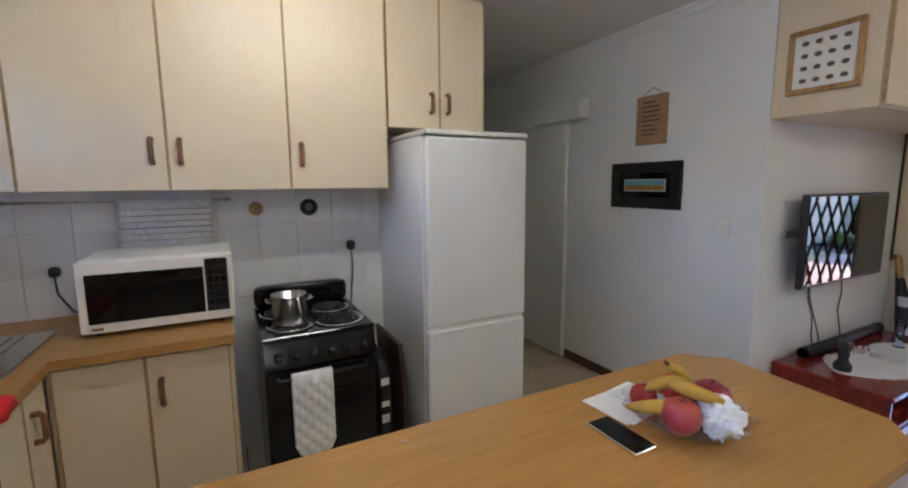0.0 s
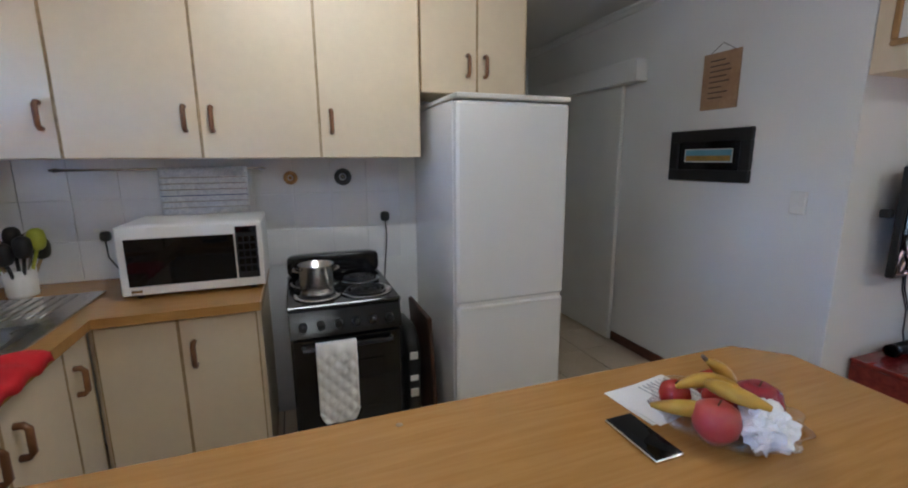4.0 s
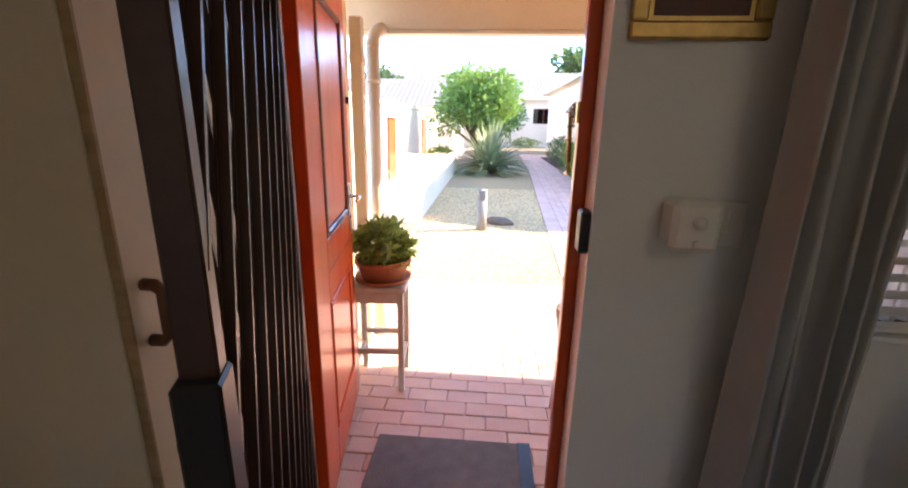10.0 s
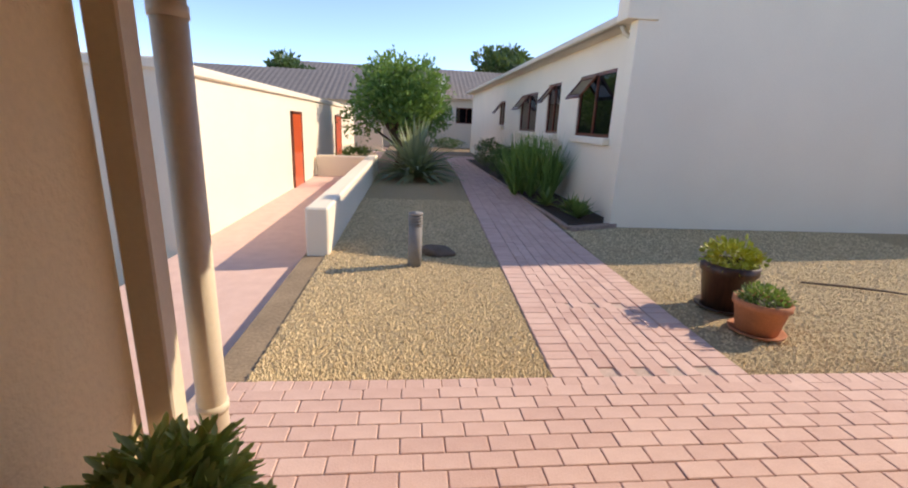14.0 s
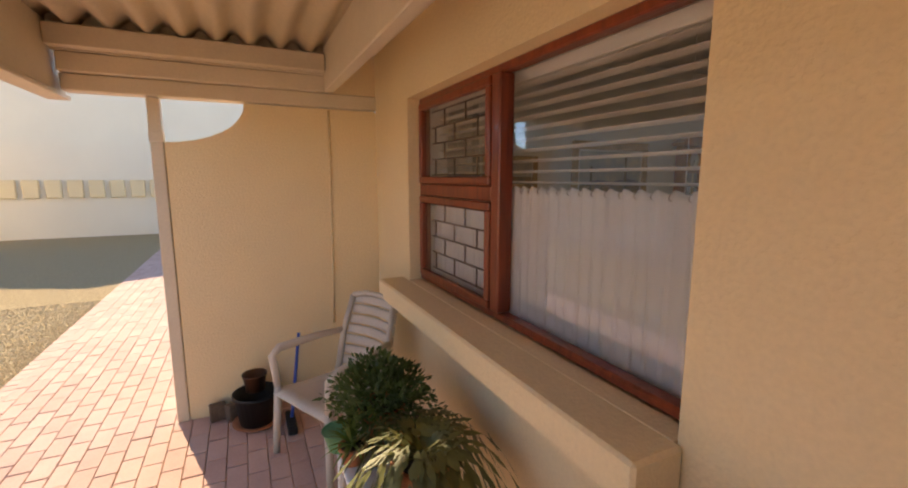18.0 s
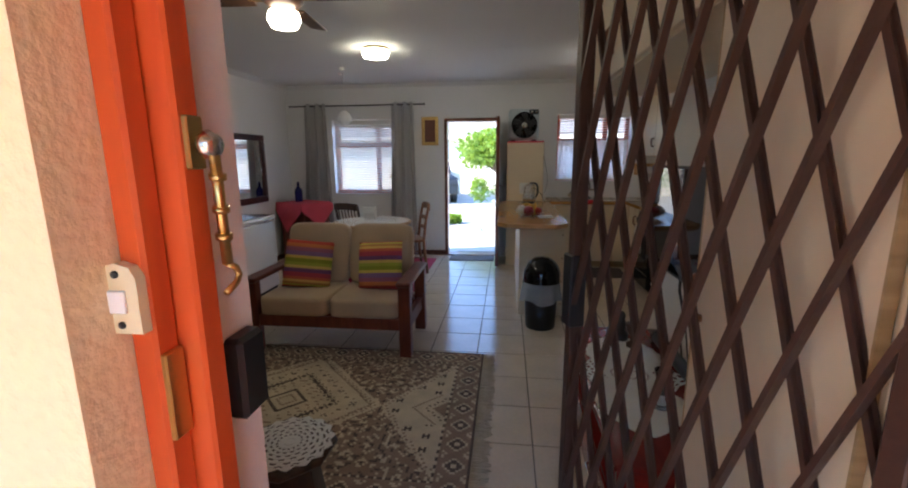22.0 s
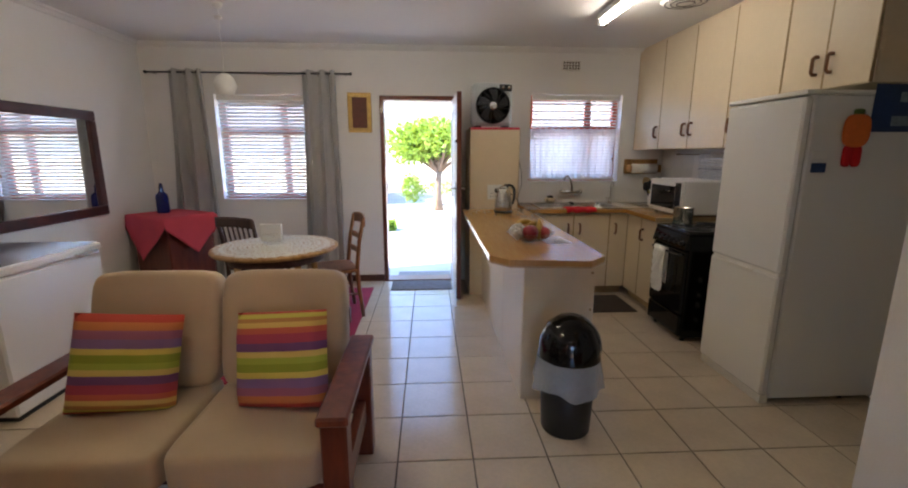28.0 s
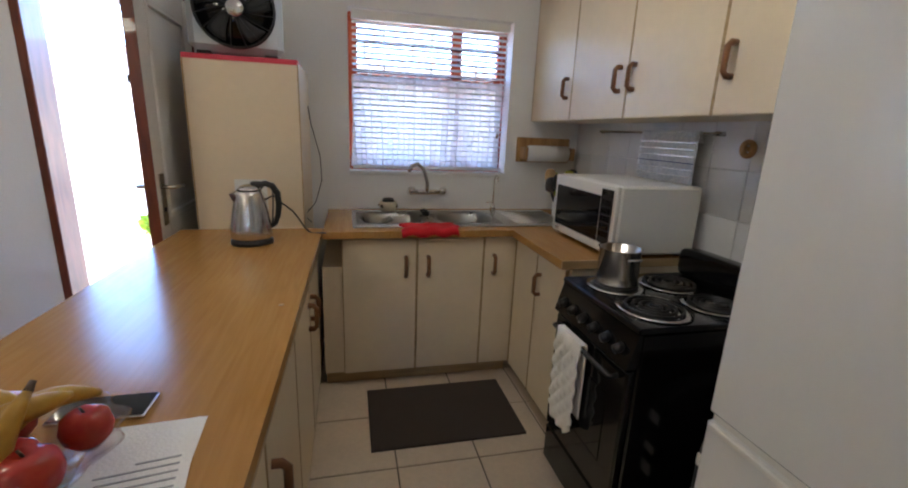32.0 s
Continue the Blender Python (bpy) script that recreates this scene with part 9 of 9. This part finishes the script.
for k in range(14):
    y = 11.55 - 0.47 * k
    part("vent_block", S().box(16.08, 16.2, y - 0.17, y + 0.17, 1.03, 1.52, 0.02), WALL_OUT, eb, "protruding vent block")
part("eave", S().box(16.1, 16.4, 11.75, 12.1, 3.7, 4.0, 0.02), WALL_PALE, eb)


# ---- planting ----
def tree(name, label, at, trunk_h, r, clumps, n, mat, seed, leaf=0.09, crown_z=None, flat=0.75):
    ob = thing(name, label, "tree", at)
    rnd = random.Random(seed)
    part("trunk", S().tube([(0, 0, -0.1), (0.03 * r, 0.02, trunk_h * 0.5), (-0.02, 0.04, trunk_h)], [0.09 * r, 0.065 * r, 0.05 * r], 10), BARK, ob)
    zc = crown_z or trunk_h + r * 0.55
    s = S()
    for q in range(clumps):
        a, e = rnd.uniform(0, math.tau), rnd.uniform(-0.5, 1.3)
        d = Vector((math.cos(a) * math.cos(e), math.sin(a) * math.cos(e), flat * math.sin(e)))
        c = Vector((0, 0, zc)) + d * r * rnd.uniform(0.35, 0.72)
        part("limb", S().tube([(0, 0.02, trunk_h * 0.85), (c * 0.5 + Vector((0, 0, trunk_h * 0.45))), c], [0.035 * r, 0.022 * r, 0.008 * r], 6), BARK, ob)
        leaves(s, n // clumps, c, (r * 0.46, r * 0.46, r * 0.48 * flat), leaf, seed * 50 + q, 1.8, 0.3, 0.35)
    part("crown", s, mat, ob, "uneven leafy crown")
    return ob


tree("garden_tree", "round bright green tree in the courtyard", pose(-0.10, 20.0, GROUND), 0.7, 2.05, 30, 13000, LEAF_TREE, 4, 0.085, 1.95, 0.85)
tree("far_tree", "dark green tree behind the far roofs", pose(8.0, 42, LOW), 4, 3.0, 12, 3000, LEAF_DARK, 7, 0.22, 6.6)
tree("far_tree", "dark green tree behind the garages", pose(-7.5, 36, LOW), 3, 2.2, 10, 2000, LEAF_DARK, 9, 0.2, 4.6)
tree("far_tree", "dark tree beyond the gap between buildings", pose(34, 22, LOW), 3, 3.0, 10, 2000, LEAF_DARK, 12, 0.22, 4.0)
tree("yard_tree", "bright green umbrella-shaped tree in the back yard", pose(0.45, -9.8, -0.1), 1.2, 1.5, 22, 8000, LEAF_BRIGHT, 15, 0.07, 1.72, 0.5)
ag = thing("spiky_plant", "large grey-green clump of spiky leaves", "plant", pose(0.42, 16.2, GROUND))
part("leaves", blades(S(), 240, (0, 0, 0.05), 1.75, 0.06, 1.35, 31, 0.5, seg=6), LEAF_GREY, ag)
for k, (x, y, rx, ry, h, mm, n, sz, lab) in enumerate((
        (3.05, 13.9, 0.72, 1.0, 1.42, LEAF_TREE, 0, 0, "tall bushy grass-like shrub against the house"),
        (3.1, 17.0, 0.6, 0.9, 1.05, LEAF_DARK, 0, 0, "dark shrub along the house wall"),
        (3.2, 20.5, 0.6, 1.4, 1.1, LEAF_DARK, 0, 0, "dark shrub along the house wall"),
        (-1.4, 18.6, 0.7, 0.6, 0.75, LEAF, 0, 0, "low green shrub in the planter"),
        (2.6, 31, 1.2, 0.6, 0.7, LEAF_DARK, 0, 0, "low shrubs at the end of the path"))):
    o = thing("garden_shrub", lab, "shrub", pose(x, y, GROUND))
    s = S()
    if k < 1:
        for q in range(14):
            rr = random.Random(q + 60)
            blades(s, 60, (rr.uniform(-rx, rx) * 0.6, rr.uniform(-ry, ry) * 0.6, 0), h, 0.014, 0.6, 70 + q, 0.15, seg=4)
    leaves(s, 1500, (0, 0, h * 0.5), (rx, ry, h * 0.55), 0.035 if k else 0.03, 40 + k, 3.0, 0.6, 0.25)
    part("foliage", s, mm, o)
for x, y, r in ((3.2, 11.3, 0.46), (3.3, 12.0, 0.38), (3.0, 12.5, 0.40)):
    o = thing("rosette_succulent", "green rosette succulent in the wall bed", "plant", pose(x, y, GROUND), "rosette succulents")
    part("rosette", blades(S(), 46, (0, 0, 0.03), r, 0.045, 1.35, int(x * 100), 0.1, seg=3), LEAF, o)
TERRACOTTA_OLD = material("weathered_brick", (0.34, 0.24, 0.19), 0.9, vary=0.4, scale=14, bump=0.5)
setting("bed_edging", S().add([(2.78, 10.62, GROUND - 0.02), (2.84, 10.50, GROUND - 0.02), (3.72, 10.86, GROUND - 0.02), (3.70, 10.98, GROUND - 0.02), (2.78, 10.62, -0.005), (2.84, 10.50, -0.005), (3.72, 10.86, -0.005), (3.70, 10.98, -0.005)], [(4, 5, 6, 7), (0, 1, 5, 4), (1, 2, 6, 5), (2, 3, 7, 6), (3, 0, 4, 7)]), TERRACOTTA_OLD, "concrete edging of the wall bed", "edging")
setting("bed_edging_long", S().box(2.76, 2.84, 10.6, 17.5, GROUND - 0.02, -0.01, 0.015), TERRACOTTA_OLD, "concrete edging of the wall bed", "edging")
setting("planting_bed", S().box(2.84, 3.82, 10.95, 24, -0.2, GROUND + 0.005), SOIL, "dark soil bed along the house wall", "bed")

# ---- back yard ----
setting("yard_wall", S().box(-12, 1.75, -15.2, -15.0, LOW, 1.25).box(2.3, 14, -15.2, -15.0, LOW, 1.25), WALL_PALE, "white yard wall across the paving", "wall")
yh = thing("yard_house", "cream house with garage across the yard", "house", pose(0, 0, 0))
part("wall", holed("y", -19.2, -19, -14, 18, LOW, 2.6, ((3.4, 5.9, -0.1, 1.95), (0.2, 1.4, 0.9, 1.9))), WALL_PALE, yh)
part("roof", ridge(-14.4, 18.4, -18.6, -23, 2.5, 4.4, 100, 12), ROOFTILE, yh)
part("fascia", S().box(-14.4, 18.4, -18.66, -18.58, 2.38, 2.56), BEAM, yh)
part("garage_door", S().box(3.4, 5.9, -19.16, -19.10, -0.1, 1.95), BEAM, yh)
part("pane", S().box(0.2, 1.4, -19.12, -19.1, 0.9, 1.9), SCREEN, yh)
car = thing("parked_car", "dark grey estate car parked in the sunny yard", "car", pose(3.3, -13.0, -0.1, 0, 0, 14))
CARPAINT = material("dark_grey_car_paint", (0.022, 0.024, 0.028), 0.4, coat=0.15, bump=0.0)
prof = [(-2.1, 0.35), (-2.15, 0.75), (-2.0, 0.98), (-1.65, 1.42), (-1.2, 1.52), (0.3, 1.50), (1.0, 1.02), (1.95, 0.88), (2.12, 0.62), (2.1, 0.35)]
k = len(prof)
cs = S()
rows = []
for x, sq in ((-0.84, 0.90), (-0.80, 1.0), (0.80, 1.0), (0.84, 0.90)):
    rows += [((x if z < 1.0 else x * 0.86), y * (sq * 0.02 + 0.98), 0.35 + (z - 0.35) * (0.96 + 0.04 * sq)) for y, z in prof]
cs.add(rows, [(q * k + i, q * k + i + 1, (q + 1) * k + i + 1, (q + 1) * k + i) for q in range(3) for i in range(k - 1)] + [tuple(range(k)), tuple(range(3 * k, 4 * k))[::-1]], True)
part("body", cs, CARPAINT, car)
part("rear_window", S().add([(-0.58, 1.98, 1.06), (0.58, 1.98, 1.06), (0.5, 1.70, 1.40), (-0.5, 1.70, 1.40)], [(0, 1, 2, 3)]), SCREEN, car)
part("rear_window", S().add([(-0.60, -2.0, 1.02), (0.60, -2.0, 1.02), (0.55, -1.70, 1.40), (-0.55, -1.70, 1.40)], [(3, 2, 1, 0)]), SCREEN, car)
for sx in (-1, 1):
    part("side_window", S().add([(sx * 0.75, -1.5, 1.05), (sx * 0.75, 0.85, 1.05), (sx * 0.74, 0.25, 1.42), (sx * 0.74, -1.35, 1.42)], [(0, 1, 2, 3)]), SCREEN, car)
    part("tail_light", S().box(sx * 0.62 - 0.12, sx * 0.62 + 0.12, -2.13, -2.05, 0.85, 1.02, 0.02), RED, car)
    for y in (-1.3, 1.35):
        wh = part("wheel", S().cyl((sx * 0.66, y, 0.32), (sx * 0.86, y, 0.32), 0.32, n=24), BLACK_PL, car)
        part("rim", S().cyl((sx * 0.86, y, 0.32), (sx * 0.87, y, 0.32), 0.2, n=16), STEEL, wh)
part("number_plate", S().box(-0.26, 0.26, -2.155, -2.14, 0.62, 0.73), LACE, car)
part("bumper", S().box(-0.82, 0.82, -2.2, -2.05, 0.34, 0.58, 0.05), BLACK_PL, car)
hr = thing("metal_handrail", "thin white metal handrail outside the back door", "handrail", pose(1.55, -5.2, -0.1))
part("rail", S().tube([(0, 0, 0), (0.0, 0.0, 0.92), (0.03, -0.08, 0.98), (0.10, -0.8, 0.98), (0.12, -0.9, 0.92), (0.12, -0.9, 0)], 0.02, 8), GREY, hr)
part("lower_rail", S().tube([(0, 0, 0.5), (0.12, -0.9, 0.5)], 0.014, 8), WHITE_PL, hr)
for k, (x, y, h, r) in enumerate(((1.25, -10.9, 1.05, 0.36), (2.1, -6.3, 0.28, 0.26), (1.6, -6.6, 0.20, 0.22), (4.2, -14.2, 1.6, 1.2), (0.2, -14, 0.6, 1.0))):
    o = thing("garden_shrub", "bright green shrub in the back yard", "shrub", pose(x, y, -0.1), "yard shrubs")
    part("foliage", leaves(S(), 900, (0, 0, h * 0.5), (r, r, h * 0.5), 0.05, 90 + k, 1.8, 0.4, 0.3), LEAF_BRIGHT, o)


# ---- floor tiles ----
floor = setting("floor", S().box(-3.59, -3.58, 0.2, 0.21, -0.02, -0.005), GROUT, "beige ceramic floor tiles with dark grout")
PITCH, TX, TY = 0.3635, 0.525, 0.11
HALF = PITCH / 2 - 0.0034
tile_mesh = S().box(-HALF, HALF, -HALF, HALF, -0.008, 0.0, 0.0015).mesh("tile")
tile_mesh.materials.append(TILE)
rest = S()
for i in range(-12, 10):
    for j in range(-8, 10):
        x0, x1, y0, y1 = TX + (i - 0.5) * PITCH - HALF, TX + (i - 0.5) * PITCH + HALF, TY + (j - 0.5) * PITCH - HALF, TY + (j - 0.5) * PITCH + HALF
        a, b, c, d = max(x0, -3.6 if 0.04 < y1 < 1.4 else (WEST_K if y1 < 0.1 else TV_WALL)), min(x1, EAST), max(y0, SOUTH), min(y1, NORTH)
        if x1 < TV_WALL:
            c, d = max(c, SOUTH), min(d, PIC_WALL)
        if b - a < 0.02 or d - c < 0.02:
            continue
        if b - a > 2 * HALF - 0.001 and d - c > 2 * HALF - 0.001:
            t = part("tile", tile_mesh, None, floor)
            t.location = ((x0 + x1) / 2, (y0 + y1) / 2, 0)
        else:
            rest.box(a, b, c, d, -0.008, 0.0, 0.0015)
tagged(part("cut_tiles", rest, TILE, floor, "cut edge tiles"), kind="stuff")

# ---- kitchen wall tiles ----
WT = material("white_wall_tile", (0.78, 0.77, 0.77), 0.18, vary=0.04, scale=4, bump=0.0, per_object=0.05)
wt = setting("wall_tiles", S().box(WEST_K, WEST_K + 0.003, -2.6, -0.56, 0.902, 1.488), WALL_IN, "white glazed tiles behind the cooker", "tiles")
wt_mesh = S().box(0, 0.009, -0.0985, 0.0985, -0.0985, 0.0985, 0.0015).mesh("wall_tile")
wt_mesh.materials.append(WT)
for i in range(10):
    for j in range(3):
        t = part("wall_tile", wt_mesh, None, wt)
        t.location = (WEST_K + 0.002, -2.50 + 0.2 * i, 1.003 + 0.2 * j - 0.005)

# ---- brick paving ----
paving = setting("paving_bricks", S().box(16.9, 16.95, 6.2, 6.25, -0.1, -0.06), JOINT, "pink brick pavers laid in running bond", "pavement")
brick = S().box(-0.108, 0.108, -0.053, 0.053, -0.05, 0.0, 0.004).mesh("brick")
brick.materials.append(PAVER)
far = S()
count = 0
rnd = random.Random(2)
for j in range(25):
    y = OUT_N + 0.06 + 0.11 * j
    if y > 6.30:
        break
    for i in range(-4, 76):
        x = 0.222 * i + (0.111 if j % 2 else 0)
        if x < -0.8 or x > 16:
            continue
        z = GROUND + rnd.uniform(-0.002, 0.002)
        if -0.6 < x < 2.2 and 3.72 < y < 6.4 and count < 290 and (y > 4.4 or x < 1.2):
            b = part("brick", brick, None, paving)
            b.location = (x, y, z)
            count += 1
        else:
            far.box(x - 0.108, x + 0.108, y - 0.053, y + 0.053, z - 0.05, z, 0.004 if x < 6 else 0)
for i in range(160):
    x = -0.80 + 0.11 * i
    far.box(x - 0.053, x + 0.053, 6.31, 6.42, GROUND - 0.05, GROUND + rnd.uniform(-0.002, 0.002), 0.004 if x < 6 else 0)
for j in range(0, 176):
    y = 6.475 + 0.11 * j
    q = min(1.0, (y - 6.42) / 19.4)
    x0 = 1.19 + (1.75 - 1.19) * min(1.0, (y - 6.42) / 10.9) + 0.2 * max(0, (y - 17.3) / 8.5)
    x1 = 2.55 + (2.62 - 2.55) * min(1.0, (y - 6.42) / 3.0) + 0.78 * max(0.0, (y - 9.4) / 16.4)
    edge = 0.004 if y < 12 else 0
    for xa in (x0 + 0.11, x1 - 0.11):
        far.box(xa - 0.106, xa + 0.106, y - 0.052, y + 0.052, GROUND - 0.05, GROUND + rnd.uniform(-0.002, 0.002), edge)
for j in range(0, 88):
    y = 6.53 + 0.22 * j
    x0 = 1.19 + (1.75 - 1.19) * min(1.0, (y - 6.42) / 10.9) + 0.2 * max(0, (y - 17.3) / 8.5) + 0.224
    x1 = 2.55 + (2.62 - 2.55) * min(1.0, (y - 6.42) / 3.0) + 0.78 * max(0.0, (y - 9.4) / 16.4) - 0.224
    columns = max(1, int((x1 - x0) / 0.11))
    wide = (x1 - x0) / columns
    for i in range(columns):
        ys = y + (0.11 if i % 2 else 0)
        far.box(x0 + i * wide + 0.003, x0 + (i + 1) * wide - 0.003, ys - 0.107, ys + 0.107, GROUND - 0.05, GROUND + rnd.uniform(-0.002, 0.002), 0.004 if y < 12 else 0)
tagged(part("more_bricks", far, PAVER_ALL, paving, "pink brick pavers further off"), kind="stuff")

# ---- loose gravel stones ----
st_ = S()
rnd = random.Random(8)
def pebbles(n, inside, x0, x1, y0, y1):
    for _ in range(n):
        x, y = rnd.uniform(x0, x1), y0 + (y1 - y0) * rnd.random() ** 1.6
        if not inside(x, y):
            continue
        r = rnd.uniform(0.008, 0.019) * (1 + 0.04 * (y - 6))
        a, h = rnd.uniform(0, math.tau), r * rnd.uniform(0.7, 1.2)
        ps_ = [Vector((x + r * rnd.uniform(0.7, 1.2) * math.cos(a + q * math.tau / 5), y + r * rnd.uniform(0.7, 1.2) * math.sin(a + q * math.tau / 5), GROUND - 0.018)) for q in range(5)]
        st_.add(ps_ + [Vector((x + rnd.uniform(-0.3, 0.3) * r, y + rnd.uniform(-0.3, 0.3) * r, GROUND - 0.018 + h))], [(q, (q + 1) % 5, 5) for q in range(5)])
pebbles(26000, lambda x, y: x < 1.185 + 0.05 * (y - 6.43), -0.70, 1.7, 6.44, 13)
pebbles(22000, lambda x, y: x > 2.57 + 0.03 * (y - 6.43) and math.hypot(x - 3.15, y - 7.3) > 0.3, 2.56, 8.0, 6.44, 10.8)
tagged(part("gravel_stones", st_, PEBBLE), "loose yellow-brown gravel stones in the beds", "gravel", kind="stuff")
